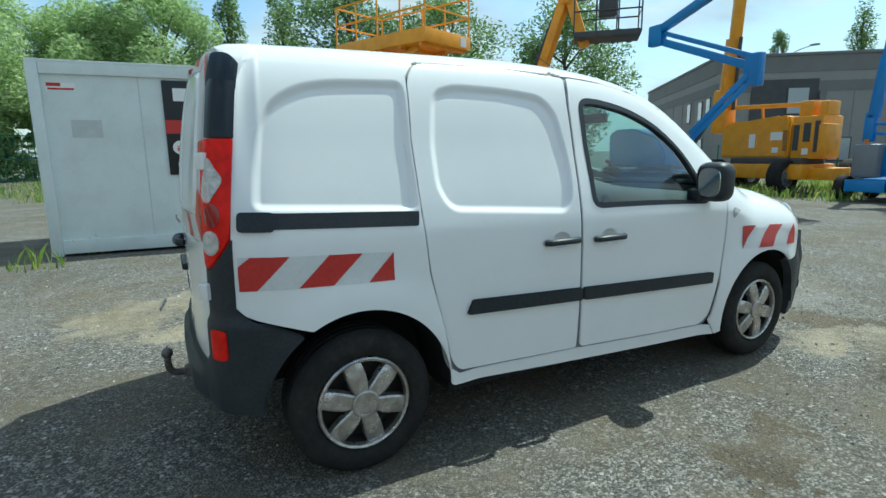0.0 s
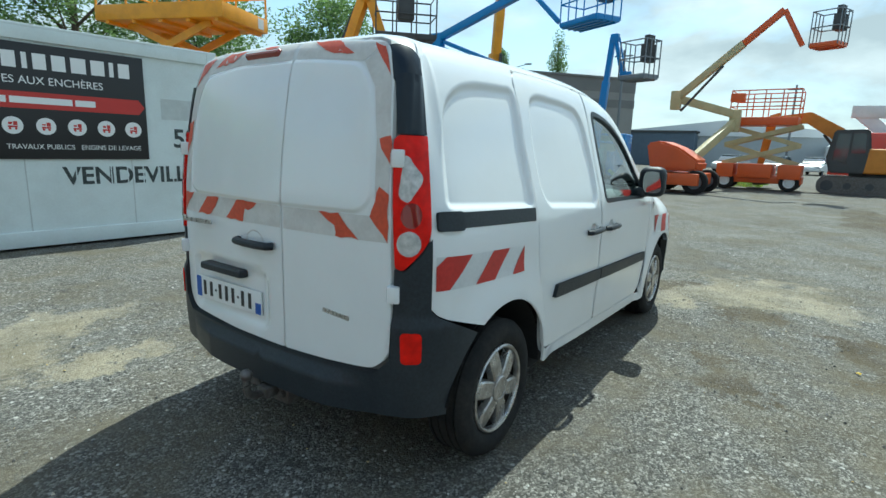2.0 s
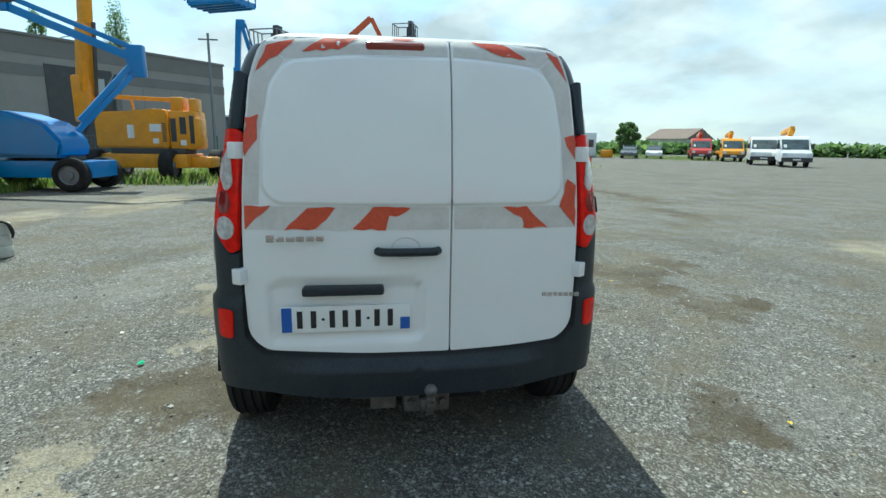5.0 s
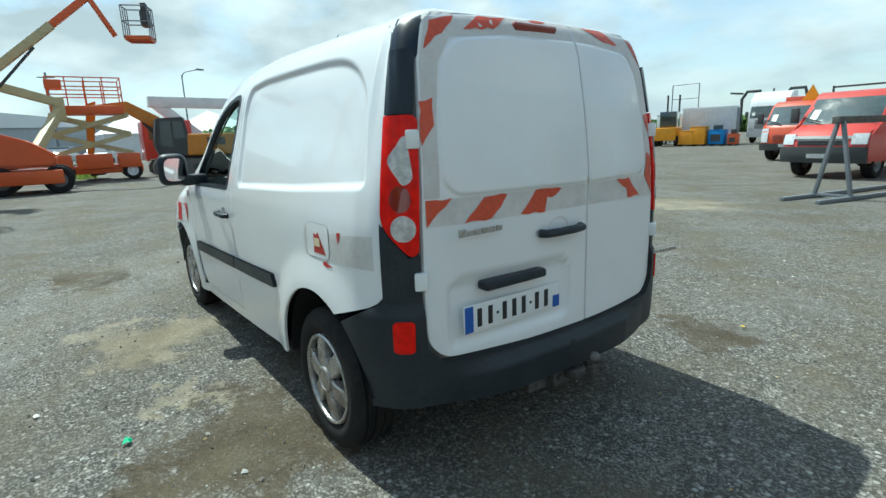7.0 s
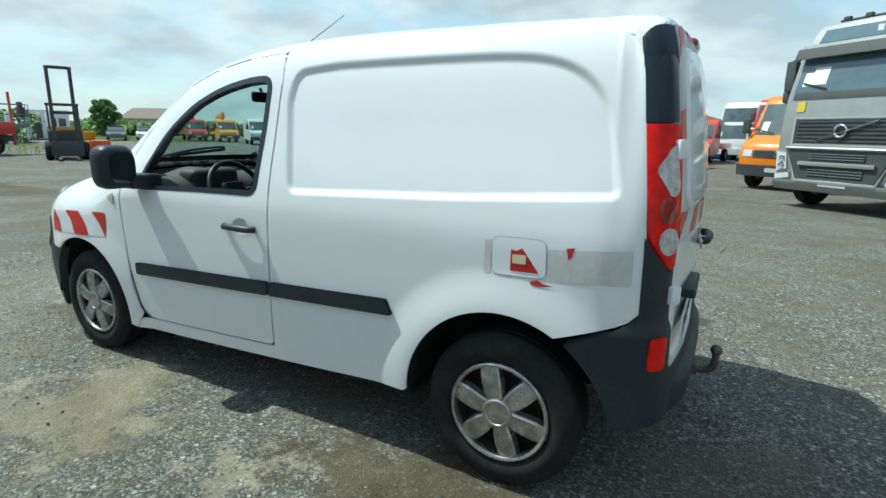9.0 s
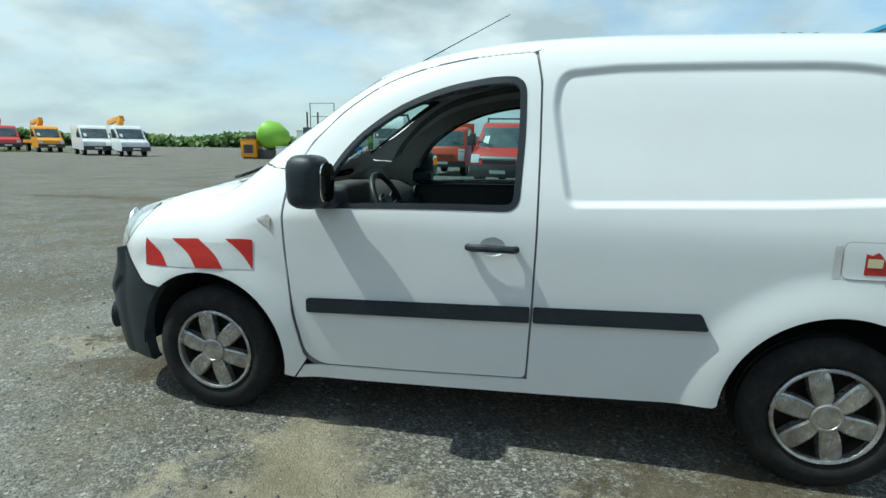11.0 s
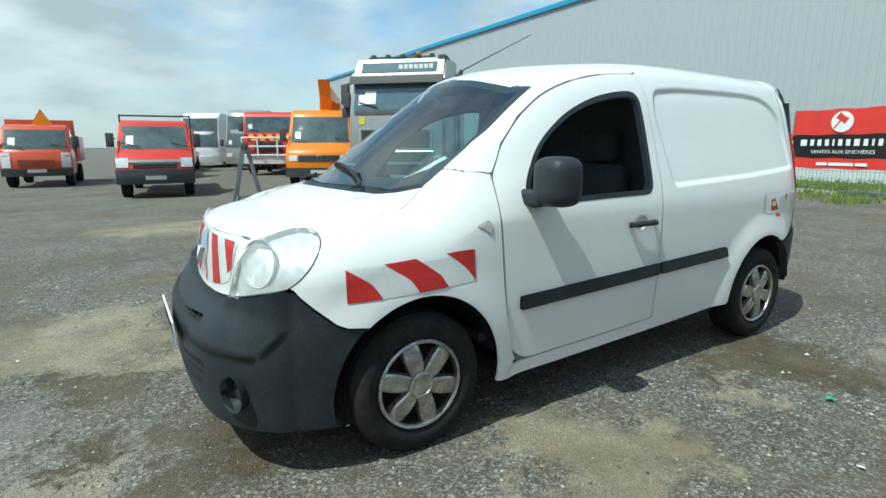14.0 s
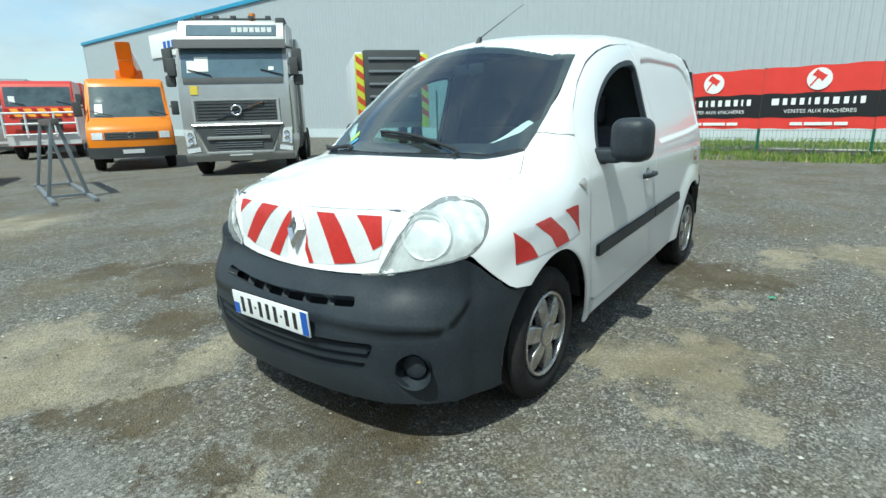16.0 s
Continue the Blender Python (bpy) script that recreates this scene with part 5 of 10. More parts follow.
# mirrors
for sd in (1.0, -1.0):
    bm = bmesh.new()
    add_box(bm, (2.005, 0.925 * sd - 0.085, 1.065), (2.165, 0.925 * sd + 0.105, 1.285), None, 0.072, 5)
    if sd < 0:
        bmesh.ops.translate(bm, verts=bm.verts, vec=(0, -0.02, 0))
    else:
        bmesh.ops.translate(bm, verts=bm.verts, vec=(0, 0.085, 0))
    for v_ in bm.verts:
        t = (v_.co.x - 2.005) / 0.16
        v_.co.y -= sd * 0.02 * t
    shell = part("door_mirror", bm, M_BLACKPL, van, "black door mirror", smooth=60)
    bm = bmesh.new()
    far = 0.90 if sd < 0 else 0.97
    add_box(bm, (2.0, min(0.80 * sd, far * sd), 1.06), (2.15, max(0.80 * sd, far * sd), 1.135), None, 0.025, 3)
    part("foot", bm, M_BLACKPL, shell, smooth=60)
    bm = bmesh.new()
    c = Vector((2.0035, 0.945 * sd + (0.065 if sd > 0 else 0), 1.175))
    add_prism(bm, [(0.066 * math.copysign(abs(math.cos(q / 28 * math.tau)) ** 0.6, math.cos(q / 28 * math.tau)) + c.y, 0.078 * math.copysign(abs(math.sin(q / 28 * math.tau)) ** 0.6, math.sin(q / 28 * math.tau)) + c.z) for q in range(28)], c.x - 0.003, c.x + 0.002, "x")
    part("mirror_glass", bm, mat("mirror", (0.8, 0.82, 0.82), 0.03, metal=1.0), shell, "mirror glass")

# aerial
bm = bmesh.new()
ap = Vector(crown(np.array([[1.94, 0.0]]))[0])
add_cyl(bm, ap - Vector((0, 0, 0.01)), ap + Vector((-0.02, 0, 0.03)), 0.02, 0.012, 10)
add_cyl(bm, ap + Vector((-0.015, 0, 0.025)), ap + Vector((-0.56, 0, 0.29)), 0.0035, 0.0018, 6)
part("aerial", bm, M_INK, roof, "thin black aerial")

# ---- van: wheels, underside and cab ----


def wheel(x, sd, steer=0.0):
    m = Matrix.Translation((x, 0.765 * sd, 0.315)) @ Matrix.Rotation(radians(steer), 4, "Z") @ Matrix.Rotation(radians(90 * sd), 4, "Z")
    w = new("wheel")
    w.parent = van
    w.matrix_world = m
    # tyre: carcass, shoulder and tread grooves
    bm = bmesh.new()
    R_, h = 0.315, 0.097
    prof = [(0.200, -h * 0.8), (0.215, -h * 0.98), (0.25, -h * 1.06), (0.275, -h * 1.05), (0.292, -h * 0.97), (0.305, -h * 0.86), (0.312, -h * 0.72)]
    for a in (-0.62, -0.22, 0.22, 0.62):
        c = a * h
        prof += [(R_ - 0.001, c - 0.018), (R_, c - 0.006), (R_ - 0.008, c - 0.004), (R_ - 0.008, c + 0.004), (R_, c + 0.006)]
    prof += [(0.312, h * 0.72), (0.305, h * 0.86), (0.292, h * 0.97), (0.275, h * 1.05), (0.262, h * 1.055), (0.258, h * 1.07), (0.24, h * 1.06), (0.215, h * 0.98), (0.200, h * 0.8)]
    add_lathe(bm, prof, 56)
    part("tyre", bm, M_RUBBER, w, "black worn tyre", smooth=40)
    # rim, dark behind the cover
    bm = bmesh.new()
    add_lathe(bm, [(0.205, 0.078), (0.198, 0.085), (0.19, 0.06), (0.185, 0.0), (0.10, -0.005), (0.05, 0.0), (0.001, 0.0)], 40)
    part("rim", bm, mat("rim_dark", (0.05, 0.048, 0.045), 0.7, metal=0.3, stain=0.5, stain_color=(0.13, 0.07, 0.04), stain_scale=20) if "rim_dark" not in bpy.data.materials else bpy.data.materials["rim_dark"], w)
    # cover: outer ring, six broad spokes, hub
    bm = bmesh.new()
    add_lathe(bm, [(0.2035, 0.080), (0.203, 0.094), (0.197, 0.100), (0.188, 0.096), (0.184, 0.085), (0.184, 0.07)], 48)
    cover = part("wheel_cover", bm, M_ALLOY, w, "silver six-spoke wheel cover, scuffed")
    for k in range(6):
        bm = bmesh.new()
        t = k * math.tau / 6 + 0.26
        rot = Matrix.Rotation(t, 4, "X")
        sec = [(0.045, 0.029), (0.085, 0.037), (0.125, 0.0405), (0.165, 0.039), (0.188, 0.034)]
        rows = []
        for r, hw in sec:
            hgt = 0.098 - 0.012 * ((r - 0.1) / 0.09) ** 2 + (0.004 if r < 0.1 else 0)
            rows.append([rot @ Vector((q, b, r)) for q, b in ((hgt - 0.035, -hw - 0.004), (hgt - 0.006, -hw), (hgt, -hw + 0.008), (hgt - 0.002, 0), (hgt, hw - 0.008), (hgt - 0.006, hw), (hgt - 0.035, hw + 0.004))])
        vr = [[bm.verts.new(p) for p in r] for r in rows]
        for a, b in zip(vr, vr[1:]):
            for i in range(6):
                bm.faces.new((a[i], a[i + 1], b[i + 1], b[i]))
        part("spoke", bm, M_ALLOY, cover, smooth=40)
    bm = bmesh.new()
    add_lathe(bm, [(0.062, 0.080), (0.060, 0.104), (0.055, 0.108), (0.046, 0.108), (0.044, 0.105), (0.02, 0.107), (0.001, 0.108)], 32)
    part("hub_cap", bm, M_ALLOY, cover, "round hub cap")
    for k in range(4):
        bm = bmesh.new()
        t = k * math.tau / 4 + 0.5
        add_cyl(bm, (0.0, 0.085 * math.cos(t), 0.085 * math.sin(t)), (0.03, 0.085 * math.cos(t), 0.085 * math.sin(t)), 0.014, seg=6)
        part("wheel_bolt", bm, M_STEEL, w)
    return w


for x in (0.0, 2.697):
    for sd in (1.0, -1.0):
        wheel(x, sd)

# wheel housings
for (cx, cz, r) in (ARCH_R, ARCH_F):
    for sd in (1.0, -1.0):
        bm = bmesh.new()
        n = 24
        rr = r + 0.006
        a, b = [], []
        for k in range(n + 1):
            t = radians(0 + 171 * k / n)
            a.append(bm.verts.new((cx + rr * math.cos(t), sd * 0.857, cz + rr * 1.03 * math.sin(t))))
            b.append(bm.verts.new((cx + rr * math.cos(t), sd * 0.52, cz + rr * 1.03 * math.sin(t))))
        for k in range(n):
            bm.faces.new((a[k], a[k + 1], b[k + 1], b[k]))
        c = bm.verts.new((cx, sd * 0.52, cz))
        for k in range(n):
            bm.faces.new((b[k], b[k + 1], c))
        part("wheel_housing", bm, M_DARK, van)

# underside, sills, tow bar
bm = bmesh.new()
add_box(bm, (0.43, -0.80, 0.24), (2.25, 0.80, 0.30), None, 0.02)
add_box(bm, (-0.50, -0.50, 0.34), (0.45, 0.50, 0.40), None, 0.02)
add_box(bm, (2.25, -0.50, 0.22), (3.35, 0.50, 0.28), None, 0.02)
add_cyl(bm, (0, -0.7, 0.315), (0, 0.7, 0.315), 0.045, seg=12)
add_cyl(bm, (2.697, -0.7, 0.315), (2.697, 0.7, 0.315), 0.04, seg=12)
add_cyl(bm, (-0.42, -0.30, 0.30), (-0.42, 0.15, 0.30), 0.09, seg=16)
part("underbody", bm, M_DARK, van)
bm = bmesh.new()
add_box(bm, (-0.50, -0.33, 0.255), (-0.44, 0.28, 0.325), None, 0.012)
add_box(bm, (-0.60, -0.14, 0.235), (-0.50, 0.06, 0.335), None, 0.015)
add_box(bm, (-0.585, 0.09, 0.25), (-0.545, 0.20, 0.34), None, 0.012)
add_box(bm, (-0.665, -0.075, 0.27), (-0.58, -0.005, 0.32), None, 0.012)
for yy in (-0.11, 0.03):
    add_cyl(bm, (-0.62, yy, 0.285), (-0.59, yy, 0.285), 0.018, seg=6)
tow = part("tow_bar", bm, M_STEEL, van, "steel tow bar")
bm = bmesh.new()
add_tube(bm, spline([(-0.62, -0.04, 0.295), (-0.69, -0.04, 0.292), (-0.725, -0.04, 0.31), (-0.735, -0.04, 0.345), (-0.735, -0.04, 0.380)], 5), 0.017, 10)
add_ball(bm, (-0.735, -0.04, 0.400), 0.027)
part("tow_ball", bm, M_STEEL, tow, "rusty tow ball")

# load space bulkhead, floor, lining
bm = bmesh.new()
add_prism(bm, [(-0.80, 0.30), (0.80, 0.30), (0.84, 0.95), (0.74, 1.35), (0.62, 1.62), (0.50, 1.72), (-0.50, 1.72), (-0.62, 1.62), (-0.74, 1.35), (-0.84, 0.95)], 1.02, 1.05, "x")
part("bulkhead", bm, mat("bulkhead_dark", (0.06, 0.062, 0.066), 0.7, grain=0.1, stain=0.3), van, "dark cab bulkhead")
bm = bmesh.new()
add_box(bm, (1.05, -0.80, 0.42), (2.35, 0.80, 0.46))
part("cab_floor", bm, M_SEAT, van)
for sd in (1.0, -1.0):
    fn = lambda p, s_=sd: skin(p, s_)  # noqa: E731
    card = rounded(S((1.20, 0.42), (2.20, 0.42), (2.22, 1.045), (1.20, 1.075)), 0.05)
    surface("door_card", card, fn, M_DASH, van, lift=-0.055, thick=0.02, step=0.06, flip=sd > 0, label="grey inner door trim")
    lin = S((1.06, 1.08), (1.225, 1.085), (1.22, 1.60), (1.06, 1.66))
    surface("pillar_trim", lin, fn, M_TRIM, van, lift=-0.03, thick=0.0, step=0.05, flip=sd > 0)
    tr = S((2.35, 1.10), (2.36, 1.19), (2.20, 1.30), (2.07, 1.43), (1.91, 1.54), (1.70, 1.62), (1.45, 1.665), (1.06, 1.68), (1.06, 1.63), (1.36, 1.622), (1.58, 1.585), (1.80, 1.495), (2.0, 1.355), (2.13, 1.17), (2.15, 1.06))
    surface("pillar_trim", tr, fn, M_TRIM, van, lift=-0.055, thick=0.0, step=0.05, flip=sd > 0, label="beige cab pillar trim")
head = both([(1.96, 0.05), (1.95, 0.2), (1.90, 0.45), (1.70, 0.58), (1.05, 0.60)])
surface("headlining", head, crown, M_TRIM, van, lift=-0.04, thick=0.0, step=0.08, label="beige headlining")
# dashboard
bm = bmesh.new()
rows = []
for x, z in ((2.62, 1.06), (2.50, 1.075), (2.36, 1.085), (2.22, 1.075), (2.12, 1.03), (2.08, 0.94), (2.10, 0.80), (2.20, 0.68), (2.30, 0.50)):
    rows.append([bm.verts.new((x + 0.02 * math.cos(y * 3), y * (1.0 if x < 2.4 else 0.93), z + (0.05 * math.exp(-((y - 0.37) / 0.17) ** 2) if 2.05 < x < 2.4 else 0))) for y in np.linspace(-0.76, 0.76, 31)])
for a, b in zip(rows, rows[1:]):
    for i in range(30):
        bm.faces.new((a[i], a[i + 1], b[i + 1], b[i]))
dash = part("dashboard", bm, M_DASH, van, "dark grey dashboard", smooth=50)
bm = bmesh.new()
add_box(bm, (2.10, 0.20, 1.00), (2.26, 0.54, 1.135), None, 0.05, 4)
part("instrument_hood", bm, M_DASH, dash, smooth=60)
for yy in (0.66, -0.66, 0.10, -0.10):
    bm = bmesh.new()
    add_lathe(bm, [(0.045, 0.0), (0.05, 0.012), (0.040, 0.014), (0.035, 0.0), (0.001, 0.0)], 20, Matrix.Translation((2.085, yy, 1.0)) @ Matrix.Rotation(math.pi, 4, "Z"))
    part("air_vent", bm, M_INK, dash, "round air vent")
# steering wheel
bm = bmesh.new()
ring = []
for k in range(32):
    t = k / 32 * math.tau
    ring.append((0, 0.185 * math.cos(t), 0.185 * math.sin(t)))
sw = Matrix.Translation((1.93, 0.37, 1.01)) @ Matrix.Rotation(radians(28), 4, "Y")
add_tube(bm, [sw @ Vector(p) for p in ring], 0.016, 8, closed=True)
for t in (0.1, math.pi - 0.1, -math.pi / 2):
    add_beam(bm, sw @ Vector((0.02, 0.05 * math.cos(t), 0.05 * math.sin(t))), sw @ Vector((0, 0.18 * math.cos(t), 0.18 * math.sin(t))), 0.03, 0.015, 0.005)
vs = add_box(bm, (0.0, -0.075, -0.065), (0.05, 0.075, 0.065), sw, 0.025, 3)
add_cyl(bm, sw @ Vector((0.04, 0, 0)), sw @ Vector((0.30, 0, 0)), 0.035, seg=10)
part("steering_wheel", bm, M_INK, van, "black steering wheel", smooth=60)
# seats
for yy in (0.38, -0.38):
    bm = bmesh.new()
    add_box(bm, (1.30, yy - 0.23, 0.55), (1.80, yy + 0.23, 0.70), Matrix.Translation((1.3, 0, 0.6)) @ pose(0, 0, 0, 0, -8, 0) @ Matrix.Translation((-1.3, 0, -0.6)), 0.06, 3)
    add_box(bm, (1.30, yy - 0.22, 0.45), (1.70, yy + 0.22, 0.58), None, 0.02)
    st = part("seat", bm, M_SEAT, van, "dark fabric seat", smooth=60)
    bm = bmesh.new()
    add_box(bm, (1.20, yy - 0.22, 0.62), (1.34, yy + 0.22, 1.24), Matrix.Translation((1.3, 0, 0.6)) @ pose(0, 0, 0, 0, -14, 0) @ Matrix.Translation((-1.3, 0, -0.6)), 0.06, 3)
    part("backrest", bm, M_SEAT, st, smooth=60)
    bm = bmesh.new()
    add_box(bm, (1.07, yy - 0.13, 1.23), (1.17, yy + 0.13, 1.42), None, 0.045, 3)
    part("headrest", bm, M_SEAT, st, smooth=60)
bm = bmesh.new()
mp = Vector(crown(np.array([[2.08, 0.0]]))[0])
add_box(bm, (mp.x - 0.05, -0.11, mp.z - 0.12), (mp.x - 0.02, 0.11, mp.z - 0.055), None, 0.015)
add_cyl(bm, (mp.x - 0.02, 0, mp.z - 0.08), (mp.x + 0.01, 0, mp.z - 0.03), 0.01, seg=8)
part("rear_view_mirror", bm, M_INK, van)

# ---- ground ----


def ground_material():
    m = bpy.data.materials.new("gravel_yard")
    m.use_nodes = True
    nt = m.node_tree
    b = nt.nodes["Principled BSDF"]
    L = nt.links.new
    N = nt.nodes.new
    co = N("ShaderNodeTexCoord").outputs["Object"]

    def noise_(scale, detail=5, rough=0.6, vec=co):
        n = N("ShaderNodeTexNoise")
        n.inputs["Scale"].default_value, n.inputs["Detail"].default_value, n.inputs["Roughness"].default_value = scale, detail, rough
        L(vec, n.inputs["Vector"])
        return n

    def ramp(src, a, b_, va=0.0, vb=1.0):
        r = N("ShaderNodeMapRange")
        r.inputs[1].default_value, r.inputs[2].default_value, r.inputs[3].default_value, r.inputs[4].default_value = a, b_, va, vb
        L(src, r.inputs[0])
        return r.outputs[0]

    def mixc(fac, a, b_):
        x = N("ShaderNodeMixRGB")
        if isinstance(fac, float):
            x.inputs[0].default_value = fac
        else:
            L(fac, x.inputs[0])
        for i, c in ((1, a), (2, b_)):
            if isinstance(c, tuple):
                x.inputs[i].default_value = (*c, 1)
            else:
                L(c, x.inputs[i])
        return x.outputs[0]

    def math_(op, a, b_=None):
        x = N("ShaderNodeMath")
        x.operation = op
        for i, c in ((0, a), (1, b_)):
            if isinstance(c, (int, float)):
                x.inputs[i].default_value = c
            elif c is not None:
                L(c, x.inputs[i])
        return x.outputs[0]

    # chippings of two sizes, each with its own shade
    v1 = N("ShaderNodeTexVoronoi")
    v1.inputs["Scale"].default_value = 108
    L(co, v1.inputs["Vector"])
    v2 = N("ShaderNodeTexVoronoi")
    v2.inputs["Scale"].default_value = 34
    L(co, v2.inputs["Vector"])
    sep1, sep2 = N("ShaderNodeSeparateColor"), N("ShaderNodeSeparateColor")
    L(v1.outputs["Color"], sep1.inputs[0])
    L(v2.outputs["Color"], sep2.inputs[0])
    g1 = math_("MULTIPLY", ramp(math_("POWER", sep1.outputs[0], 2.4), 0, 1, 0.058, 0.33), ramp(noise_(17, 5, 0.7).outputs["Fac"], 0.3, 0.7, 0.55, 1.4))
    base = N("ShaderNodeCombineColor")
    for i in range(3):
        L(math_("MULTIPLY", g1, (1.0, 0.962, 0.865)[i]), base.inputs[i])
    col = base.outputs[0]
    big = math_("MULTIPLY", ramp(sep2.outputs[1], 0.83, 0.87), ramp(v2.outputs["Distance"], 0.42, 0.32))
    col = mixc(big, col, mixc(sep2.outputs[2], (0.10, 0.10, 0.095), (0.48, 0.465, 0.43)))
    # broad shade: compacted fines and loose stone
    broad = noise_(0.55, 7, 0.62).outputs["Fac"]
    col = mixc(math_("MULTIPLY", ramp(broad, 0.50, 0.64), 0.5), col, (0.066, 0.061, 0.053))
    col = mixc(math_("MULTIPLY", ramp(broad, 0.46, 0.34), 0.45), col, (0.185, 0.176, 0.155))
    mid = noise_(2.3, 6, 0.6).outputs["Fac"]
    col = mixc(math_("MULTIPLY", ramp(mid, 0.5, 0.72), 0.35), col, (0.17, 0.163, 0.148))
    col = mixc(math_("MULTIPLY", ramp(mid, 0.47, 0.33), 0.42), col, (0.078, 0.068, 0.050))
    # sandy and damp patches, each at its place
    warp = noise_(2.1, 8, 0.72)
    off = N("ShaderNodeVectorMath")
    off.operation = "MULTIPLY_ADD"
    L(warp.outputs["Color"], off.inputs[0])
    off.inputs[1].default_value, off.inputs[2].default_value = (1.7, 1.7, 0), (-0.85, -0.85, 0)
    wp = N("ShaderNodeVectorMath")
    wp.operation = "ADD"
    L(co, wp.inputs[0])
    L(off.outputs[0], wp.inputs[1])

    def spots(rows):
        last = None
        for x, y, rx, ry in rows:
            s = N("ShaderNodeVectorMath")
            s.operation = "SUBTRACT"
            L(wp.outputs[0], s.inputs[0])
            s.inputs[1].default_value = (x, y, 0)
            d = N("ShaderNodeVectorMath")
            d.operation = "DIVIDE"
            L(s.outputs[0], d.inputs[0])
            d.inputs[1].default_value = (rx, ry, 100)
            ln = N("ShaderNodeVectorMath")
            ln.operation = "LENGTH"
            L(d.outputs[0], ln.inputs[0])
            k = ramp(ln.outputs["Value"], 1.15, 0.72)
            last = k if last is None else math_("MAXIMUM", last, k)
        return last

    tan = spots([(3.91, -1.82, 0.4, 0.68), (2.25, 1.45, 0.28, 0.22), (2.1, 1.12, 0.27, 0.2), (1.96, 1.29, 0.47, 0.3), (4.06, -1.5, 0.4, 0.5), (4.51, -1.67, 0.35, 0.7), (3.52, -0.97, 0.55, 0.26), (-1.14, 2.15, 0.4, 0.45), (-0.63, 1.66, 0.3, 0.22), (0.95, 1.3, 0.16, 0.12), (-0.6, 2.6, 0.5, 0.3), (4.1, 0.31, 0.22, 0.15), (6.9, 6.2, 1.7, 0.55), (3.1, -7.1, 1.2, 0.8), (9.5, 5.0, 2.0, 0.8)])
    damp = spots([(0.26, 1.3, 0.45, 0.3), (0.12, 1.0, 0.35, 0.2), (0.5, 1.15, 0.4, 0.26), (3.48, 0.58, 0.24, 0.22), (3.75, 0.56, 0.22, 0.16), (4.03, 0.02, 0.2, 0.2), (3.45, 0.15, 0.3, 0.22), (3.9, -0.7, 0.4, 0.22), (2.58, -2.85, 0.34, 0.3), (2.38, -2.82, 0.7, 0.2), (2.62, -2.6, 0.26, 0.3), (2.79, -2.36, 0.24, 0.18), (2.0, -2.55, 0.4, 0.2), (1.46, -3.1, 0.27, 0.28), (1.3, -2.75, 0.4, 0.18), (1.56, -1.6, 0.32, 0.17), (1.85, -1.5, 0.2, 0.12), (2.9, -3.4, 0.5, 0.2), (-0.4, -1.7, 0.35, 0.25), (3.2, -1.6, 0.3, 0.2), (4.36, 1.48, 0.25, 0.21), (4.75, 1.7, 0.4, 0.2), (11.3, -7.1, 2.2, 0.35), (7.7, -6.3, 1.0, 0.3), (14, -3, 3, 0.6)])
    loose = spots([(4.5, 0.5, 1.1, 1.0), (3.7, 1.7, 1.0, 0.6), (2.9, 2.3, 0.9, 0.4)])
    col = mixc(math_("MULTIPLY", math_("MULTIPLY", loose, 0.5), ramp(sep1.outputs[2], 0.15, 0.9)), col, (0.30, 0.29, 0.262))
    col = mixc(math_("MULTIPLY", tan, ramp(mid, 0.36, 0.60, 0.42, 0.95)), col, mixc(sep1.outputs[1], (0.21, 0.180, 0.122), (0.37, 0.328, 0.242)))
    col = mixc(math_("MULTIPLY", damp, ramp(mid, 0.36, 0.6, 0.97, 0.62)), col, mixc(sep1.outputs[1], (0.036, 0.027, 0.014), (0.085, 0.064, 0.036)))
    # thin moss-brown tinge
    tinge = noise_(1.1, 5, 0.7).outputs["Fac"]
    col = mixc(math_("MULTIPLY", ramp(tinge, 0.44, 0.66), 0.62), col, (0.128, 0.104, 0.060))
    L(col, b.inputs["Base Color"])
    b.inputs["Roughness"].default_value = 0.88
    b.inputs["Specular IOR Level"].default_value = 0.35
    hgt = math_("ADD", math_("MULTIPLY", v1.outputs["Distance"], -0.6), math_("MULTIPLY", noise_(180, 3).outputs["Fac"], 0.5))
    hgt = math_("ADD", hgt, math_("MULTIPLY", big, 0.8))
    bp = N("ShaderNodeBump")
    bp.inputs["Strength"].default_value, bp.inputs["Distance"].default_value = 0.75, 0.012
    L(hgt, bp.inputs["Height"])
    bp2 = N("ShaderNodeBump")
    bp2.inputs["Strength"].default_value, bp2.inputs["Distance"].default_value = 0.5, 0.08
    L(mid, bp2.inputs["Height"])
    L(bp2.outputs[0], bp.inputs["Normal"])
    L(bp.outputs[0], b.inputs["Normal"])
    return m


bm = bmesh.new()
# one sheet: fine near the van, coarse to the horizon, with shallow dips
xs = sorted(set([*np.linspace(-14, 14, 141).round(3), *[s * v for s in (1, -1) for v in (16, 19, 24, 32, 45, 70, 120, 250, 600, 2000)]]))
grid = [[bm.verts.new((x + 2, y, (0.014 * (noise.noise((x * 0.9, y * 0.9, 0)) - 0.3) if max(abs(x), abs(y)) < 12 else -0.006))) for y in xs] for x in xs]
for i in range(len(xs) - 1):
    for j in range(len(xs) - 1):
        bm.faces.new((grid[i][j], grid[i + 1][j], grid[i + 1][j + 1], grid[i][j + 1]))
ground = single("ground", bm, ground_material(), "grey gravel yard with sandy and damp patches", "ground", kind="structure", smooth=60)


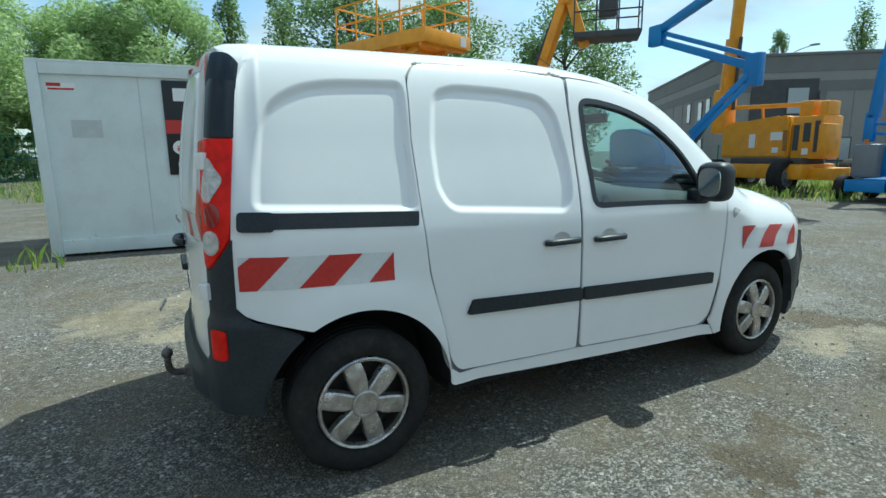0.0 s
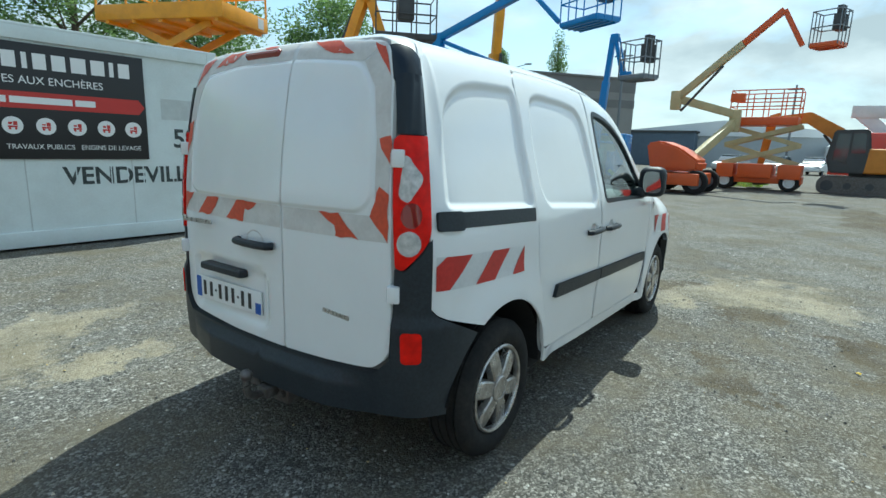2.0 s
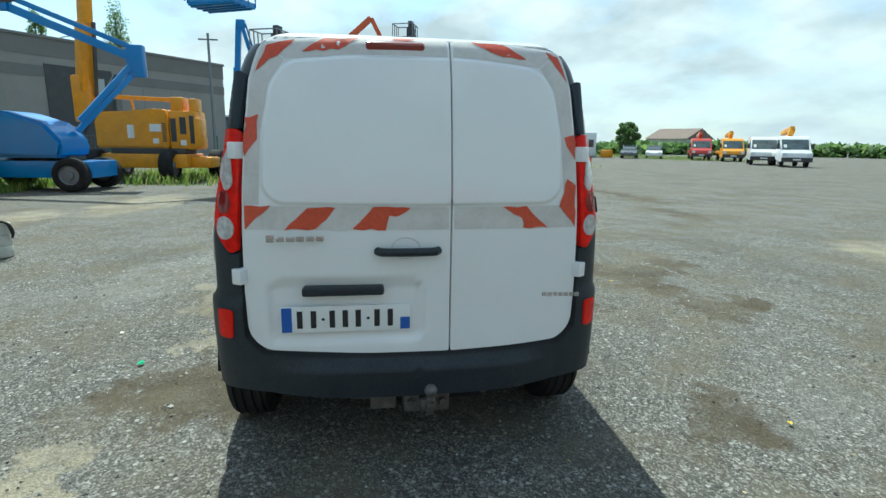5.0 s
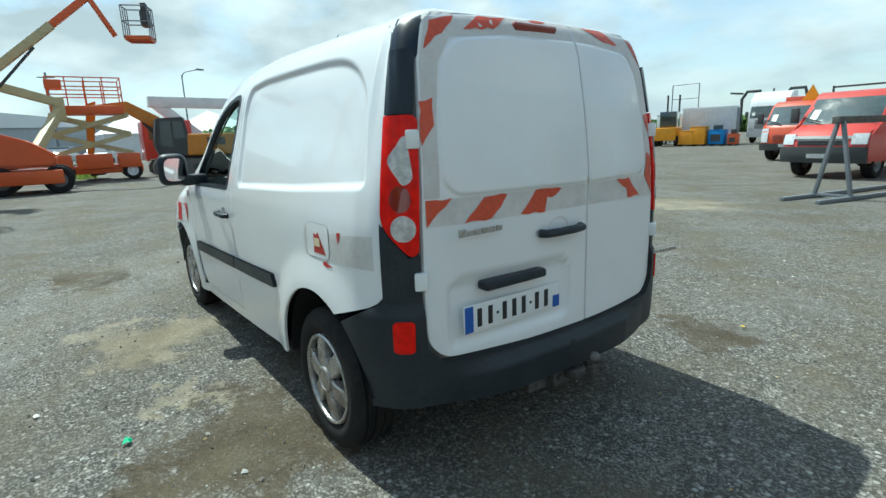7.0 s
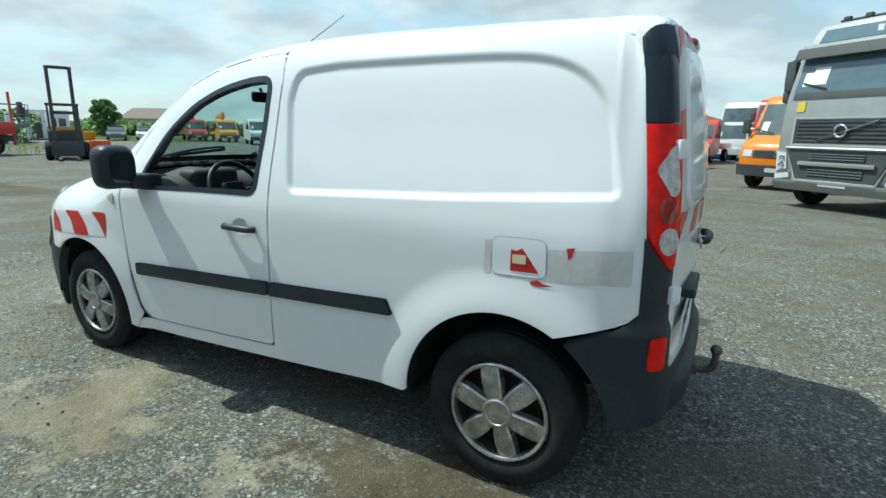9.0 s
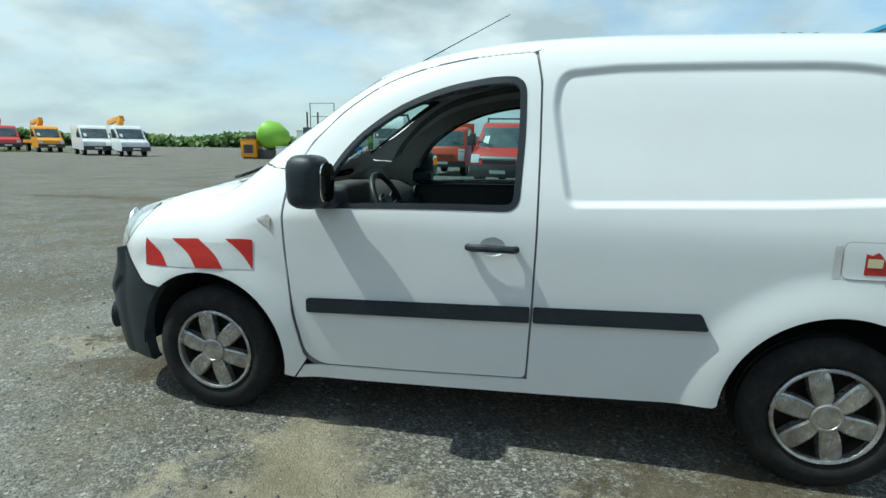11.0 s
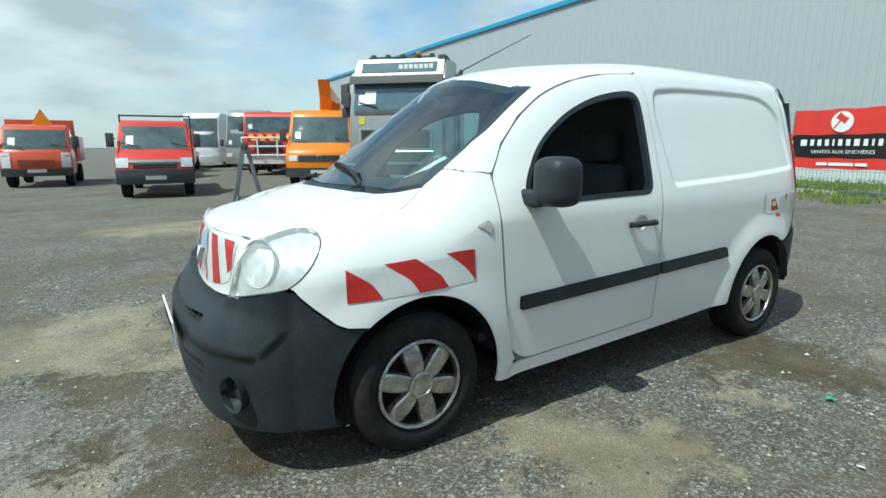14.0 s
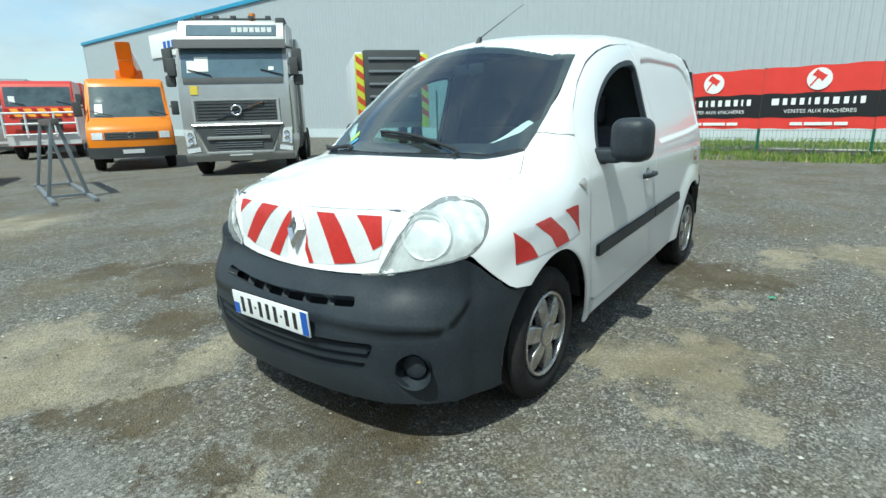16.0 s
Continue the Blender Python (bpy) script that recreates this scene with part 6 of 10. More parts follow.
def island_mat(name, stops, rough=0.85, through_=0.0):
    """Each loose piece takes its own shade from a ramp; leaves let some light through."""
    m = bpy.data.materials.new(name)
    m.use_nodes = True
    nt = m.node_tree
    geo = nt.nodes.new("ShaderNodeNewGeometry")
    r = nt.nodes.new("ShaderNodeValToRGB")
    while len(r.color_ramp.elements) < len(stops):
        r.color_ramp.elements.new(0.5)
    for e, (p, c) in zip(r.color_ramp.elements, stops):
        e.position, e.color = p, (*c, 1)
    nt.links.new(geo.outputs["Random Per Island"], r.inputs[0])
    b = nt.nodes["Principled BSDF"]
    b.inputs["Roughness"].default_value = rough
    nt.links.new(r.outputs[0], b.inputs["Base Color"])
    if through_:
        tl = nt.nodes.new("ShaderNodeBsdfTranslucent")
        nt.links.new(r.outputs[0], tl.inputs[0])
        ad = nt.nodes.new("ShaderNodeAddShader")
        nt.links.new(b.outputs[0], ad.inputs[0])
        nt.links.new(tl.outputs[0], ad.inputs[1])
        nt.links.new(ad.outputs[0], nt.nodes["Material Output"].inputs[0])
    return m


def mesh_stuff(name, verts, faces, material, label, category, smooth=False):
    me = bpy.data.meshes.new(name)
    me.from_pydata(verts, [], faces)
    me.materials.append(material)
    if smooth:
        me.polygons.foreach_set("use_smooth", [True] * len(me.polygons))
    return tagged(new(name, me), label, category, kind="stuff")


def stones():
    rnd = random.Random(5)
    verts, faces = [], []
    for k in range(19000):
        a = rnd.uniform(0, math.tau)
        r = 1.3 + 5.2 * rnd.random() ** 0.9
        x, y = 1.4 + r * 1.25 * math.cos(a), r * math.sin(a)
        if abs(y) < 0.75 and -0.3 < x < 3.2:
            continue
        s = 0.0035 + 0.008 * rnd.random() ** 4 + (0.009 if rnd.random() < 0.03 else 0)
        z = 0.014 * (noise.noise(((x - 2) * 0.9, y * 0.9, 0)) - 0.3)
        o = len(verts)
        c, t = math.cos(a * 7), math.sin(a * 7)
        for dx, dy, dz in ((1, 0, 0.3), (0.1, 0.9, 0.2), (-0.9, 0.2, 0.35), (-0.1, -0.8, 0.25), (0.1, 0, 0.95)):
            q = rnd.uniform(0.7, 1.2)
            verts.append((x + s * q * (dx * c - dy * t), y + s * q * (dx * t + dy * c), z + s * dz * q))
        faces += [(o, o + 1, o + 4), (o + 1, o + 2, o + 4), (o + 2, o + 3, o + 4), (o + 3, o, o + 4)]
    return mesh_stuff("loose_stones", verts, faces, island_mat("chippings", [(0, (0.05, 0.05, 0.048)), (0.55, (0.15, 0.145, 0.135)), (0.80, (0.27, 0.26, 0.235)), (0.95, (0.60, 0.585, 0.54)), (1.0, (0.42, 0.30, 0.10))]), "small loose grey chippings scattered on the yard", "gravel")


stones()


def litter(at, col, s, label):
    bm = bmesh.new()
    rnd = random.Random(int(at[0] * 100))
    vs = [bm.verts.new((s * math.cos(k) * rnd.uniform(0.5, 1), s * math.sin(k) * rnd.uniform(0.4, 1), rnd.uniform(0.001, s * 0.5))) for k in np.linspace(0, 5.6, 9)]
    c = bm.verts.new((0, 0, s * 0.5))
    for i in range(9):
        bm.faces.new((vs[i], vs[(i + 1) % 9], c))
    return single("litter", bm, mat("litter_" + label.split()[0], col, 0.5, grain=0.2), label, "litter", (at[0], at[1], 0.002))


litter((0.62, 1.60), (0.02, 0.42, 0.20), 0.03, "green scrap of plastic lying on gravel")
litter((-0.5, -1.9), (0.6, 0.42, 0.03), 0.018, "yellow fallen leaf lying on gravel")
litter((2.25, -2.3), (0.6, 0.42, 0.03), 0.02, "yellow fallen leaf lying on gravel")
litter((1.2, 1.95), (0.7, 0.68, 0.62), 0.02, "pale scrap of paper lying on gravel")

# ---- plants ----
M_LEAF = island_mat("leaves", [(0, (0.035, 0.065, 0.020)), (0.5, (0.075, 0.13, 0.036)), (1, (0.14, 0.20, 0.07))], 0.65, 1.0)
M_WILLOW = island_mat("willow_leaves", [(0, (0.11, 0.16, 0.062)), (0.5, (0.19, 0.265, 0.105)), (1, (0.29, 0.35, 0.18))], 0.65, 1.0)
M_BARK = mat("bark", (0.10, 0.08, 0.06), 0.9, grain=0.3, grain_scale=12, bump=0.6, bump_scale=15)
M_GRASS = island_mat("grass_blades", [(0, (0.055, 0.10, 0.018)), (0.6, (0.11, 0.17, 0.03)), (0.9, (0.19, 0.22, 0.05)), (1, (0.28, 0.24, 0.10))], 0.7, 1.0)


def tree(at, h, spread, label, seed, leaf=M_LEAF, tall=False, size=0.22, count=3600, droop=0.0, slim=0.28):
    rnd = random.Random(seed)
    t = thing("tree", label, "tree", at)
    bm = bmesh.new()
    top = Vector((rnd.uniform(-0.3, 0.3), rnd.uniform(-0.3, 0.3), h * 0.8))
    add_cyl(bm, (0, 0, -0.1), top, 0.028 * h, 0.006 * h, 9)
    heads = []
    n = 26 if not tall else 26
    for k in range(n):
        u = 0.12 + 0.82 * k / n if not tall else 0.14 + 0.82 * k / n
        a = k * 2.4 + rnd.uniform(-0.5, 0.5)
        wide = spread * (math.sin(math.pi * min(1, max(0.12, (u - 0.1) / 0.92))) ** 0.7) * rnd.uniform(0.5, 1.0) * (0.42 if tall else 1)
        base = Vector((0, 0, h * (u - 0.15)))
        p = Vector((wide * math.cos(a), wide * math.sin(a), h * (u + rnd.uniform(0, 0.08))))
        add_cyl(bm, base, p, 0.008 * h, 0.002 * h, 5)
        heads.append((p, spread * rnd.uniform(0.30, 0.52) * (0.6 if tall else 1)))
    heads.append((Vector((0, 0, h * 0.93)), spread * 0.3))
    part("trunk", bm, M_BARK, t, "grey-brown trunk and limbs")
    verts, faces = [], []
    for k in range(count):
        c, r = rnd.choice(heads)
        d = Vector((rnd.gauss(0, 1), rnd.gauss(0, 1), rnd.gauss(0, 1))).normalized() * r * rnd.random() ** 0.4
        d.z *= 0.85 if not tall else 1.5
        p = c + d
        p.z -= droop * (d.x * d.x + d.y * d.y) / max(r, 0.1)
        s = size * rnd.uniform(0.5, 1.3)
        u = Vector((rnd.gauss(0, 1), rnd.gauss(0, 1), rnd.gauss(0, 0.6))).normalized()
        w = u.cross(Vector((rnd.gauss(0, 1), rnd.gauss(0, 1), rnd.gauss(0, 1)))).normalized()
        o = len(verts)
        verts += [tuple(p - u * s * 0.5), tuple(p + w * s * slim), tuple(p + u * s * 0.6), tuple(p - w * s * slim + u * s * 0.1)]
        faces.append((o, o + 1, o + 2, o + 3))
    me = bpy.data.meshes.new("crown")
    me.from_pydata(verts, [], faces)
    me.materials.append(leaf)
    cr = new("crown", me)
    cr.parent = t
    cr["label"] = "green leaves"
    return t


def grass(rows, label, seed, height=0.25, name="grass"):
    """rows: (x0, y0, x1, y1, blades) boxes of ground."""
    rnd = random.Random(seed)
    verts, faces = [], []
    for x0, y0, x1, y1, n in rows:
        for _ in range(n):
            x, y = rnd.uniform(x0, x1), rnd.uniform(y0, y1)
            if noise.noise((x * 0.8, y * 0.8, 3.0)) < -0.12:
                continue
            x, y, _ = yard(x, y)
            a, hh, b_ = rnd.uniform(0, math.tau), height * rnd.uniform(0.35, 1.25), rnd.uniform(0.01, 0.022)
            lean = rnd.uniform(0.0, 0.6) * hh
            o = len(verts)
            c, s = math.cos(a), math.sin(a)
            verts += [(x - b_ * s, y + b_ * c, -0.01), (x + b_ * s, y - b_ * c, -0.01), (x + lean * c * 0.4, y + lean * s * 0.4, hh * 0.65), (x + lean * c, y + lean * s, hh)]
            faces += [(o, o + 1, o + 2), (o, o + 2, o + 3)]
    return mesh_stuff(name, verts, faces, M_GRASS, label, "grass")


# ---- lettering ----


def words(text, size, material, parent, m, name="lettering", align="CENTER", squeeze=1.0):
    cu = bpy.data.curves.new(name, "FONT")
    cu.body, cu.size, cu.align_x, cu.align_y, cu.extrude, cu.offset = text, size, align, "CENTER", 0.0008, (0.007 if name == "stencil" else 0.0)
    tmp = new(name, cu)
    me = bpy.data.meshes.new_from_object(tmp.evaluated_get(bpy.context.evaluated_depsgraph_get()))
    bpy.data.objects.remove(tmp)
    me.materials.clear()
    me.materials.append(material)
    ob = new(name, me)
    ob.parent = parent
    ob.matrix_local = m @ Matrix.Diagonal((squeeze, 1, 1, 1))
    return ob


def bars(widths, h, gap, material, parent, m, name="bar"):
    """Plain bars that stand for a name."""
    total = sum(widths) + gap * (len(widths) - 1)
    x = -total / 2
    for w in widths:
        bm = bmesh.new()
        add_box(bm, (x, -h / 2, 0), (x + w, h / 2, 0.0016))
        link(name, bm, material, parent).matrix_local = m
        x += w + gap


M_SIGNBLK = mat("sign_black", (0.018, 0.018, 0.02), 0.35, stain=0.1)
M_SIGNRED = mat("sign_red", (0.50, 0.035, 0.03), 0.4, stain=0.15, stain_scale=3)
M_BANNER = mat("banner_red", (0.66, 0.045, 0.035), 0.55, stain=0.2, stain_scale=2)
M_SIGNWHT = mat("sign_white", (0.80, 0.80, 0.79), 0.45, stain=0.08)
M_PANEL = mat("painted_steel_white", (0.68, 0.74, 0.735), 0.5, grain=0.03, stain=0.35, stain_scale=1.6, stain_color=(0.44, 0.46, 0.44), bump=0.02, bump_scale=6)
M_STENCIL = mat("stencil_black", (0.03, 0.04, 0.04), 0.7, stain=0.3, stain_scale=25, stain_color=(0.3, 0.33, 0.33))
M_FADED = mat("faded_paint_grey", (0.50, 0.53, 0.52), 0.7, stain=0.6, stain_scale=9, stain_color=(0.62, 0.66, 0.65))

# ---- white site container with an auction sign ----
FACE = Matrix(((1, 0, 0, 0), (0, 0, -1, 0), (0, 1, 0, 0), (0, 0, 0, 1)))  # flat art onto a wall that looks to -y


def site_container():
    L_, D_, H_ = 4.86, 2.42, 2.62
    c = thing("site_container", "white steel site container with a black auction sign", "container", (-2.17, 5.62, 0), -2.8)
    bm = bmesh.new()
    add_box(bm, (0.05, 0.05, 0.10), (L_ - 0.05, D_ - 0.05, H_ - 0.06))
    part("body", bm, M_PANEL, c)
    for x in (0, L_ - 0.14):
        bm = bmesh.new()
        add_box(bm, (x, 0, 0.0), (x + 0.14, 0.14, H_), None, 0.012)
        part("corner_post", bm, M_PANEL, c)
        bm = bmesh.new()
        add_box(bm, (x, D_ - 0.14, 0.0), (x + 0.14, D_, H_), None, 0.012)
        part("corner_post", bm, M_PANEL, c)
    bm = bmesh.new()
    add_box(bm, (0.14, 0.005, H_ - 0.17), (L_ - 0.14, 0.10, H_), None, 0.012)
    part("top_rail", bm, M_PANEL, c)
    bm = bmesh.new()
    add_box(bm, (0.14, 0.005, 0.03), (L_ - 0.14, 0.10, 0.22), None, 0.015)
    part("bottom_rail", bm, M_PANEL, c)
    bm = bmesh.new()
    add_box(bm, (0, 0, H_ - 0.02), (L_, D_, H_ + 0.015), None, 0.01)
    part("roof", bm, M_PANEL, c)
    for x in (1.27, 2.45, 3.62):
        bm = bmesh.new()
        add_box(bm, (x - 0.006, 0.046, 0.22), (x + 0.006, 0.0505, H_ - 0.17))
        part("panel_joint", bm, M_FADED, c)
    # sign
    sx0, sx1, sz0, sz1 = 1.56, 3.84, 1.09, 2.42
    bm = bmesh.new()
    add_box(bm, (sx0, 0.022, sz0), (sx1, 0.045, sz1), None, 0.003)
    sg = part("sign_board", bm, M_SIGNBLK, c, "black auction sign with white lettering")
    mid = (sx0 + sx1) / 2 - 0.02
    at = lambda x, z, d=0.0205: Matrix.Translation((x, d, z)) @ FACE  # noqa: E731
    bm = bmesh.new()
    add_prism(bm, [(sx0 + 0.005, 1.68), (sx1 - 0.09, 1.68), (sx1 - 0.015, 1.775), (sx1 - 0.09, 1.87), (sx0 + 0.005, 1.87)], 0.019, 0.022)
    part("red_band", bm, M_SIGNRED, sg, "red band")
    bars([0.21, 0.13, 0.14, 0.13, 0.05, 0.13, 0.14, 0.16, 0.15, 0.05, 0.13], 0.18, 0.055, M_SIGNWHT, sg, at(mid, 2.225))
    words("VENTES AUX ENCHÈRES", 0.125, M_SIGNWHT, sg, at(mid, 2.00), squeeze=0.98)
    bars([0.22, 0.62, 0.22], 0.075, 0.03, M_SIGNWHT, sg, at(mid, 1.775, 0.018))
    for k in range(7):
        cx = sx0 + 0.17 + k * 0.322
        bm = bmesh.new()
        add_prism(bm, [(cx + 0.10 * math.cos(q / 28 * math.tau), 1.48 + 0.10 * math.sin(q / 28 * math.tau)) for q in range(28)], 0.0175, 0.022)
        d = part("disc", bm, M_SIGNWHT, sg, "white disc with a red vehicle sign")
        bm = bmesh.new()
        add_box(bm, (cx - 0.045, 0.0155, 1.455), (cx + 0.045, 0.0175, 1.475))
        add_box(bm, (cx + 0.005, 0.0155, 1.48), (cx + 0.045, 0.0175, 1.525))
        add_box(bm, (cx - 0.04, 0.0155, 1.49), (cx - 0.005, 0.0175, 1.505 + 0.006 * (k % 3)))
        for ox in (-0.028, 0.028):
            add_prism(bm, [(cx + ox + 0.013 * math.cos(q / 10 * math.tau), 1.442 + 0.013 * math.sin(q / 10 * math.tau)) for q in range(10)], 0.0155, 0.0175)
        part("pictogram", bm, M_SIGNRED, d)
    words("POIDS LOURDS   TRAVAUX PUBLICS   ENGINS DE LEVAGE", 0.083, M_SIGNWHT, sg, at(mid + 0.03, 1.235), squeeze=0.96)
    # stencilled words with cut bridges
    words("VENDEVILLE", 0.305, M_STENCIL, c, Matrix.Translation((3.66, 0.0465, 0.87)) @ FACE, "stencil", squeeze=1.0)
    words("59", 0.36, M_STENCIL, c, Matrix.Translation((4.36, 0.0465, 1.37)) @ FACE, "stencil")
    for k in range(10):
        x = 2.76 + k * 0.198
        bm = bmesh.new()
        add_box(bm, (x, 0.044, 0.72), (x + 0.014, 0.0455, 1.0))
        part("stencil_bridge", bm, M_PANEL, c)
    for x0, x1, z0, z1 in ((0.42, 0.78, 1.62, 1.86), (4.05, 4.48, 1.64, 1.92)):
        bm = bmesh.new()
        add_box(bm, (x0, 0.0475, z0), (x1, 0.05, z1))
        part("worn_patch", bm, M_FADED, c, "rubbed grey paint patch")
    bm = bmesh.new()
    add_box(bm, (0.20, 0.046, 2.24), (0.52, 0.05, 2.34))
    st = part("sticker", bm, M_SIGNWHT, c, "small red and white sticker")
    for x0, z0, x1, z1 in ((0.20, 2.295, 0.36, 2.34), (0.21, 2.25, 0.51, 2.275)):
        bm = bmesh.new()
        add_box(bm, (x0, 0.044, z0), (x1, 0.046, z1))
        part("bar", bm, M_REDTAPE, st)


site_container()

# ---- red site cabin ----
M_REDCAB = mat("red_brown_paint", (0.50, 0.105, 0.05), 0.6, grain=0.06, stain=0.4, stain_scale=3, stain_color=(0.36, 0.09, 0.06), bump=0.05, bump_scale=20)
M_FILM = mat("grey_plastic_film", (0.25, 0.255, 0.25), 0.42, grain=0.08, grain_scale=6, stain=0.4, stain_scale=2.5, stain_color=(0.34, 0.345, 0.34), bump=0.25, bump_scale=4)


def red_cabin():
    W, D_, H_ = 1.38, 1.3, 2.1
    c = thing("red_site_cabin", "red steel site cabin with a grey film door, on skids", "cabin", (3.22, 5.86, 0), -2)
    bm = bmesh.new()
    add_prism(bm, [(0, 0.12), (W, 0.12), (W, H_), (W / 2, H_ + 0.17), (0, H_)], 0.0, D_)
    part("body", bm, M_REDCAB, c)
    bm = bmesh.new()
    for a, b_ in (((-0.06, H_ - 0.03), (W / 2, H_ + 0.185)), ((W / 2, H_ + 0.185), (W + 0.06, H_ - 0.03))):
        add_prism(bm, [a, b_, (b_[0], b_[1] + 0.035), (a[0], a[1] + 0.035)], -0.06, D_ + 0.06)
    part("roof", bm, M_REDCAB, c)
    bm = bmesh.new()
    add_box(bm, (0.10, -0.015, 0.52), (W - 0.10, 0.02, H_ - 0.06), None, 0.006)
    dr = part("door", bm, M_REDCAB, c, "red framed door")
    bm = bmesh.new()
    n = 14
    vs = [[bm.verts.new((0.16 + (W - 0.32) * i / n, -0.022 - 0.006 * noise.noise((i * 0.9, j * 0.7, 2)), 0.58 + (H_ - 0.72) * j / n)) for j in range(n + 1)] for i in range(n + 1)]
    for i in range(n):
        for j in range(n):
            bm.faces.new((vs[i][j], vs[i + 1][j], vs[i + 1][j + 1], vs[i][j + 1]))
    part("film", bm, M_FILM, dr, "grey translucent plastic film", smooth=60)
    for x in (0.06, W - 0.10):
        bm = bmesh.new()
        add_box(bm, (x, -0.035, 0.12), (x + 0.05, 0.0, H_ - 0.03), None, 0.008)
        part("door_post", bm, M_REDCAB, c)
    for z in (0.75, 1.25, 1.75):
        bm = bmesh.new()
        add_cyl(bm, (W - 0.065, -0.045, z - 0.06), (W - 0.065, -0.045, z + 0.06), 0.018, seg=8)
        part("hinge", bm, M_STEEL, dr)
    bm = bmesh.new()
    add_box(bm, (0.13, -0.05, 1.18), (0.22, -0.015, 1.27), None, 0.008)
    part("latch", bm, M_REDCAB, dr)
    bm = bmesh.new()
    add_box(bm, (0.62, -0.006, 0.255), (0.90, 0.002, 0.315))
    part("sticker", bm, mat("yellow_sticker", (0.62, 0.42, 0.03), 0.5), c, "yellow strip")
    bm = bmesh.new()
    add_tube(bm, [(-0.012, 0.62 + 0.05 * math.cos(q / 14 * math.tau), 1.66 + 0.06 * math.sin(q / 14 * math.tau)) for q in range(14)], 0.007, 6, True)
    part("painted_ring", bm, M_SIGNWHT, c)
    for x in (0.25, 0.75, 1.12):
        bm = bmesh.new()
        add_box(bm, (x, -0.02, 0.0), (x + 0.10, D_ + 0.02, 0.12), None, 0.01)
        part("skid", bm, M_STEEL, c)


red_cabin()

# ---- stack of concrete rings with a hose ----
M_CONC = mat("concrete", (0.50, 0.50, 0.44), 0.85, grain=0.12, grain_scale=50, stain=0.3, bump=0.2, bump_scale=60)


def rings():
    t = thing("concrete_rings", "stack of pale concrete rings with a dark hose on top", "concrete ring", (3.70, 4.42, 0))
    for k in range(3):
        bm = bmesh.new()
        add_lathe(bm, [(0.13, 0.0), (0.165 - 0.004 * k, 0.0), (0.17 - 0.004 * k, 0.015), (0.17 - 0.004 * k, 0.115), (0.163, 0.128), (0.13, 0.128), (0.13, 0.0)], 26, Matrix.Translation((0.005 * k, 0, 0.0 + 0.13 * k)) @ Matrix.Rotation(radians(-90), 4, "Y"))
        part("ring", bm, M_CONC, t)
    bm = bmesh.new()
    add_tube(bm, spline([(0.02, 0.24, 0.24), (0.0, 0.21, 0.36), (0.0, 0.10, 0.41), (0.0, -0.05, 0.415), (0.0, -0.17, 0.39), (0.0, -0.22, 0.30), (0.02, -0.19, 0.22)], 5), 0.014, 7)
    add_tube(bm, spline([(-0.05, 0.27, 0.30), (-0.03, 0.16, 0.40), (-0.03, 0.0, 0.425), (-0.04, -0.18, 0.40), (-0.04, -0.24, 0.26)], 5), 0.012, 7)
    part("hose", bm, M_RUBBER, t, "dark hose")


rings()

# ---- machines and vehicles: shared builders ----
M_YELLOW = mat("machine_yellow", (0.78, 0.33, 0.010), 0.45, coat=0.2, grain=0.04, stain=0.35, stain_scale=3, stain_color=(0.36, 0.15, 0.02))
M_MBLUE = mat("machine_blue", (0.008, 0.20, 0.54), 0.4, coat=0.3, grain=0.04, stain=0.25, stain_scale=3, stain_color=(0.03, 0.13, 0.34))
M_ORANGE = mat("machine_orange", (0.62, 0.10, 0.018), 0.45, coat=0.2, grain=0.04, stain=0.3, stain_scale=3, stain_color=(0.42, 0.09, 0.03))
M_CREAM = mat("machine_cream", (0.50, 0.43, 0.24), 0.5, grain=0.05, stain=0.35, stain_scale=3)
M_TORANGE = mat("lorry_orange", (0.72, 0.21, 0.008), 0.35, coat=0.5, stain=0.2, stain_scale=2)
M_TRED = mat("lorry_red", (0.55, 0.045, 0.03), 0.32, coat=0.5, stain=0.2, stain_scale=2)
M_TRED2 = mat("lorry_orange_red", (0.55, 0.075, 0.025), 0.35, coat=0.4, stain=0.25, stain_scale=2)
M_SILVER = mat("lorry_silver", (0.36, 0.36, 0.35), 0.28, metal=0.35, coat=0.4, stain=0.25, stain_scale=2)
M_TWHITE = mat("lorry_white", (0.72, 0.74, 0.75), 0.35, coat=0.4, stain=0.25, stain_scale=2)
M_GREYDK = mat("dark_grey_plastic", (0.055, 0.058, 0.06), 0.6, grain=0.1, stain=0.3, stain_color=(0.12, 0.12, 0.12))
M_FARGLASS = mat("dark_vehicle_glass", (0.035, 0.05, 0.055), 0.06, coat=1.0)
M_LAMPGLASS = mat("lamp_glass", (0.62, 0.64, 0.66), 0.15, coat=1.0, grain=0.2, grain_scale=20)
M_RAILGREY = mat("rail_grey", (0.20, 0.22, 0.24), 0.5, metal=0.3, stain=0.2)
M_PAPER = mat("paper_white", (0.75, 0.76, 0.72), 0.7)


# reflected sky is put into the paler base colour; dark blotches break it up
M_SKYGREY_SCREEN = mat("sky_grey_windscreen", (0.085, 0.115, 0.12), 0.05, coat=1.0, stain=0.7, stain_scale=2.2, stain_color=(0.02, 0.028, 0.03))


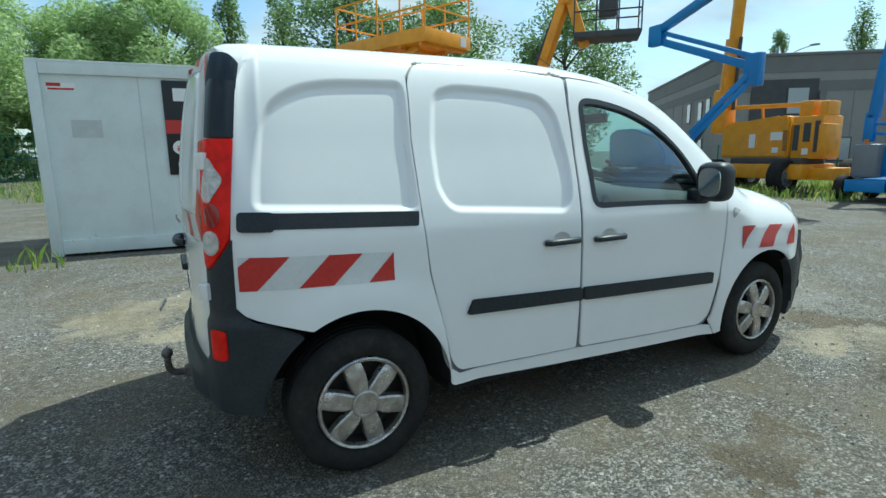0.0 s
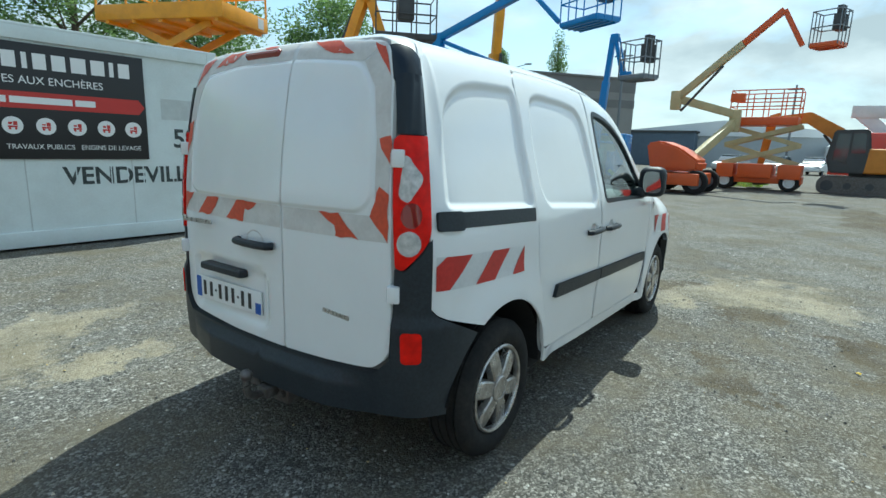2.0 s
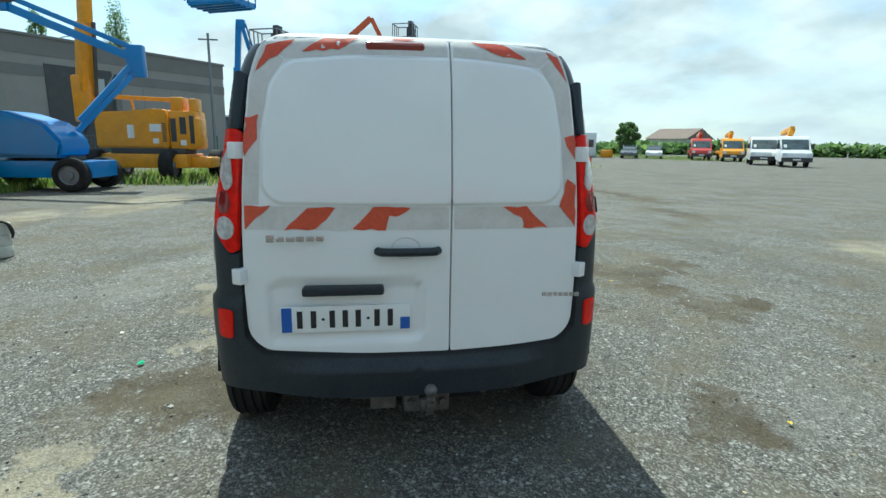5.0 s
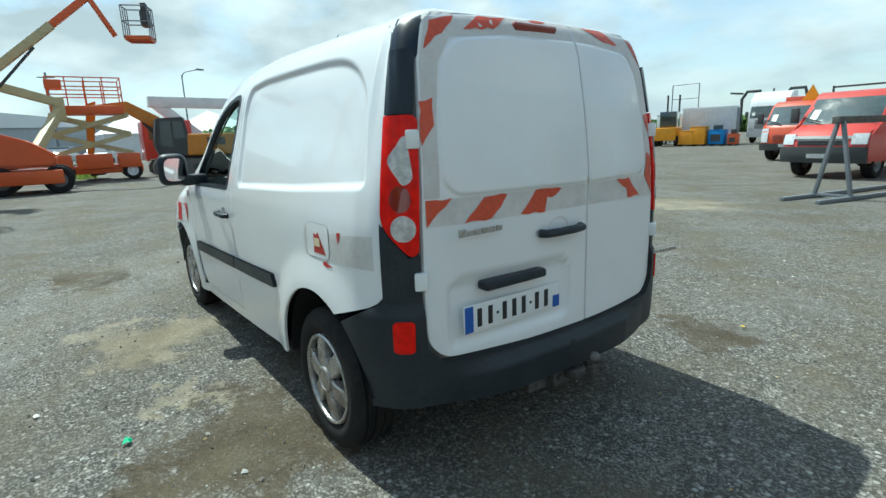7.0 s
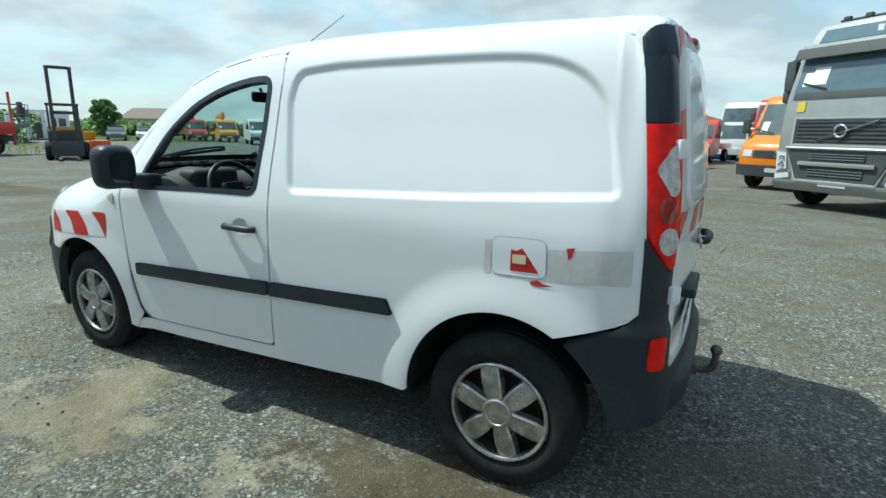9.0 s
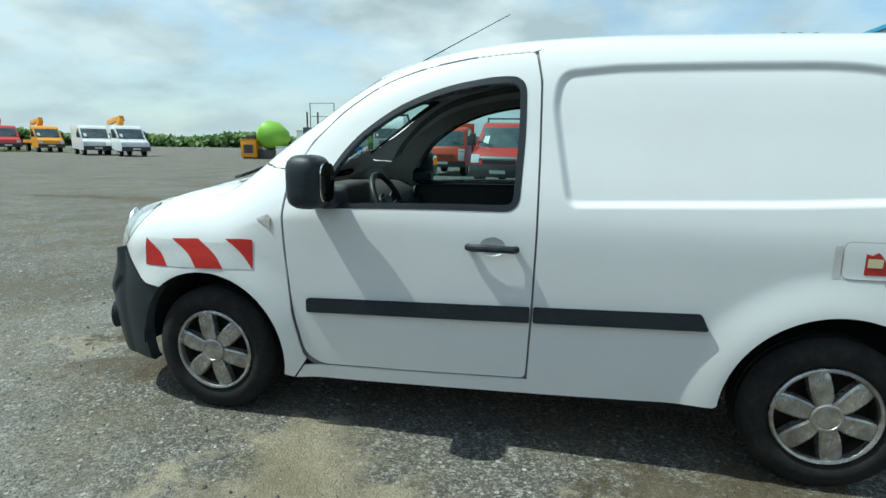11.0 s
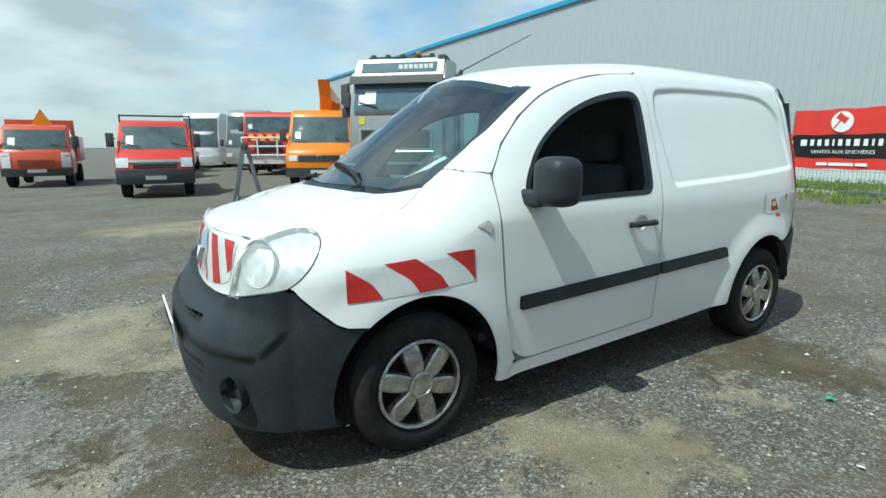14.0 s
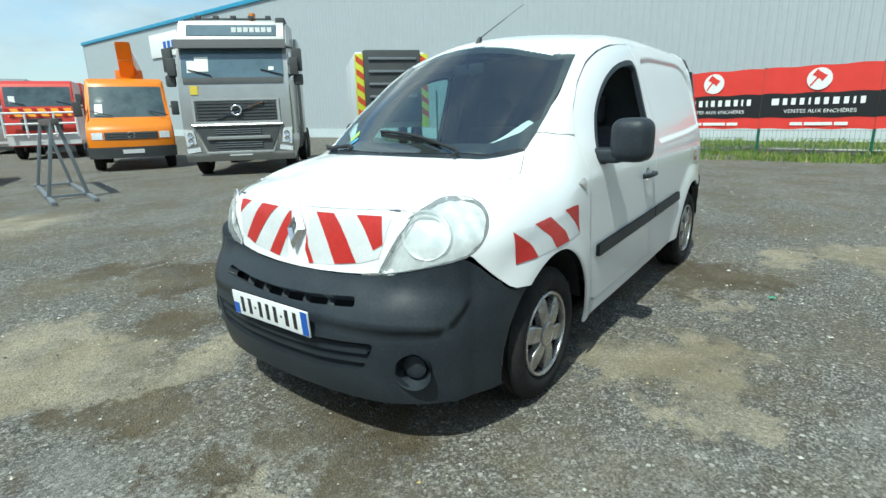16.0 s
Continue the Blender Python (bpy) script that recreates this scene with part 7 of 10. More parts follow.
def far_wheel(parent, c, r, w, rim_mat=M_RAILGREY, along="x"):
    bm = bmesh.new()
    rot = Matrix.Identity(4) if along == "x" else Matrix.Rotation(radians(90), 4, "Z")
    m = Matrix.Translation(c) @ rot
    add_lathe(bm, [(r * 0.58, -w * 0.42), (r * 0.7, -w * 0.5), (r * 0.93, -w * 0.46), (r, -w * 0.34), (r, w * 0.34), (r * 0.93, w * 0.46), (r * 0.7, w * 0.5), (r * 0.58, w * 0.42)], 28, m)
    wh = part("wheel", bm, M_RUBBER, parent, "black tyre")
    bm = bmesh.new()
    add_lathe(bm, [(r * 0.58, -w * 0.40), (r * 0.5, -w * 0.28), (r * 0.28, -w * 0.30), (r * 0.24, -w * 0.44), (0.001, -w * 0.45)], 20, m)
    add_lathe(bm, [(r * 0.58, w * 0.40), (r * 0.5, w * 0.28), (r * 0.28, w * 0.30), (r * 0.24, w * 0.44), (0.001, w * 0.45)], 20, m)
    part("rim", bm, rim_mat, wh)
    return wh


def beam(name, parent, base, a, b_, w, h, material, label="", bevel=0.015):
    bm = bmesh.new()
    add_beam(bm, Vector(a) - base, Vector(b_) - base, w, h, bevel)
    return part(name, bm, material, parent, label)


def block(name, parent, lo, hi, material, label="", bevel=0.02, m=None, seg=2):
    bm = bmesh.new()
    add_box(bm, lo, hi, m, bevel, seg)
    return part(name, bm, material, parent, label, smooth=50)


def basket(parent, c, sx, sy, rz, material, floor_mat, h=1.1):
    """Work platform: deck, ribs, guard rails, posts and control box."""
    m = Matrix.Translation(c) @ Matrix.Rotation(radians(rz), 4, "Z")
    bm = bmesh.new()
    add_box(bm, (-sx / 2, -sy / 2, -0.05), (sx / 2, sy / 2, 0.10), m, 0.02)
    bk = part("basket", bm, floor_mat, parent, "work basket")
    for k in range(4):
        bm = bmesh.new()
        add_box(bm, (-sx / 2 + sx * (k + 0.3) / 4, -sy / 2 + 0.03, -0.08), (-sx / 2 + sx * (k + 0.6) / 4, sy / 2 - 0.03, -0.05), m)
        part("rib", bm, floor_mat, bk)
    for z in (0.58, h):
        bm = bmesh.new()
        add_tube(bm, [m @ Vector(p) for p in ((-sx / 2, -sy / 2, z), (sx / 2, -sy / 2, z), (sx / 2, sy / 2, z), (-sx / 2, sy / 2, z))], 0.022, 6, True)
        part("guard_rail", bm, material, bk)
    for x, y in ((-1, -1), (1, -1), (1, 1), (-1, 1), (0.33, -1), (-0.33, -1), (0.33, 1), (-0.33, 1)):
        bm = bmesh.new()
        add_tube(bm, [m @ Vector((x * sx / 2, y * sy / 2, 0)), m @ Vector((x * sx / 2, y * sy / 2, h))], 0.02, 6)
        part("post", bm, material, bk)
    bm = bmesh.new()
    add_box(bm, (-0.22, -sy / 2 + 0.04, 0.45), (0.22, -sy / 2 + 0.30, 0.98), m, 0.03)
    box = part("control_box", bm, M_GREYDK, bk)
    bm = bmesh.new()
    add_box(bm, (-0.15, -sy / 2 + 0.08, 0.98), (0.15, -sy / 2 + 0.26, 1.25), m, 0.03)
    part("control_panel", bm, M_GREYDK, box)
    return bk


def blue_boom_lift():
    base = Vector((12.15, 8.8, 0))
    t = thing("boom_lift", "blue articulated boom lift with raised arms, on dark wheels", "boom lift", base)
    for x, y in ((11.35, 9.95), (11.45, 7.75), (12.95, 9.95), (13.0, 7.7)):
        far_wheel(t, Vector((x, y, 0.43)) - base, 0.43, 0.34, M_RAILGREY, "x")
    block("chassis", t, Vector((11.55, 7.3, 0.35)) - base, Vector((12.85, 10.3, 0.78)) - base, M_MBLUE)
    bm = bmesh.new()
    add_prism(bm, [(8.0 - base.y, 0.86), (10.2 - base.y, 0.86), (10.25 - base.y, 1.85), (10.05 - base.y, 2.02), (9.2 - base.y, 2.03), (8.3 - base.y, 1.75), (7.9 - base.y, 1.25)], 11.45 - base.x, 12.85 - base.x, "x", 0.08)
    hood = part("engine_hood", bm, M_MBLUE, t, "rounded blue hood", smooth=60)
    block("turntable", t, Vector((11.9, 8.0, 0.76)) - base, Vector((12.7, 9.4, 0.9)) - base, M_GREYDK)
    J, Tp = Vector((13.4, 6.75, 3.5)), Vector((13.1, 9.95, 5.05))
    for d in (0.0, 0.28):
        beam("riser_arm", t, base, (12.5, 8.05 - d * 0.3, 1.55 + d), J + Vector((0, 0.05, -0.25 + d)), 0.16, 0.15, M_MBLUE)
        beam("boom_arm", t, base, J + Vector((0, 0, 0.1 + d)), Tp + Vector((0, 0, -0.18 + d)), 0.16, 0.14 + 0.08 * (d == 0), M_MBLUE)
    beam("ram", t, base, (12.6, 7.9, 1.5), J + Vector((0, 0.6, -0.35)), 0.09, 0.09, M_GREYDK)
    block("knuckle", t, J - base - Vector((0.14, 0.24, 0.42)), J - base + Vector((0.14, 0.22, 0.48)), M_MBLUE, "", 0.06)
    block("knuckle", t, Tp - base - Vector((0.14, 0.25, 0.35)), Tp - base + Vector((0.14, 0.30, 0.30)), M_MBLUE, "", 0.06)
    E_ = Vector((12.5, 6.0, 6.1))
    beam("main_boom", t, base, Tp + Vector((0, 0, 0.1)), E_, 0.2, 0.24, M_MBLUE)
    beam("jib", t, base, E_, (12.5, 4.95, 5.05), 0.13, 0.14, M_MBLUE)
    basket(t, Vector((12.55, 4.05, 4.92)) - base, 0.85, 1.5, -25, M_MBLUE, M_MBLUE)


def yellow_boom_lift():
    base = Vector((15.6, 7.2, 0))
    t = thing("boom_lift", "large yellow boom lift with a steep raised mast", "boom lift", base)
    for x, y in ((14.95, 6.75), (16.6, 5.75), (14.95, 9.0), (16.6, 9.0)):
        far_wheel(t, Vector((x, y, 0.52)) - base, 0.52, 0.42, M_RAILGREY, "y")
    block("chassis", t, Vector((14.9, 6.2, 0.45)) - base, Vector((16.6, 9.2, 0.90)) - base, M_YELLOW, "", 0.05)
    block("axle", t, Vector((15.3, 5.55, 0.45)) - base, Vector((16.4, 6.3, 0.80)) - base, M_YELLOW, "yellow axle beam", 0.04)
    block("turntable", t, Vector((15.1, 6.3, 0.90)) - base, Vector((16.2, 8.6, 1.08)) - base, M_GREYDK)
    bm = bmesh.new()
    add_prism(bm, [(6.85 - base.y, 1.08), (9.1 - base.y, 1.08), (9.1 - base.y, 2.05), (8.9 - base.y, 2.22), (7.25 - base.y, 2.30), (7.15 - base.y, 2.36), (6.95 - base.y, 2.34), (6.85 - base.y, 2.25)], 15.25 - base.x, 16.45 - base.x, "x", 0.05)
    hood = part("engine_hood", bm, M_YELLOW, t, "yellow engine hood", smooth=50)
    for y0, z0, w, h in ((7.05, 1.62, 0.36, 0.24), (7.15, 1.24, 0.18, 0.16), (7.9, 1.4, 0.20, 0.42)):
        block("sticker", hood, Vector((15.235, y0, z0)) - base, Vector((15.248, y0 + w, z0 + h)) - base, M_PAPER, "", 0)
    for k in range(9):
        block("louvre", hood, Vector((15.232, 6.90, 1.30 + k * 0.07)) - base, Vector((15.25, 7.02, 1.335 + k * 0.07)) - base, M_GREYDK, "", 0)
    cw = block("counterweight", t, Vector((15.35, 5.98, 1.05)) - base, Vector((16.35, 6.84, 2.30)) - base, M_YELLOW, "yellow counterweight", 0.06)
    for y0, y1, z1 in ((6.02, 6.26, 2.72), (6.44, 6.84, 2.76)):
        block("arm_bracket", cw, Vector((15.6, y0, 2.2)) - base, Vector((16.2, y1, z1)) - base, M_YELLOW, "", 0.05)
    # dark slabs on the face give the shade of openings that aren't cut
    for y0, z0, w, h in ((6.62, 1.3, 0.17, 0.75), (6.30, 1.55, 0.2, 0.55), (6.05, 1.25, 0.14, 0.9)):
        block("recess", cw, Vector((15.338, y0, z0)) - base, Vector((15.352, y0 + w, z0 + h)) - base, M_GREYDK, "dark slab standing in for a shaded recess", 0)
    block("locker", cw, Vector((15.22, 5.82, 1.10)) - base, Vector((15.9, 6.02, 2.05)) - base, M_YELLOW, "", 0.04)
    block("sticker", cw, Vector((15.332, 6.32, 1.18)) - base, Vector((15.346, 6.50, 1.36)) - base, M_PAPER, "", 0)
    beam("riser_arm", t, base, (15.85, 6.5, 2.66), (16.0, 9.8, 2.78), 0.16, 0.13, M_YELLOW)
    beam("riser_arm", t, base, (16.2, 6.5, 2.05), (16.1, 9.8, 2.2), 0.16, 0.13, M_YELLOW)
    beam("riser_link", t, base, (15.85, 8.1, 2.25), (15.85, 8.15, 2.66), 0.07, 0.07, M_YELLOW)
    block("knuckle", t, Vector((15.75, 9.35, 1.9)) - base, Vector((16.25, 9.95, 3.4)) - base, M_YELLOW, "", 0.08)
    beam("main_boom", t, base, (16.0, 9.55, 2.9), (15.45, 8.9, 8.2), 0.32, 0.36, M_YELLOW)
    beam("boom_sleeve", t, base, (15.97, 9.60, 2.9), (15.72, 9.28, 5.0), 0.40, 0.46, M_YELLOW)
    beam("ram", t, base, (15.9, 9.25, 2.7), (15.6, 8.95, 5.0), 0.10, 0.10, M_GREYDK)


def yellow_basket_lift():
    base = Vector((8.7, 10.2, 0))
    t = thing("boom_lift", "yellow boom lift with a dark work basket, behind a red cabin", "boom lift", base + Vector((0.2, -0.70, 0)))
    for x, y in ((9.45, 9.85), (9.45, 11.6), (7.9, 9.85), (7.9, 11.6)):
        far_wheel(t, Vector((x, y, 0.40)) - base, 0.40, 0.32, M_RAILGREY, "x")
    block("chassis", t, Vector((8.1, 9.4, 0.3)) - base, Vector((9.3, 12.0, 0.85)) - base, M_GREYDK)
    block("turret", t, Vector((8.0, 9.6, 0.85)) - base, Vector((9.2, 11.6, 1.8)) - base, M_YELLOW, "", 0.08)
    bm = bmesh.new()
    pr = [(8.35, 1.55), (8.6, 1.45), (9.2, 1.85), (10.9, 2.7), (10.8, 2.95), (8.9, 2.45), (8.3, 2.35), (8.15, 2.1)]
    add_prism(bm, [(9.1 + (y - 8.15) * 0.75 - base.y, z) for y, z in pr], 8.15 - base.x, 8.75 - base.x, "x", 0.05)
    part("lower_boom", bm, M_YELLOW, t, "yellow boom end", smooth=60)
    beam("mast", t, base, (7.95, 10.75, 2.3), (8.35, 9.5, 5.45), 0.24, 0.26, M_YELLOW)
    beam("ram", t, base, (7.9, 10.75, 3.0), (8.25, 9.75, 5.1), 0.12, 0.12, M_GREYDK)
    beam("jib", t, base, (8.38, 9.45, 5.5), (8.7, 9.1, 4.1), 0.24, 0.26, M_YELLOW)
    block("knuckle", t, Vector((8.2, 9.3, 5.2)) - base, Vector((8.55, 9.6, 5.75)) - base, M_YELLOW, "", 0.05)
    basket(t, Vector((9.1, 8.75, 4.3)) - base, 1.65, 0.95, -40, M_GREYDK, M_GREYDK)


def yellow_scissor():
    base = Vector((4.95, 11.35, 0))
    t = thing("scissor_lift", "yellow scissor lift with a raised deck, behind a white container", "scissor lift", base, 25)
    for x, y in ((-0.75, -1.1), (0.75, -1.1), (-0.75, 1.1), (0.75, 1.1)):
        far_wheel(t, (x, y, 0.4), 0.40, 0.28)
    block("chassis", t, (-0.7, -1.6, 0.4), (0.7, 1.6, 1.05), M_YELLOW)
    for lev in range(3):
        z0, z1 = 1.05 + lev * 1.03, 1.05 + (lev + 1) * 1.03
        for x in (-0.55, 0.55):
            for s in (1, -1):
                bm = bmesh.new()
                add_beam(bm, (x + 0.06 * s, -1.2 * s, z0), (x + 0.06 * s, 1.2 * s, z1), 0.07, 0.17)
                part("scissor_arm", bm, M_YELLOW, t)
    block("deck", t, (-0.95, -1.75, 4.15), (0.95, 1.75, 4.5), M_YELLOW, "yellow deck", 0.02)
    for k in range(5):
        block("deck_rib", t, (-0.9, -1.6 + k * 0.75, 4.08), (0.9, -1.5 + k * 0.75, 4.15), M_YELLOW, "", 0)
    for z in (5.0, 5.5):
        bm = bmesh.new()
        add_tube(bm, [(-0.92, -1.72, z), (0.92, -1.72, z), (0.92, 1.72, z), (-0.92, 1.72, z)], 0.028, 6, True)
        part("guard_rail", bm, M_YELLOW, t, "rusty yellow rail")
    for k in range(5):
        for x in (-0.92, 0.92):
            bm = bmesh.new()
            add_tube(bm, [(x, -1.72 + k * 0.86, 4.5), (x, -1.72 + k * 0.86, 5.5)], 0.026, 6)
            part("post", bm, M_YELLOW, t)
    block("hazard_plate", t, (0.5, -1.757, 4.2), (0.75, -1.75, 4.45), M_TAPE, "", 0)


def blue_boom_small():
    base = Vector((14.9, 4.3, 0))
    t = thing("boom_lift", "dark blue folded boom lift with a small basket", "boom lift", base)
    for x, y in ((14.5, 3.7), (14.5, 4.9), (15.9, 3.7), (15.9, 4.9)):
        far_wheel(t, Vector((x, y, 0.33)) - base, 0.33, 0.24, M_RAILGREY, "y")
    block("chassis", t, Vector((14.2, 3.85, 0.25)) - base, Vector((16.3, 4.75, 0.55)) - base, M_MBLUE)
    block("power_box", t, Vector((14.45, 4.2, 0.6)) - base, Vector((15.0, 4.78, 1.45)) - base, M_RAILGREY, "grey control housing", 0.08)
    bm = bmesh.new()
    add_cyl(bm, Vector((14.7, 4.6, 1.45)) - base, Vector((14.7, 4.6, 1.57)) - base, 0.05)
    part("beacon", bm, M_TORANGE, t, "orange beacon")
    block("hood", t, Vector((14.7, 3.95, 0.62)) - base, Vector((15.7, 4.25, 1.40)) - base, M_MBLUE, "dark blue hood", 0.08)
    block("counterweight", t, Vector((14.8, 3.66, 0.95)) - base, Vector((15.5, 3.96, 1.98)) - base, M_MBLUE, "", 0.05)
    for z in (1.68, 1.92):
        beam("riser_arm", t, base, (15.1, 3.75, z), (15.0, 4.72, z + 0.04), 0.10, 0.08, M_MBLUE)
    block("knuckle", t, Vector((14.9, 4.58, 1.5)) - base, Vector((15.1, 4.82, 2.25)) - base, M_MBLUE, "", 0.04)
    beam("main_boom", t, base, (15.0, 4.68, 1.85), (15.0, 4.42, 5.0), 0.15, 0.17, M_MBLUE)
    beam("boom_sleeve", t, base, (15.0, 4.66, 2.1), (15.0, 4.53, 3.65), 0.20, 0.22, M_MBLUE)
    block("boom_head", t, Vector((14.9, 4.22, 4.85)) - base, Vector((15.1, 4.5, 5.12)) - base, M_MBLUE, "", 0.06)
    beam("jib", t, base, (14.98, 4.34, 5.0), (14.95, 4.02, 3.85), 0.10, 0.11, M_MBLUE)
    beam("jib_link", t, base, (15.02, 4.22, 5.0), (15.0, 3.92, 3.85), 0.05, 0.05, M_MBLUE)
    beam("basket_arm", t, base, (14.95, 4.08, 3.86), (14.9, 3.7, 3.84), 0.10, 0.14, M_MBLUE)
    basket(t, Vector((14.9, 3.48, 3.68)) - base, 0.7, 0.95, -20, M_RAILGREY, M_RAILGREY)


def orange_boom():
    base = Vector((18.6, 2.75, 0))
    t = thing("boom_lift", "orange boom lift with cream arms raised high", "boom lift", base)
    for x, y in ((17.6, 3.5), (17.6, 2.1), (19.6, 3.5), (19.6, 2.1)):
        far_wheel(t, Vector((x, y, 0.42)) - base, 0.42, 0.3, M_RAILGREY, "x")
    block("chassis", t, Vector((17.3, 1.95, 0.3)) - base, Vector((19.9, 3.65, 0.72)) - base, M_ORANGE, "", 0.05)
    bm = bmesh.new()
    add_prism(bm, [(y - base.y, z) for y, z in ((2.1, 0.8), (3.7, 0.8), (3.9, 1.75), (3.4, 1.85), (2.7, 1.6), (2.05, 1.15))], 17.6 - base.x, 19.1 - base.x, "x", 0.08)
    part("hood", bm, M_ORANGE, t, "orange rounded hood", smooth=60)
    P = [Vector(p) for p in ((19.6, 2.75, 1.15), (22.3, 1.85, 2.75), (20.84, 3.85, 3.62), (20.5, 1.6, 5.5), (20.35, 0.42, 6.5), (20.45, -0.25, 5.25))]
    beam("lower_arm", t, base, P[0], P[1], 0.22, 0.34, M_CREAM)
    block("knuckle", t, P[1] - base - Vector((0.18, 0.2, 0.4)), P[1] - base + Vector((0.18, 0.2, 0.5)), M_CREAM, "", 0.05)
    beam("upper_arm", t, base, P[1] + Vector((0, 0, 0.3)), P[2], 0.2, 0.3, M_CREAM)
    block("knuckle", t, P[2] - base - Vector((0.18, 0.18, 0.45)), P[2] - base + Vector((0.18, 0.2, 0.3)), M_CREAM, "", 0.05)
    beam("main_boom", t, base, P[2], P[3], 0.22, 0.26, M_CREAM)
    beam("main_boom", t, base, P[3], P[4], 0.19, 0.22, M_ORANGE)
    beam("ram", t, base, P[2] + Vector((0, -0.2, -0.5)), P[3] + Vector((0, 0.6, -0.75)), 0.08, 0.08, M_GREYDK)
    beam("jib", t, base, P[4], P[5], 0.14, 0.16, M_ORANGE)
    basket(t, Vector((20.1, -1.0, 5.12)) - base, 0.75, 0.85, -20, M_RAILGREY, M_ORANGE)


def orange_scissor():
    base = Vector((23.4, 0.95, 0))
    t = thing("scissor_lift", "orange scissor lift half raised, cream arms", "scissor lift", base)
    for x, y in ((22.75, -0.25), (22.75, 2.1), (24.05, -0.25), (24.05, 2.1)):
        far_wheel(t, Vector((x, y, 0.36)) - base, 0.36, 0.26, M_TWHITE, "x")
    block("chassis", t, (-0.7, -1.6, 0.3), (0.7, 1.6, 0.62), M_ORANGE, "", 0.04)
    for y0, y1 in ((-1.55, -0.75), (-0.55, 0.7), (0.85, 1.5)):
        block("side_box", t, (-0.85, y0, 0.5), (0.85, y1, 1.08), M_ORANGE, "", 0.04)
    for lev in range(2):
        z0, z1 = 1.08 + lev * 0.78, 1.08 + (lev + 1) * 0.78
        for x in (-0.5, 0.5):
            for s in (1, -1):
                bm = bmesh.new()
                add_beam(bm, (x + 0.06 * s, -1.35 * s, z0), (x + 0.06 * s, 1.35 * s, z1), 0.07, 0.18)
                part("scissor_arm", bm, M_CREAM, t)
    block("deck", t, (-0.8, -1.2, 2.66), (0.8, 1.25, 2.98), M_ORANGE, "", 0.03)
    for z in (3.4, 3.7, 4.05):
        bm = bmesh.new()
        add_tube(bm, [(-0.8, -1.2, z), (0.8, -1.2, z), (0.8, 1.25, z), (-0.8, 1.25, z)], 0.025, 6, True)
        part("guard_rail", bm, M_ORANGE, t)
    for k in range(5):
        for x in (-0.8, 0.8):
            bm = bmesh.new()
            add_tube(bm, [(x, -1.2 + k * 0.6125, 2.98), (x, -1.2 + k * 0.6125, 4.05)], 0.025, 6)
            part("post", bm, M_ORANGE, t)
    block("control_box", t, (-0.82, 0.75, 3.6), (-0.5, 1.3, 3.95), M_ORANGE, "", 0.04)


def excavator():
    base = Vector((24.6, -2.75, 0))
    t = thing("excavator", "orange-yellow tracked excavator with a dark glazed cab", "excavator", base)
    t.scale = (0.88, 0.88, 0.88)
    M_EX = mat("excavator_orange", (0.56, 0.22, 0.03), 0.5, stain=0.35, stain_scale=2)
    for x in (-1.05, 1.05):
        bm = bmesh.new()
        o = rounded([(-1.95, 0.0), (1.95, 0.0), (1.95, 0.78), (-1.95, 0.78)], 0.38, 8)
        add_prism(bm, o, x - 0.28, x + 0.28, "x")
        tr = part("track", bm, M_STEEL, t, "muddy steel track")
        for k in range(22):
            bm = bmesh.new()
            yy = -1.75 + k * 3.5 / 21
            add_box(bm, (x - 0.30, yy - 0.05, 0.76), (x + 0.30, yy + 0.05, 0.81))
            part("track_shoe", bm, M_STEEL, tr)
        for yy in (-1.55, -0.8, 0, 0.8, 1.55):
            bm = bmesh.new()
            add_cyl(bm, (x - 0.31, yy, 0.38), (x + 0.31, yy, 0.38), 0.24 if abs(yy) > 1 else 0.15, seg=16)
            part("roller", bm, M_GREYDK, tr)
    block("turntable", t, (-0.8, -0.8, 0.7), (0.8, 0.8, 0.95), M_GREYDK)
    block("house", t, (-1.25, -2.15, 0.95), (1.25, 0.35, 2.05), M_EX, "orange engine house", 0.1, None, 3)
    block("vent", t, (-1.262, -1.6, 1.45), (-1.25, -0.7, 1.85), M_GREYDK, "", 0)
    bm = bmesh.new()
    add_prism(bm, [(0.25, 0.95), (1.55, 0.95), (1.75, 1.6), (1.55, 2.85), (0.3, 2.9), (0.15, 2.0)], -1.25, -0.25, "x", 0.06)
    cab = part("cab", bm, M_GREYDK, t, "dark cab")
    for poly in ([(0.35, 1.85), (0.85, 1.85), (0.85, 2.7), (0.4, 2.7)], [(0.95, 1.35), (1.5, 1.55), (1.4, 2.7), (0.95, 2.7)]):
        bm = bmesh.new()
        add_prism(bm, poly, -1.262, -1.25, "x")
        part("window", bm, M_FARGLASS, cab)
    bm = bmesh.new()
    add_prism(bm, [(0.3, 1.3), (0.2, 1.2), (1.2, 2.95), (2.6, 3.75), (4.1, 3.55), (4.1, 3.25), (2.7, 3.25), (1.6, 2.5), (0.9, 1.3)], 0.05, 0.5, "x", 0.04)
    part("boom", bm, M_EX, t, "orange boom", smooth=60)
    bm = bmesh.new()
    add_prism(bm, [(3.9, 3.75), (4.35, 3.6), (4.6, 1.2), (4.35, 1.0)], 0.1, 0.45, "x", 0.04)
    part("dipper", bm, M_EX, t, smooth=60)
    bm = bmesh.new()
    add_prism(bm, [(4.2, 1.2), (4.7, 1.2), (4.95, 0.6), (4.6, 0.15), (4.0, 0.2), (3.8, 0.5), (4.3, 0.6)], -0.25, 0.8, "x", 0.03)
    part("bucket", bm, M_STEEL, t, "worn steel bucket")
    beam("ram", t, Vector((0, 0, 0)), (0.28, 0.9, 1.3), (0.28, 2.0, 2.7), 0.12, 0.12, M_GREYDK)


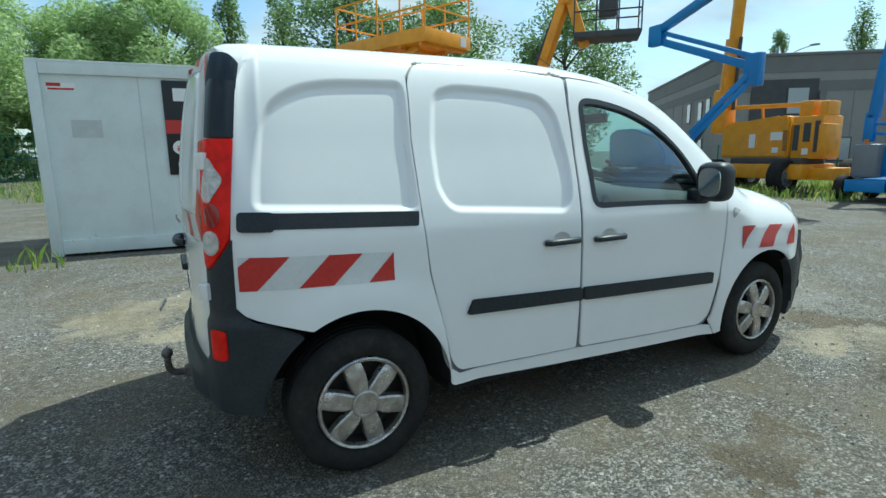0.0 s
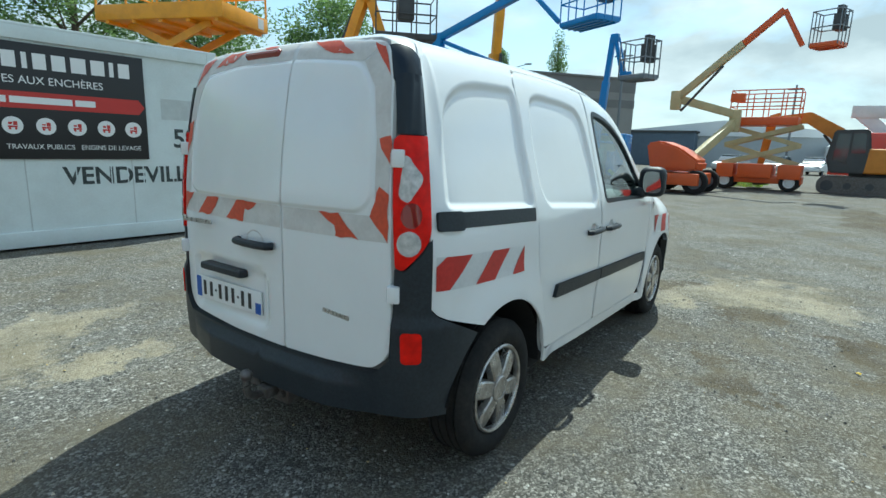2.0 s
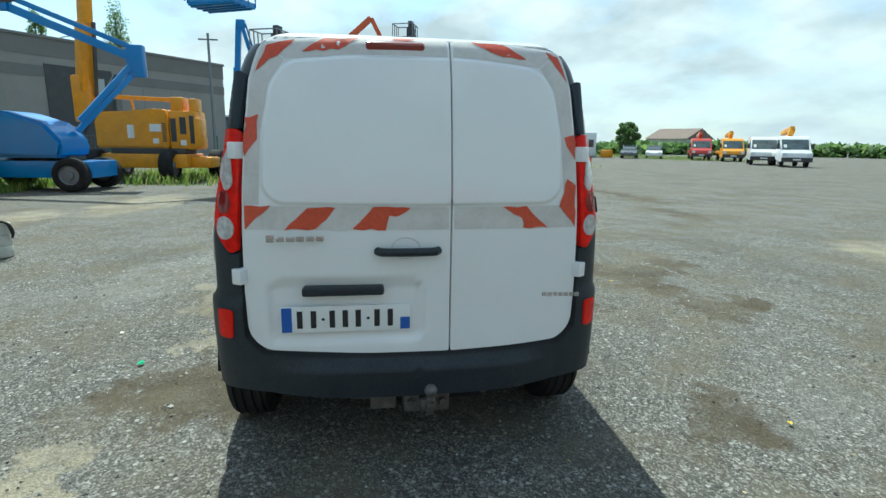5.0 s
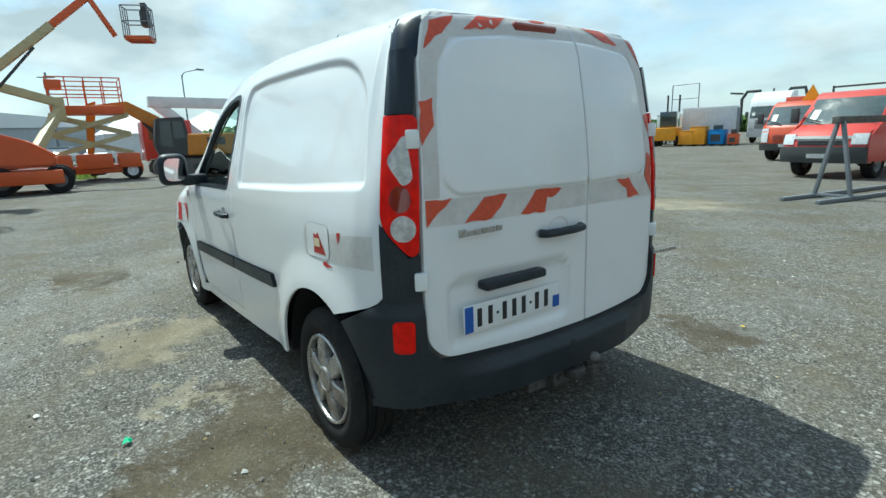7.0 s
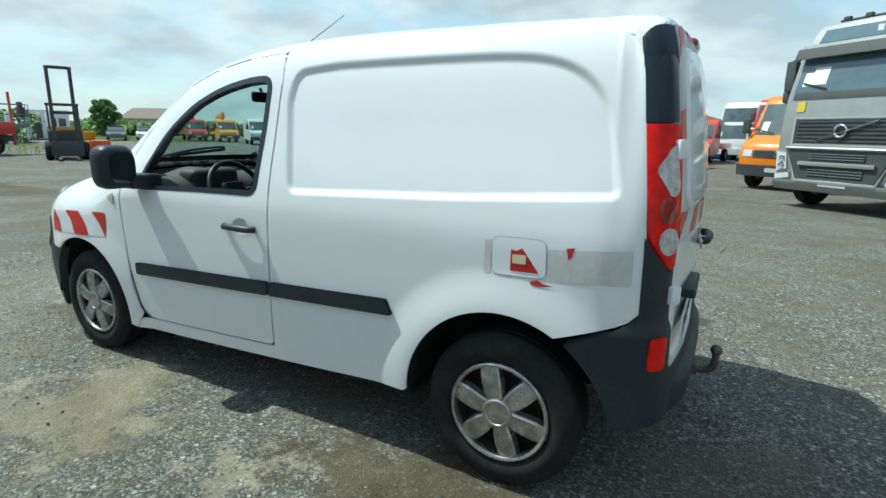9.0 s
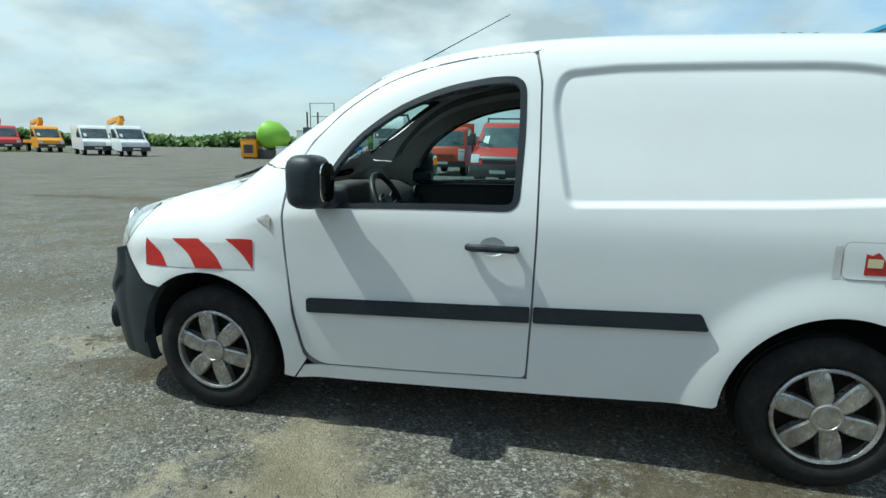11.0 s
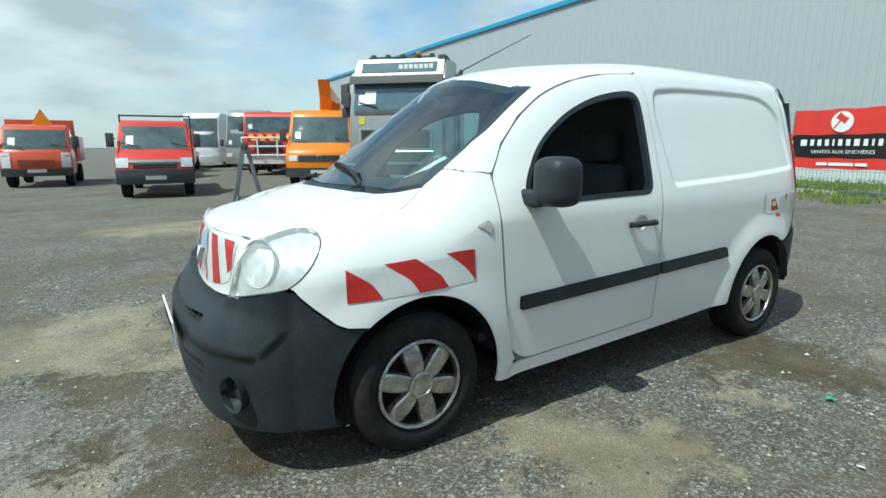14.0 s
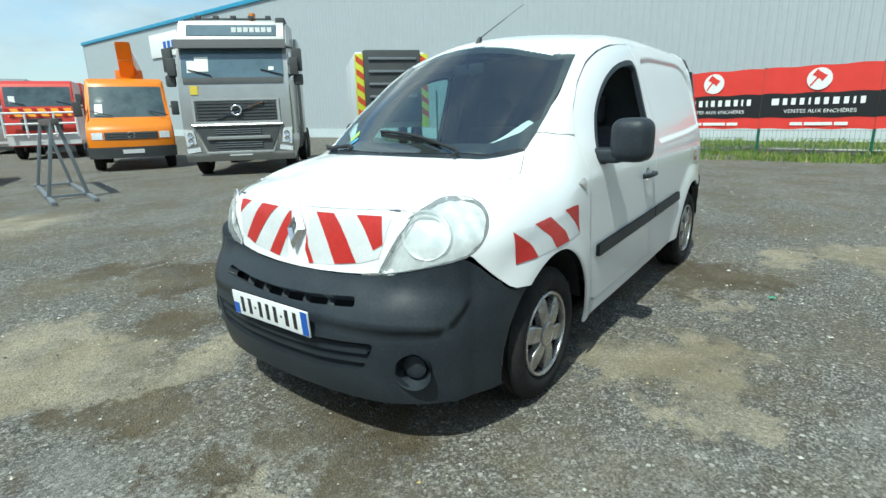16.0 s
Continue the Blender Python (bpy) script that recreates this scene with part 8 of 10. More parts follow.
def crane_truck():
    base = Vector((29.2, -6.2, 0))
    t = thing("crane_truck", "red lorry with a long white folded crane boom", "crane truck", base)
    t.scale = (0.9, 0.9, 0.9)
    for y in (-2.2, -1.0, 2.6):
        for x in (-0.95, 0.95):
            far_wheel(t, (x, y, 0.5), 0.5, 0.35, M_TRED)
    block("chassis", t, (-0.9, -3.2, 0.7), (0.9, 3.4, 1.0), M_GREYDK)
    block("deck", t, (-1.2, -3.2, 1.05), (1.2, 2.2, 1.7), M_TRED, "red deck", 0.05)
    block("cab", t, (-1.2, 3.0, 0.6), (1.2, 5.6, 2.9), M_TRED, "red cab", 0.12, None, 3)
    block("window", t, (-1.21, 4.0, 1.8), (-1.19, 5.3, 2.6), M_FARGLASS, "", 0)
    beam("boom", t, Vector((0, 0, 0)), (0, 5.0, 4.0), (0, -1.9, 3.85), 0.6, 0.62, M_TWHITE, "white box boom")
    beam("boom_tip", t, Vector((0, 0, 0)), (0, -1.9, 3.85), (0, -1.0, 2.5), 0.25, 0.25, M_TWHITE)
    beam("boom_foot", t, Vector((0, 0, 0)), (0, 4.6, 3.9), (0, 2.0, 1.6), 0.5, 0.6, M_TWHITE)
    beam("stay", t, Vector((0, 0, 0)), (-0.8, -1.6, 1.6), (-0.8, -1.6, 4.0), 0.15, 0.15, M_TRED)
    bm = bmesh.new()
    add_beam(bm, (-0.9, -3.2, 0.5), (-0.9, -3.2, 3.2), 0.1, 0.1)
    part("outrigger", bm, M_TRED, t)
    basket(t, (-0.2, -3.2, 1.5), 1.0, 1.8, 0, M_RAILGREY, M_RAILGREY)


def forklift():
    base = Vector((23.6, -9.0, 0))
    t = thing("forklift", "black forklift truck with a tall double mast", "forklift", base, -24)
    for x in (-0.75, 0.95):
        for y in (-0.62, 0.62):
            far_wheel(t, (x, y, 0.36), 0.36, 0.3, M_GREYDK, "y")
    block("body", t, (-0.5, -0.6, 0.3), (1.5, 0.6, 1.2), M_GREYDK, "", 0.08)
    block("counterweight", t, (1.1, -0.62, 0.35), (1.75, 0.62, 1.35), M_GREYDK, "", 0.1)
    block("hood", t, (-0.3, -0.61, 1.15), (1.0, 0.61, 1.3), M_YELLOW, "yellow hood", 0.05)
    for y in (-0.52, 0.52):
        beam("cab_post", t, Vector((0, 0, 0)), (-0.3, y, 1.2), (-0.1, y, 2.25), 0.07, 0.07, M_GREYDK)
        beam("cab_post", t, Vector((0, 0, 0)), (1.1, y, 1.2), (0.9, y, 2.25), 0.07, 0.07, M_GREYDK)
    block("roof", t, (-0.2, -0.58, 2.22), (1.0, 0.58, 2.3), M_GREYDK, "", 0.02)
    for y in (-0.38, 0.38):
        beam("mast", t, Vector((0, 0, 0)), (-0.95, y, 0.1), (-0.95, y, 3.7), 0.13, 0.18, M_GREYDK, "black mast rail")
    for z in (0.5, 1.9, 3.66):
        beam("mast_bar", t, Vector((0, 0, 0)), (-0.95, -0.45, z), (-0.95, 0.45, z), 0.08, 0.12, M_GREYDK)
    block("carriage", t, (-1.12, -0.55, 0.15), (-1.02, 0.55, 0.75), M_GREYDK, "", 0.01)
    for y in (-0.3, 0.3):
        block("fork", t, (-2.1, y - 0.06, 0.05), (-1.05, y + 0.06, 0.10), M_STEEL, "", 0.01)


for fn_ in (blue_boom_lift, yellow_boom_lift, yellow_basket_lift, yellow_scissor, blue_boom_small, orange_boom, orange_scissor, excavator, crane_truck, forklift):
    fn_()

# ---- lorries, vans and cars: front looks to +y ----


def front_y(prof, z):
    """Front edge of a side outline, which starts at the lower front corner and runs up."""
    best = None
    n = len(prof)
    for i in range(n):
        (y0, z0), (y1, z1) = prof[i], prof[(i + 1) % n]
        if min(z0, z1) - 1e-6 <= z <= max(z0, z1) + 1e-6 and abs(z1 - z0) > 1e-6:
            y = y0 + (y1 - y0) * (z - z0) / (z1 - z0)
            best = y if best is None else max(best, y)
    return best if best is not None else prof[0][0]


BOW = [0.0]


def bend(bm):
    """Sweeps the corners of a vehicle's front back and leans its sides in towards the roof."""
    if not BOW[0]:
        return
    for x in (-0.95, -0.8, -0.55, -0.28, 0.0, 0.28, 0.55, 0.8, 0.95):
        bmesh.ops.bisect_plane(bm, geom=[*bm.verts, *bm.edges, *bm.faces], plane_co=(x, 0, 0), plane_no=(1, 0, 0))
    for v in bm.verts:
        f = min(1.0, max(0.0, v.co.y + 2.0))
        v.co.y -= BOW[0] * f * v.co.x * v.co.x * (1.0 + 0.8 * v.co.x * v.co.x)
        v.co.x *= 1.0 - 0.07 * min(1.0, max(0.0, v.co.z - 1.15))


def facing(name, parent, prof, x0, x1, z0, z1, out, material, label="", n=3, round_=0.0):
    """A slab that follows the vehicle's front."""
    bm = bmesh.new()
    a = [(front_y(prof, z0 + (z1 - z0) * k / n) + out, z0 + (z1 - z0) * k / n) for k in range(n + 1)]
    poly = a + [(y - 0.06, z) for y, z in a[::-1]]
    add_prism(bm, poly, x0, x1, "x")
    bend(bm)
    return part(name, bm, material, parent, label)


def vehicle(name, label, category, at, rz, W, prof, paint, screen, bumper, wheels, wheel_r, lamps=(), grille=None, windows=(), bumper_mat=M_GREYDK, cab_name="cab", group="", screen_mat=None):
    t = thing(name, label, category, at, rz, group)
    bm = bmesh.new()
    add_prism(bm, prof, -W / 2, W / 2, "x", 0.05)
    bend(bm)
    cab = part(cab_name, bm, paint, t, smooth=50)
    z0, z1 = screen
    sc = facing("windscreen", t, prof, -W / 2 + 0.10, W / 2 - 0.10, z0, z1, 0.012, screen_mat or M_SKYGREY_SCREEN, "dark windscreen")
    facing("paper", sc, prof, W / 2 - 0.42, W / 2 - 0.22, z0 + 0.12, z0 + 0.38, 0.017, M_PAPER, "white paper behind the glass", 1)
    for k, x in ((1, -0.35), (1, 0.30)):
        bm = bmesh.new()
        add_beam(bm, (x * W - 0.25, front_y(prof, z0) + 0.03, z0 + 0.05), (x * W + 0.25, front_y(prof, z0 + 0.18) + 0.03, z0 + 0.18), 0.02, 0.025)
        part("wiper", bm, M_INK, sc)
    facing("bumper", t, prof, -W / 2 - 0.01, W / 2 + 0.01, bumper[0], bumper[1], 0.07, bumper_mat, "", 4)
    if grille:
        gr_ = facing("grille", t, prof, -grille[2] / 2, grille[2] / 2, grille[0], grille[1], 0.012, M_GREYDK, "dark grille")
        n = max(2, round((grille[1] - grille[0]) / 0.07))
        for k in range(n):
            z = grille[0] + (grille[1] - grille[0]) * (k + 0.5) / n
            facing("grille_bar", gr_, prof, -grille[2] / 2 + 0.02, grille[2] / 2 - 0.02, z - 0.012, z + 0.012, 0.03, paint if grille[3] else M_GREYDK, "", 1)
    for lx, lz, lw, lh in lamps:
        for s in (-1, 1):
            facing("headlamp", t, prof, s * lx - lw / 2, s * lx + lw / 2, lz, lz + lh, 0.02, M_LAMPGLASS, "clear headlamp", 2)
    for poly in windows:
        for s in (-1, 1):
            bm = bmesh.new()
            add_prism(bm, poly, s * (W / 2 + 0.008), s * (W / 2 - 0.01), "x")
            bend(bm)
            part("side_window", bm, M_FARGLASS, t)
    for y in wheels:
        for s in (-1, 1):
            far_wheel(t, (s * (W / 2 - 0.16), y, wheel_r), wheel_r, 0.27)
    for s in (-1, 1):
        bm = bmesh.new()
        yy = front_y(prof, z0 + 0.1) - 0.12
        add_box(bm, (s * (W / 2 + 0.14) - 0.10, yy - 0.05, z0 + 0.05), (s * (W / 2 + 0.14) + 0.10, yy + 0.05, z0 + 0.45), None, 0.03)
        add_beam(bm, (s * W / 2, yy - 0.02, z0 + 0.3), (s * (W / 2 + 0.1), yy, z0 + 0.3), 0.03, 0.03)
        part("mirror", bm, M_GREYDK, t, "black mirror")
    facing("number_plate", t, prof, -0.26, 0.26, bumper[0] + 0.12, bumper[0] + 0.23, 0.08, M_PLATE, "white number plate", 1)
    return t


# blue-grey base colour carries the sky's reflection, with darker blotches
M_SKYBLUE_GLASS = mat("sky_blue_glass", (0.10, 0.15, 0.18), 0.05, coat=1.0, stain=0.5, stain_scale=1.2, stain_color=(0.03, 0.05, 0.06))
M_RIM = mat("pale_rim", (0.46, 0.46, 0.455), 0.3, metal=0.4)
M_OLIVE = mat("olive_panel", (0.20, 0.21, 0.03), 0.4, coat=0.3)


def silver_tractor():
    W = 2.48
    prof = [(-0.10, 0.34), (0.0, 0.5), (0.03, 1.0), (0.0, 1.8), (-0.05, 2.2), (-0.27, 2.97), (-0.36, 3.2), (-0.62, 3.60), (-2.15, 3.70), (-2.2, 1.0), (-1.7, 0.95), (-1.45, 0.55), (-0.5, 0.5), (-0.45, 0.36)]
    t = vehicle("tractor_unit", "silver-grey high-cab lorry tractor parked beside an orange lorry", "lorry", (-2.22, -9.44, 0), -42, W, prof, M_SILVER, (2.28, 2.93), (0.36, 0.56), (-0.95, -4.4, -5.6), 0.5,
                lamps=(), grille=(1.30, 1.74, 1.82, False), windows=([(-1.5, 2.25), (-0.35, 2.25), (-0.55, 2.9), (-1.5, 2.95)],), bumper_mat=M_SILVER, screen_mat=M_SKYBLUE_GLASS)
    facing("scuttle", t, prof, -W / 2 + 0.12, W / 2 - 0.12, 2.14, 2.28, 0.014, M_GREYDK, "dark wiper tray")
    vis = facing("sun_visor", t, prof, -W / 2 + 0.0, W / 2 - 0.0, 2.93, 3.13, 0.20, M_GREYDK, "dark sun visor")
    facing("visor_rim", vis, prof, -W / 2 + 0.05, W / 2 - 0.05, 3.13, 3.20, 0.16, M_SILVER, "bright visor rim", 1)
    facing("name_panel", t, prof, -1.02, 1.02, 3.24, 3.50, 0.02, M_SKYBLUE_GLASS, "blue-grey roof name panel")
    for k in range(7):
        bm = bmesh.new()
        y = front_y(prof, 3.37) + 0.06
        add_box(bm, (-0.92 + k * 0.135, y - 0.05, 3.31), (-0.92 + k * 0.135 + 0.105, y - 0.01, 3.43))
        part("bar", bm, M_SIGNWHT, t)
    frame_ = facing("grille_frame", t, prof, -0.98, 0.98, 1.76, 1.80, 0.03, M_RIM, "pale grille rim", 1)
    facing("rim_side", frame_, prof, -0.98, -0.93, 1.28, 1.76, 0.03, M_RIM, "", 2)
    facing("rim_side", frame_, prof, 0.93, 0.98, 1.28, 1.76, 0.03, M_RIM, "", 2)
    facing("rim_foot", frame_, prof, -0.98, 0.98, 1.24, 1.28, 0.03, M_RIM, "", 1)
    # lower face: dark air intake inside a pale rim, headlamps at both sides
    bm = bmesh.new()
    y = front_y(prof, 0.9)
    add_prism(bm, [(-0.98, 1.18), (-0.72, 0.58), (0.72, 0.58), (0.98, 1.18)], y - 0.02, y + 0.035)
    low = part("air_intake", bm, M_GREYDK, t, "dark lower air intake")
    bm = bmesh.new()
    add_tube(bm, [(-1.02, y + 0.04, 1.20), (-0.76, y + 0.04, 0.56), (0.76, y + 0.04, 0.56), (1.02, y + 0.04, 1.20)], 0.035, 6, True)
    part("intake_rim", bm, M_RIM, low, "pale rim")
    for z0, z1, hw in ((0.66, 0.82, 0.52), (0.98, 1.12, 0.52)):
        bm = bmesh.new()
        add_box(bm, (-hw, y + 0.02, z0), (hw, y + 0.045, z1))
        gm = part("mesh", bm, M_INK, low, "black mesh")
        for q in range(3):
            bm = bmesh.new()
            zz = z0 + (z1 - z0) * (q + 0.5) / 3
            add_box(bm, (-hw, y + 0.045, zz - 0.008), (hw, y + 0.055, zz + 0.008))
            part("grille_bar", bm, M_RAILGREY, gm)
    bm = bmesh.new()
    add_box(bm, (-0.72, y + 0.03, 0.86), (0.72, y + 0.09, 0.94), None, 0.02)
    part("cross_bar", bm, M_SILVER, low, "silver cross bar")
    for s_ in (-1, 1):
        bm = bmesh.new()
        add_prism(bm, [(s_ * 1.02, 1.10), (s_ * 1.24, 1.12), (s_ * 1.20, 0.72), (s_ * 0.98, 0.78)], y - 0.08, y + 0.03)
        hl = part("headlamp", bm, M_LAMPGLASS, t, "clear headlamp")
        for zz in (0.84, 0.98):
            bm = bmesh.new()
            add_lathe(bm, [(0.07, 0.0), (0.062, 0.02), (0.03, 0.005), (0.001, 0.012)], 16, Matrix.Translation((s_ * 1.10, y + 0.028, zz)) @ Matrix.Rotation(radians(90), 4, "Z"))
            part("bulb_bowl", bm, M_CHROME, hl)
        bm = bmesh.new()
        add_prism(bm, [(s_ * 0.92, 0.70), (s_ * 1.22, 0.66), (s_ * 1.20, 0.56), (s_ * 0.90, 0.60)], y - 0.02, y + 0.03)
        part("fog_lamp", bm, M_LAMPGLASS, t)
        bm = bmesh.new()
        add_box(bm, (s_ * 1.46 - 0.11, -0.40, 2.42), (s_ * 1.46 + 0.11, -0.26, 2.95), None, 0.04)
        add_beam(bm, (s_ * 1.2, -0.3, 2.98), (s_ * 1.46, -0.3, 2.93), 0.05, 0.05)
        add_beam(bm, (s_ * 1.2, -0.3, 2.30), (s_ * 1.46, -0.3, 2.40), 0.05, 0.05)
        part("mirror", bm, M_GREYDK, t, "tall black mirror")
        bm = bmesh.new()
        add_box(bm, (s_ * 1.46 - 0.11, -0.40, 2.10), (s_ * 1.46 + 0.11, -0.26, 2.36), None, 0.05)
        part("wide_mirror", bm, M_GREYDK, t, "small black mirror")
        block("step_box", t, (s_ * 1.2 - 0.04, -1.5, 0.5), (s_ * 1.2 + 0.04, -1.42, 1.0), M_GREYDK, "", 0)
        bm = bmesh.new()
        add_prism(bm, [(-0.10, 0.95), (-0.42, 0.95), (-0.42, 1.7), (-0.10, 2.1)], s_ * 1.225, s_ * 1.252, "x")
        part("corner_panel", bm, M_OLIVE if s_ < 0 else M_SILVER, t, "olive corner panel" if s_ < 0 else "")
        bm = bmesh.new()
        add_lathe(bm, [(0.62, -0.16), (0.62, 0.16), (0.58, 0.16), (0.58, -0.16), (0.62, -0.16)], 24, Matrix.Translation((s_ * 1.06, -0.95, 0.5)))
        for v_ in [v_ for v_ in bm.verts if v_.co.z < 0.5]:
            bm.verts.remove(v_)
        part("wheel_arch", bm, M_GREYDK, t)
    bm = bmesh.new()
    yb = front_y(prof, 1.52) + 0.05
    add_beam(bm, (-0.62, yb, 1.72), (0.46, yb, 1.34), 0.02, 0.035)
    part("badge_bar", bm, M_CHROME, t, "slanting chrome bar")
    bm = bmesh.new()
    add_tube(bm, [(0.11 * math.cos(k / 20 * math.tau), yb + 0.012, 1.53 + 0.11 * math.sin(k / 20 * math.tau)) for k in range(20)], 0.024, 6, True)
    part("badge", bm, M_CHROME, t, "chrome ring badge")
    facing("sticker", t, prof, 0.82, 0.99, 1.90, 2.10, 0.016, mat("yellow_label", (0.6, 0.45, 0.05), 0.5), "", 1)
    facing("paper", t, prof, 0.55, 0.85, 2.42, 2.75, 0.02, M_PAPER, "pale papers behind the screen", 1)
    facing("paper", t, prof, -0.92, -0.80, 2.44, 2.52, 0.02, M_PAPER, "", 1)
    block("chassis", t, (-0.45, -6.2, 0.75), (0.45, -2.2, 0.98), M_GREYDK)
    block("tank", t, (-1.15, -3.7, 0.45), (1.15, -2.4, 1.05), M_GREYDK, "", 0.08)
    for s_ in (-1, 1):
        block("side_fairing", t, (s_ * W / 2 - 0.1, -3.0, 0.9), (s_ * W / 2 + 0.1 - 0.1, -2.15, 3.4), M_SILVER, "", 0.05)
    bm = bmesh.new()
    add_cyl(bm, (-0.45, -0.85, 3.62), (-0.45, -0.85, 3.80), 0.075)
    part("beacon", bm, M_TORANGE, t, "orange beacon")
    bm = bmesh.new()
    add_tube(bm, [(-0.9, -0.72, 3.66), (0.9, -0.72, 3.66)], 0.025, 6)
    rail_ = part("lamp_bar", bm, M_GREYDK, t)
    for k in range(5):
        block("roof_lamp", rail_, (-0.9 + k * 0.4, -0.75, 3.64), (-0.77 + k * 0.4, -0.66, 3.73), M_GREYDK, "", 0.02)
    block("air_horn", t, (-1.22, -1.2, 3.45), (-1.0, -0.6, 3.68), M_GREYDK, "", 0.04)


silver_tractor()

# orange lorry with a raised platform arm
BOW[0] = 0.09
prof = [(0.0, 0.35), (0.05, 0.75), (0.0, 1.05), (-0.12, 1.30), (-0.55, 1.42), (-1.05, 2.35), (-1.25, 2.55), (-5.6, 2.6), (-5.6, 0.7), (-1.4, 0.6), (-1.3, 0.4)]
ol = vehicle("orange_lorry", "orange box lorry with a folded platform arm on its roof", "lorry", (-1.61, -13.5, 0), -24, 2.15, prof, M_TORANGE, (1.45, 2.32), (0.36, 0.66), (-0.95, -4.3), 0.42,
             lamps=((0.82, 0.88, 0.26, 0.18),), grille=(0.86, 1.06, 1.3, False), windows=([(-1.6, 1.5), (-0.75, 1.5), (-1.15, 2.25), (-1.6, 2.3)],))
bm = bmesh.new()
add_prism(bm, [(-1.7, 3.62), (-2.05, 3.64), (-2.6, 2.68), (-2.3, 2.66)], -0.30, 0.10, "x", 0.03)
part("arm_end", bm, M_TORANGE, ol, "orange arm end")
beam("platform_arm", ol, Vector((0, 0, 0)), (-0.1, -2.0, 3.3), (-0.3, -5.4, 2.95), 0.34, 0.40, M_TORANGE, "orange arm")
block("arm_foot", ol, (-0.5, -4.6, 2.6), (0.3, -3.9, 3.0), M_TORANGE, "", 0.03)
bm = bmesh.new()
add_tube(bm, [(0, 0.10, 0.96 + 0.0) if False else (0.085 * math.cos(k / 18 * math.tau), 0.045, 0.97 + 0.085 * math.sin(k / 18 * math.tau)) for k in range(18)], 0.01, 6, True)
for k in range(3):
    q = math.pi / 2 + k * math.tau / 3
    add_beam(bm, (0, 0.045, 0.97), (0.085 * math.cos(q), 0.045, 0.97 + 0.085 * math.sin(q)), 0.015, 0.015)
part("badge", bm, M_CHROME, ol, "chrome ring badge")

# red flatbed
prof = [(0.0, 0.40), (0.06, 0.62), (0.04, 0.95), (-0.05, 1.12), (-0.62, 1.32), (-1.30, 2.08), (-1.5, 2.20), (-2.3, 2.22), (-2.35, 0.6), (-1.3, 0.5), (-1.2, 0.35)]
rf_ = vehicle("flatbed_lorry", "bright red flatbed lorry with a ladder rack, parked facing the yard", "lorry", (2.85, -12.6, 0), -6, 1.95, prof, M_TRED, (1.36, 2.02), (0.40, 0.80), (-0.85, -4.6), 0.36,
              lamps=((0.80, 0.86, 0.30, 0.26),), grille=(0.84, 1.0, 1.1, False), windows=([(-2.0, 1.4), (-0.85, 1.4), (-1.4, 2.02), (-2.0, 2.05)],))
rf_.scale = (0.94, 0.94, 0.94)
facing("nose_trim", rf_, prof, -0.7, 0.7, 1.0, 1.07, 0.02, M_SILVER)
block("load_bed", rf_, (-1.0, -5.9, 0.85), (1.0, -2.45, 0.98), M_GREYDK)
for s in (-1, 1):
    block("bed_side", rf_, (s * 1.0 - 0.02, -5.9, 0.95), (s * 1.0 + 0.02, -2.5, 1.35), M_GREYDK)
    beam("rack_post", rf_, Vector((0, 0, 0)), (s * 0.98, -2.5, 0.95), (s * 0.98, -2.5, 2.42), 0.05, 0.05, M_GREYDK)
beam("rack_bar", rf_, Vector((0, 0, 0)), (-1.0, -2.5, 2.38), (1.0, -2.5, 2.38), 0.05, 0.05, M_GREYDK)
block("chassis", rf_, (-0.4, -5.8, 0.5), (0.4, -1.5, 0.85), M_GREYDK)

# orange-red tipper
prof = [(0.0, 0.38), (0.05, 0.7), (0.02, 1.1), (-0.10, 1.25), (-0.55, 1.98), (-0.8, 2.1), (-1.7, 2.12), (-1.75, 0.7), (-1.0, 0.5), (-0.95, 0.38)]
tp_ = vehicle("tipper_lorry", "orange-red tipper lorry with a yellow roof triangle", "lorry", (5.85, -18.7, 0), -2, 1.95, prof, M_TRED2, (1.27, 1.92), (0.38, 0.62), (-0.75, -3.6), 0.36,
              lamps=((0.82, 0.66, 0.26, 0.5),), grille=(0.72, 0.92, 1.0, True), windows=([(-1.4, 1.35), (-0.4, 1.35), (-0.7, 1.95), (-1.4, 1.98)],))
block("tipper_body", tp_, (-1.0, -4.8, 0.8), (1.0, -1.85, 1.75), M_TRED2, "", 0.03)
block("headboard", tp_, (-1.0, -1.95, 0.8), (1.0, -1.85, 2.3), M_TRED2, "", 0.02)
bm = bmesh.new()
add_prism(bm, [(-0.45, 2.12), (0.15, 2.12), (-0.15, 2.65)], -1.2, -1.15)
part("warning_triangle", bm, M_YELLOW, tp_, "yellow warning triangle")

BOW[0] = 0.0
# service lorry with a white front guard
prof = [(0.0, 0.5), (0.03, 1.0), (0.0, 1.6), (-0.12, 2.0), (-0.25, 2.75), (-0.45, 2.95), (-2.4, 2.95), (-2.4, 0.7), (-0.5, 0.5)]
fl_ = vehicle("service_lorry", "red service lorry with a white guard frame and yellow chevrons", "lorry", (-2.15, -22.1, 0), -26, 2.3, prof, M_TRED, (2.0, 2.72), (0.55, 0.95), (-0.9, -4.2), 0.6, grille=(1.1, 1.55, 1.3, False), bumper_mat=M_TWHITE)
facing("chevrons", fl_, prof, -1.0, 1.0, 1.62, 1.92, 0.02, M_YELLOW, "yellow chevron band")
for k in range(5):
    bm = bmesh.new()
    x = -0.9 + k * 0.42
    add_prism(bm, [(x, 1.62), (x + 0.17, 1.62), (x + 0.32, 1.92), (x + 0.15, 1.92)], 0.0, 0.045)
    part("chevron", bm, M_REDTAPE, fl_)
bm = bmesh.new()
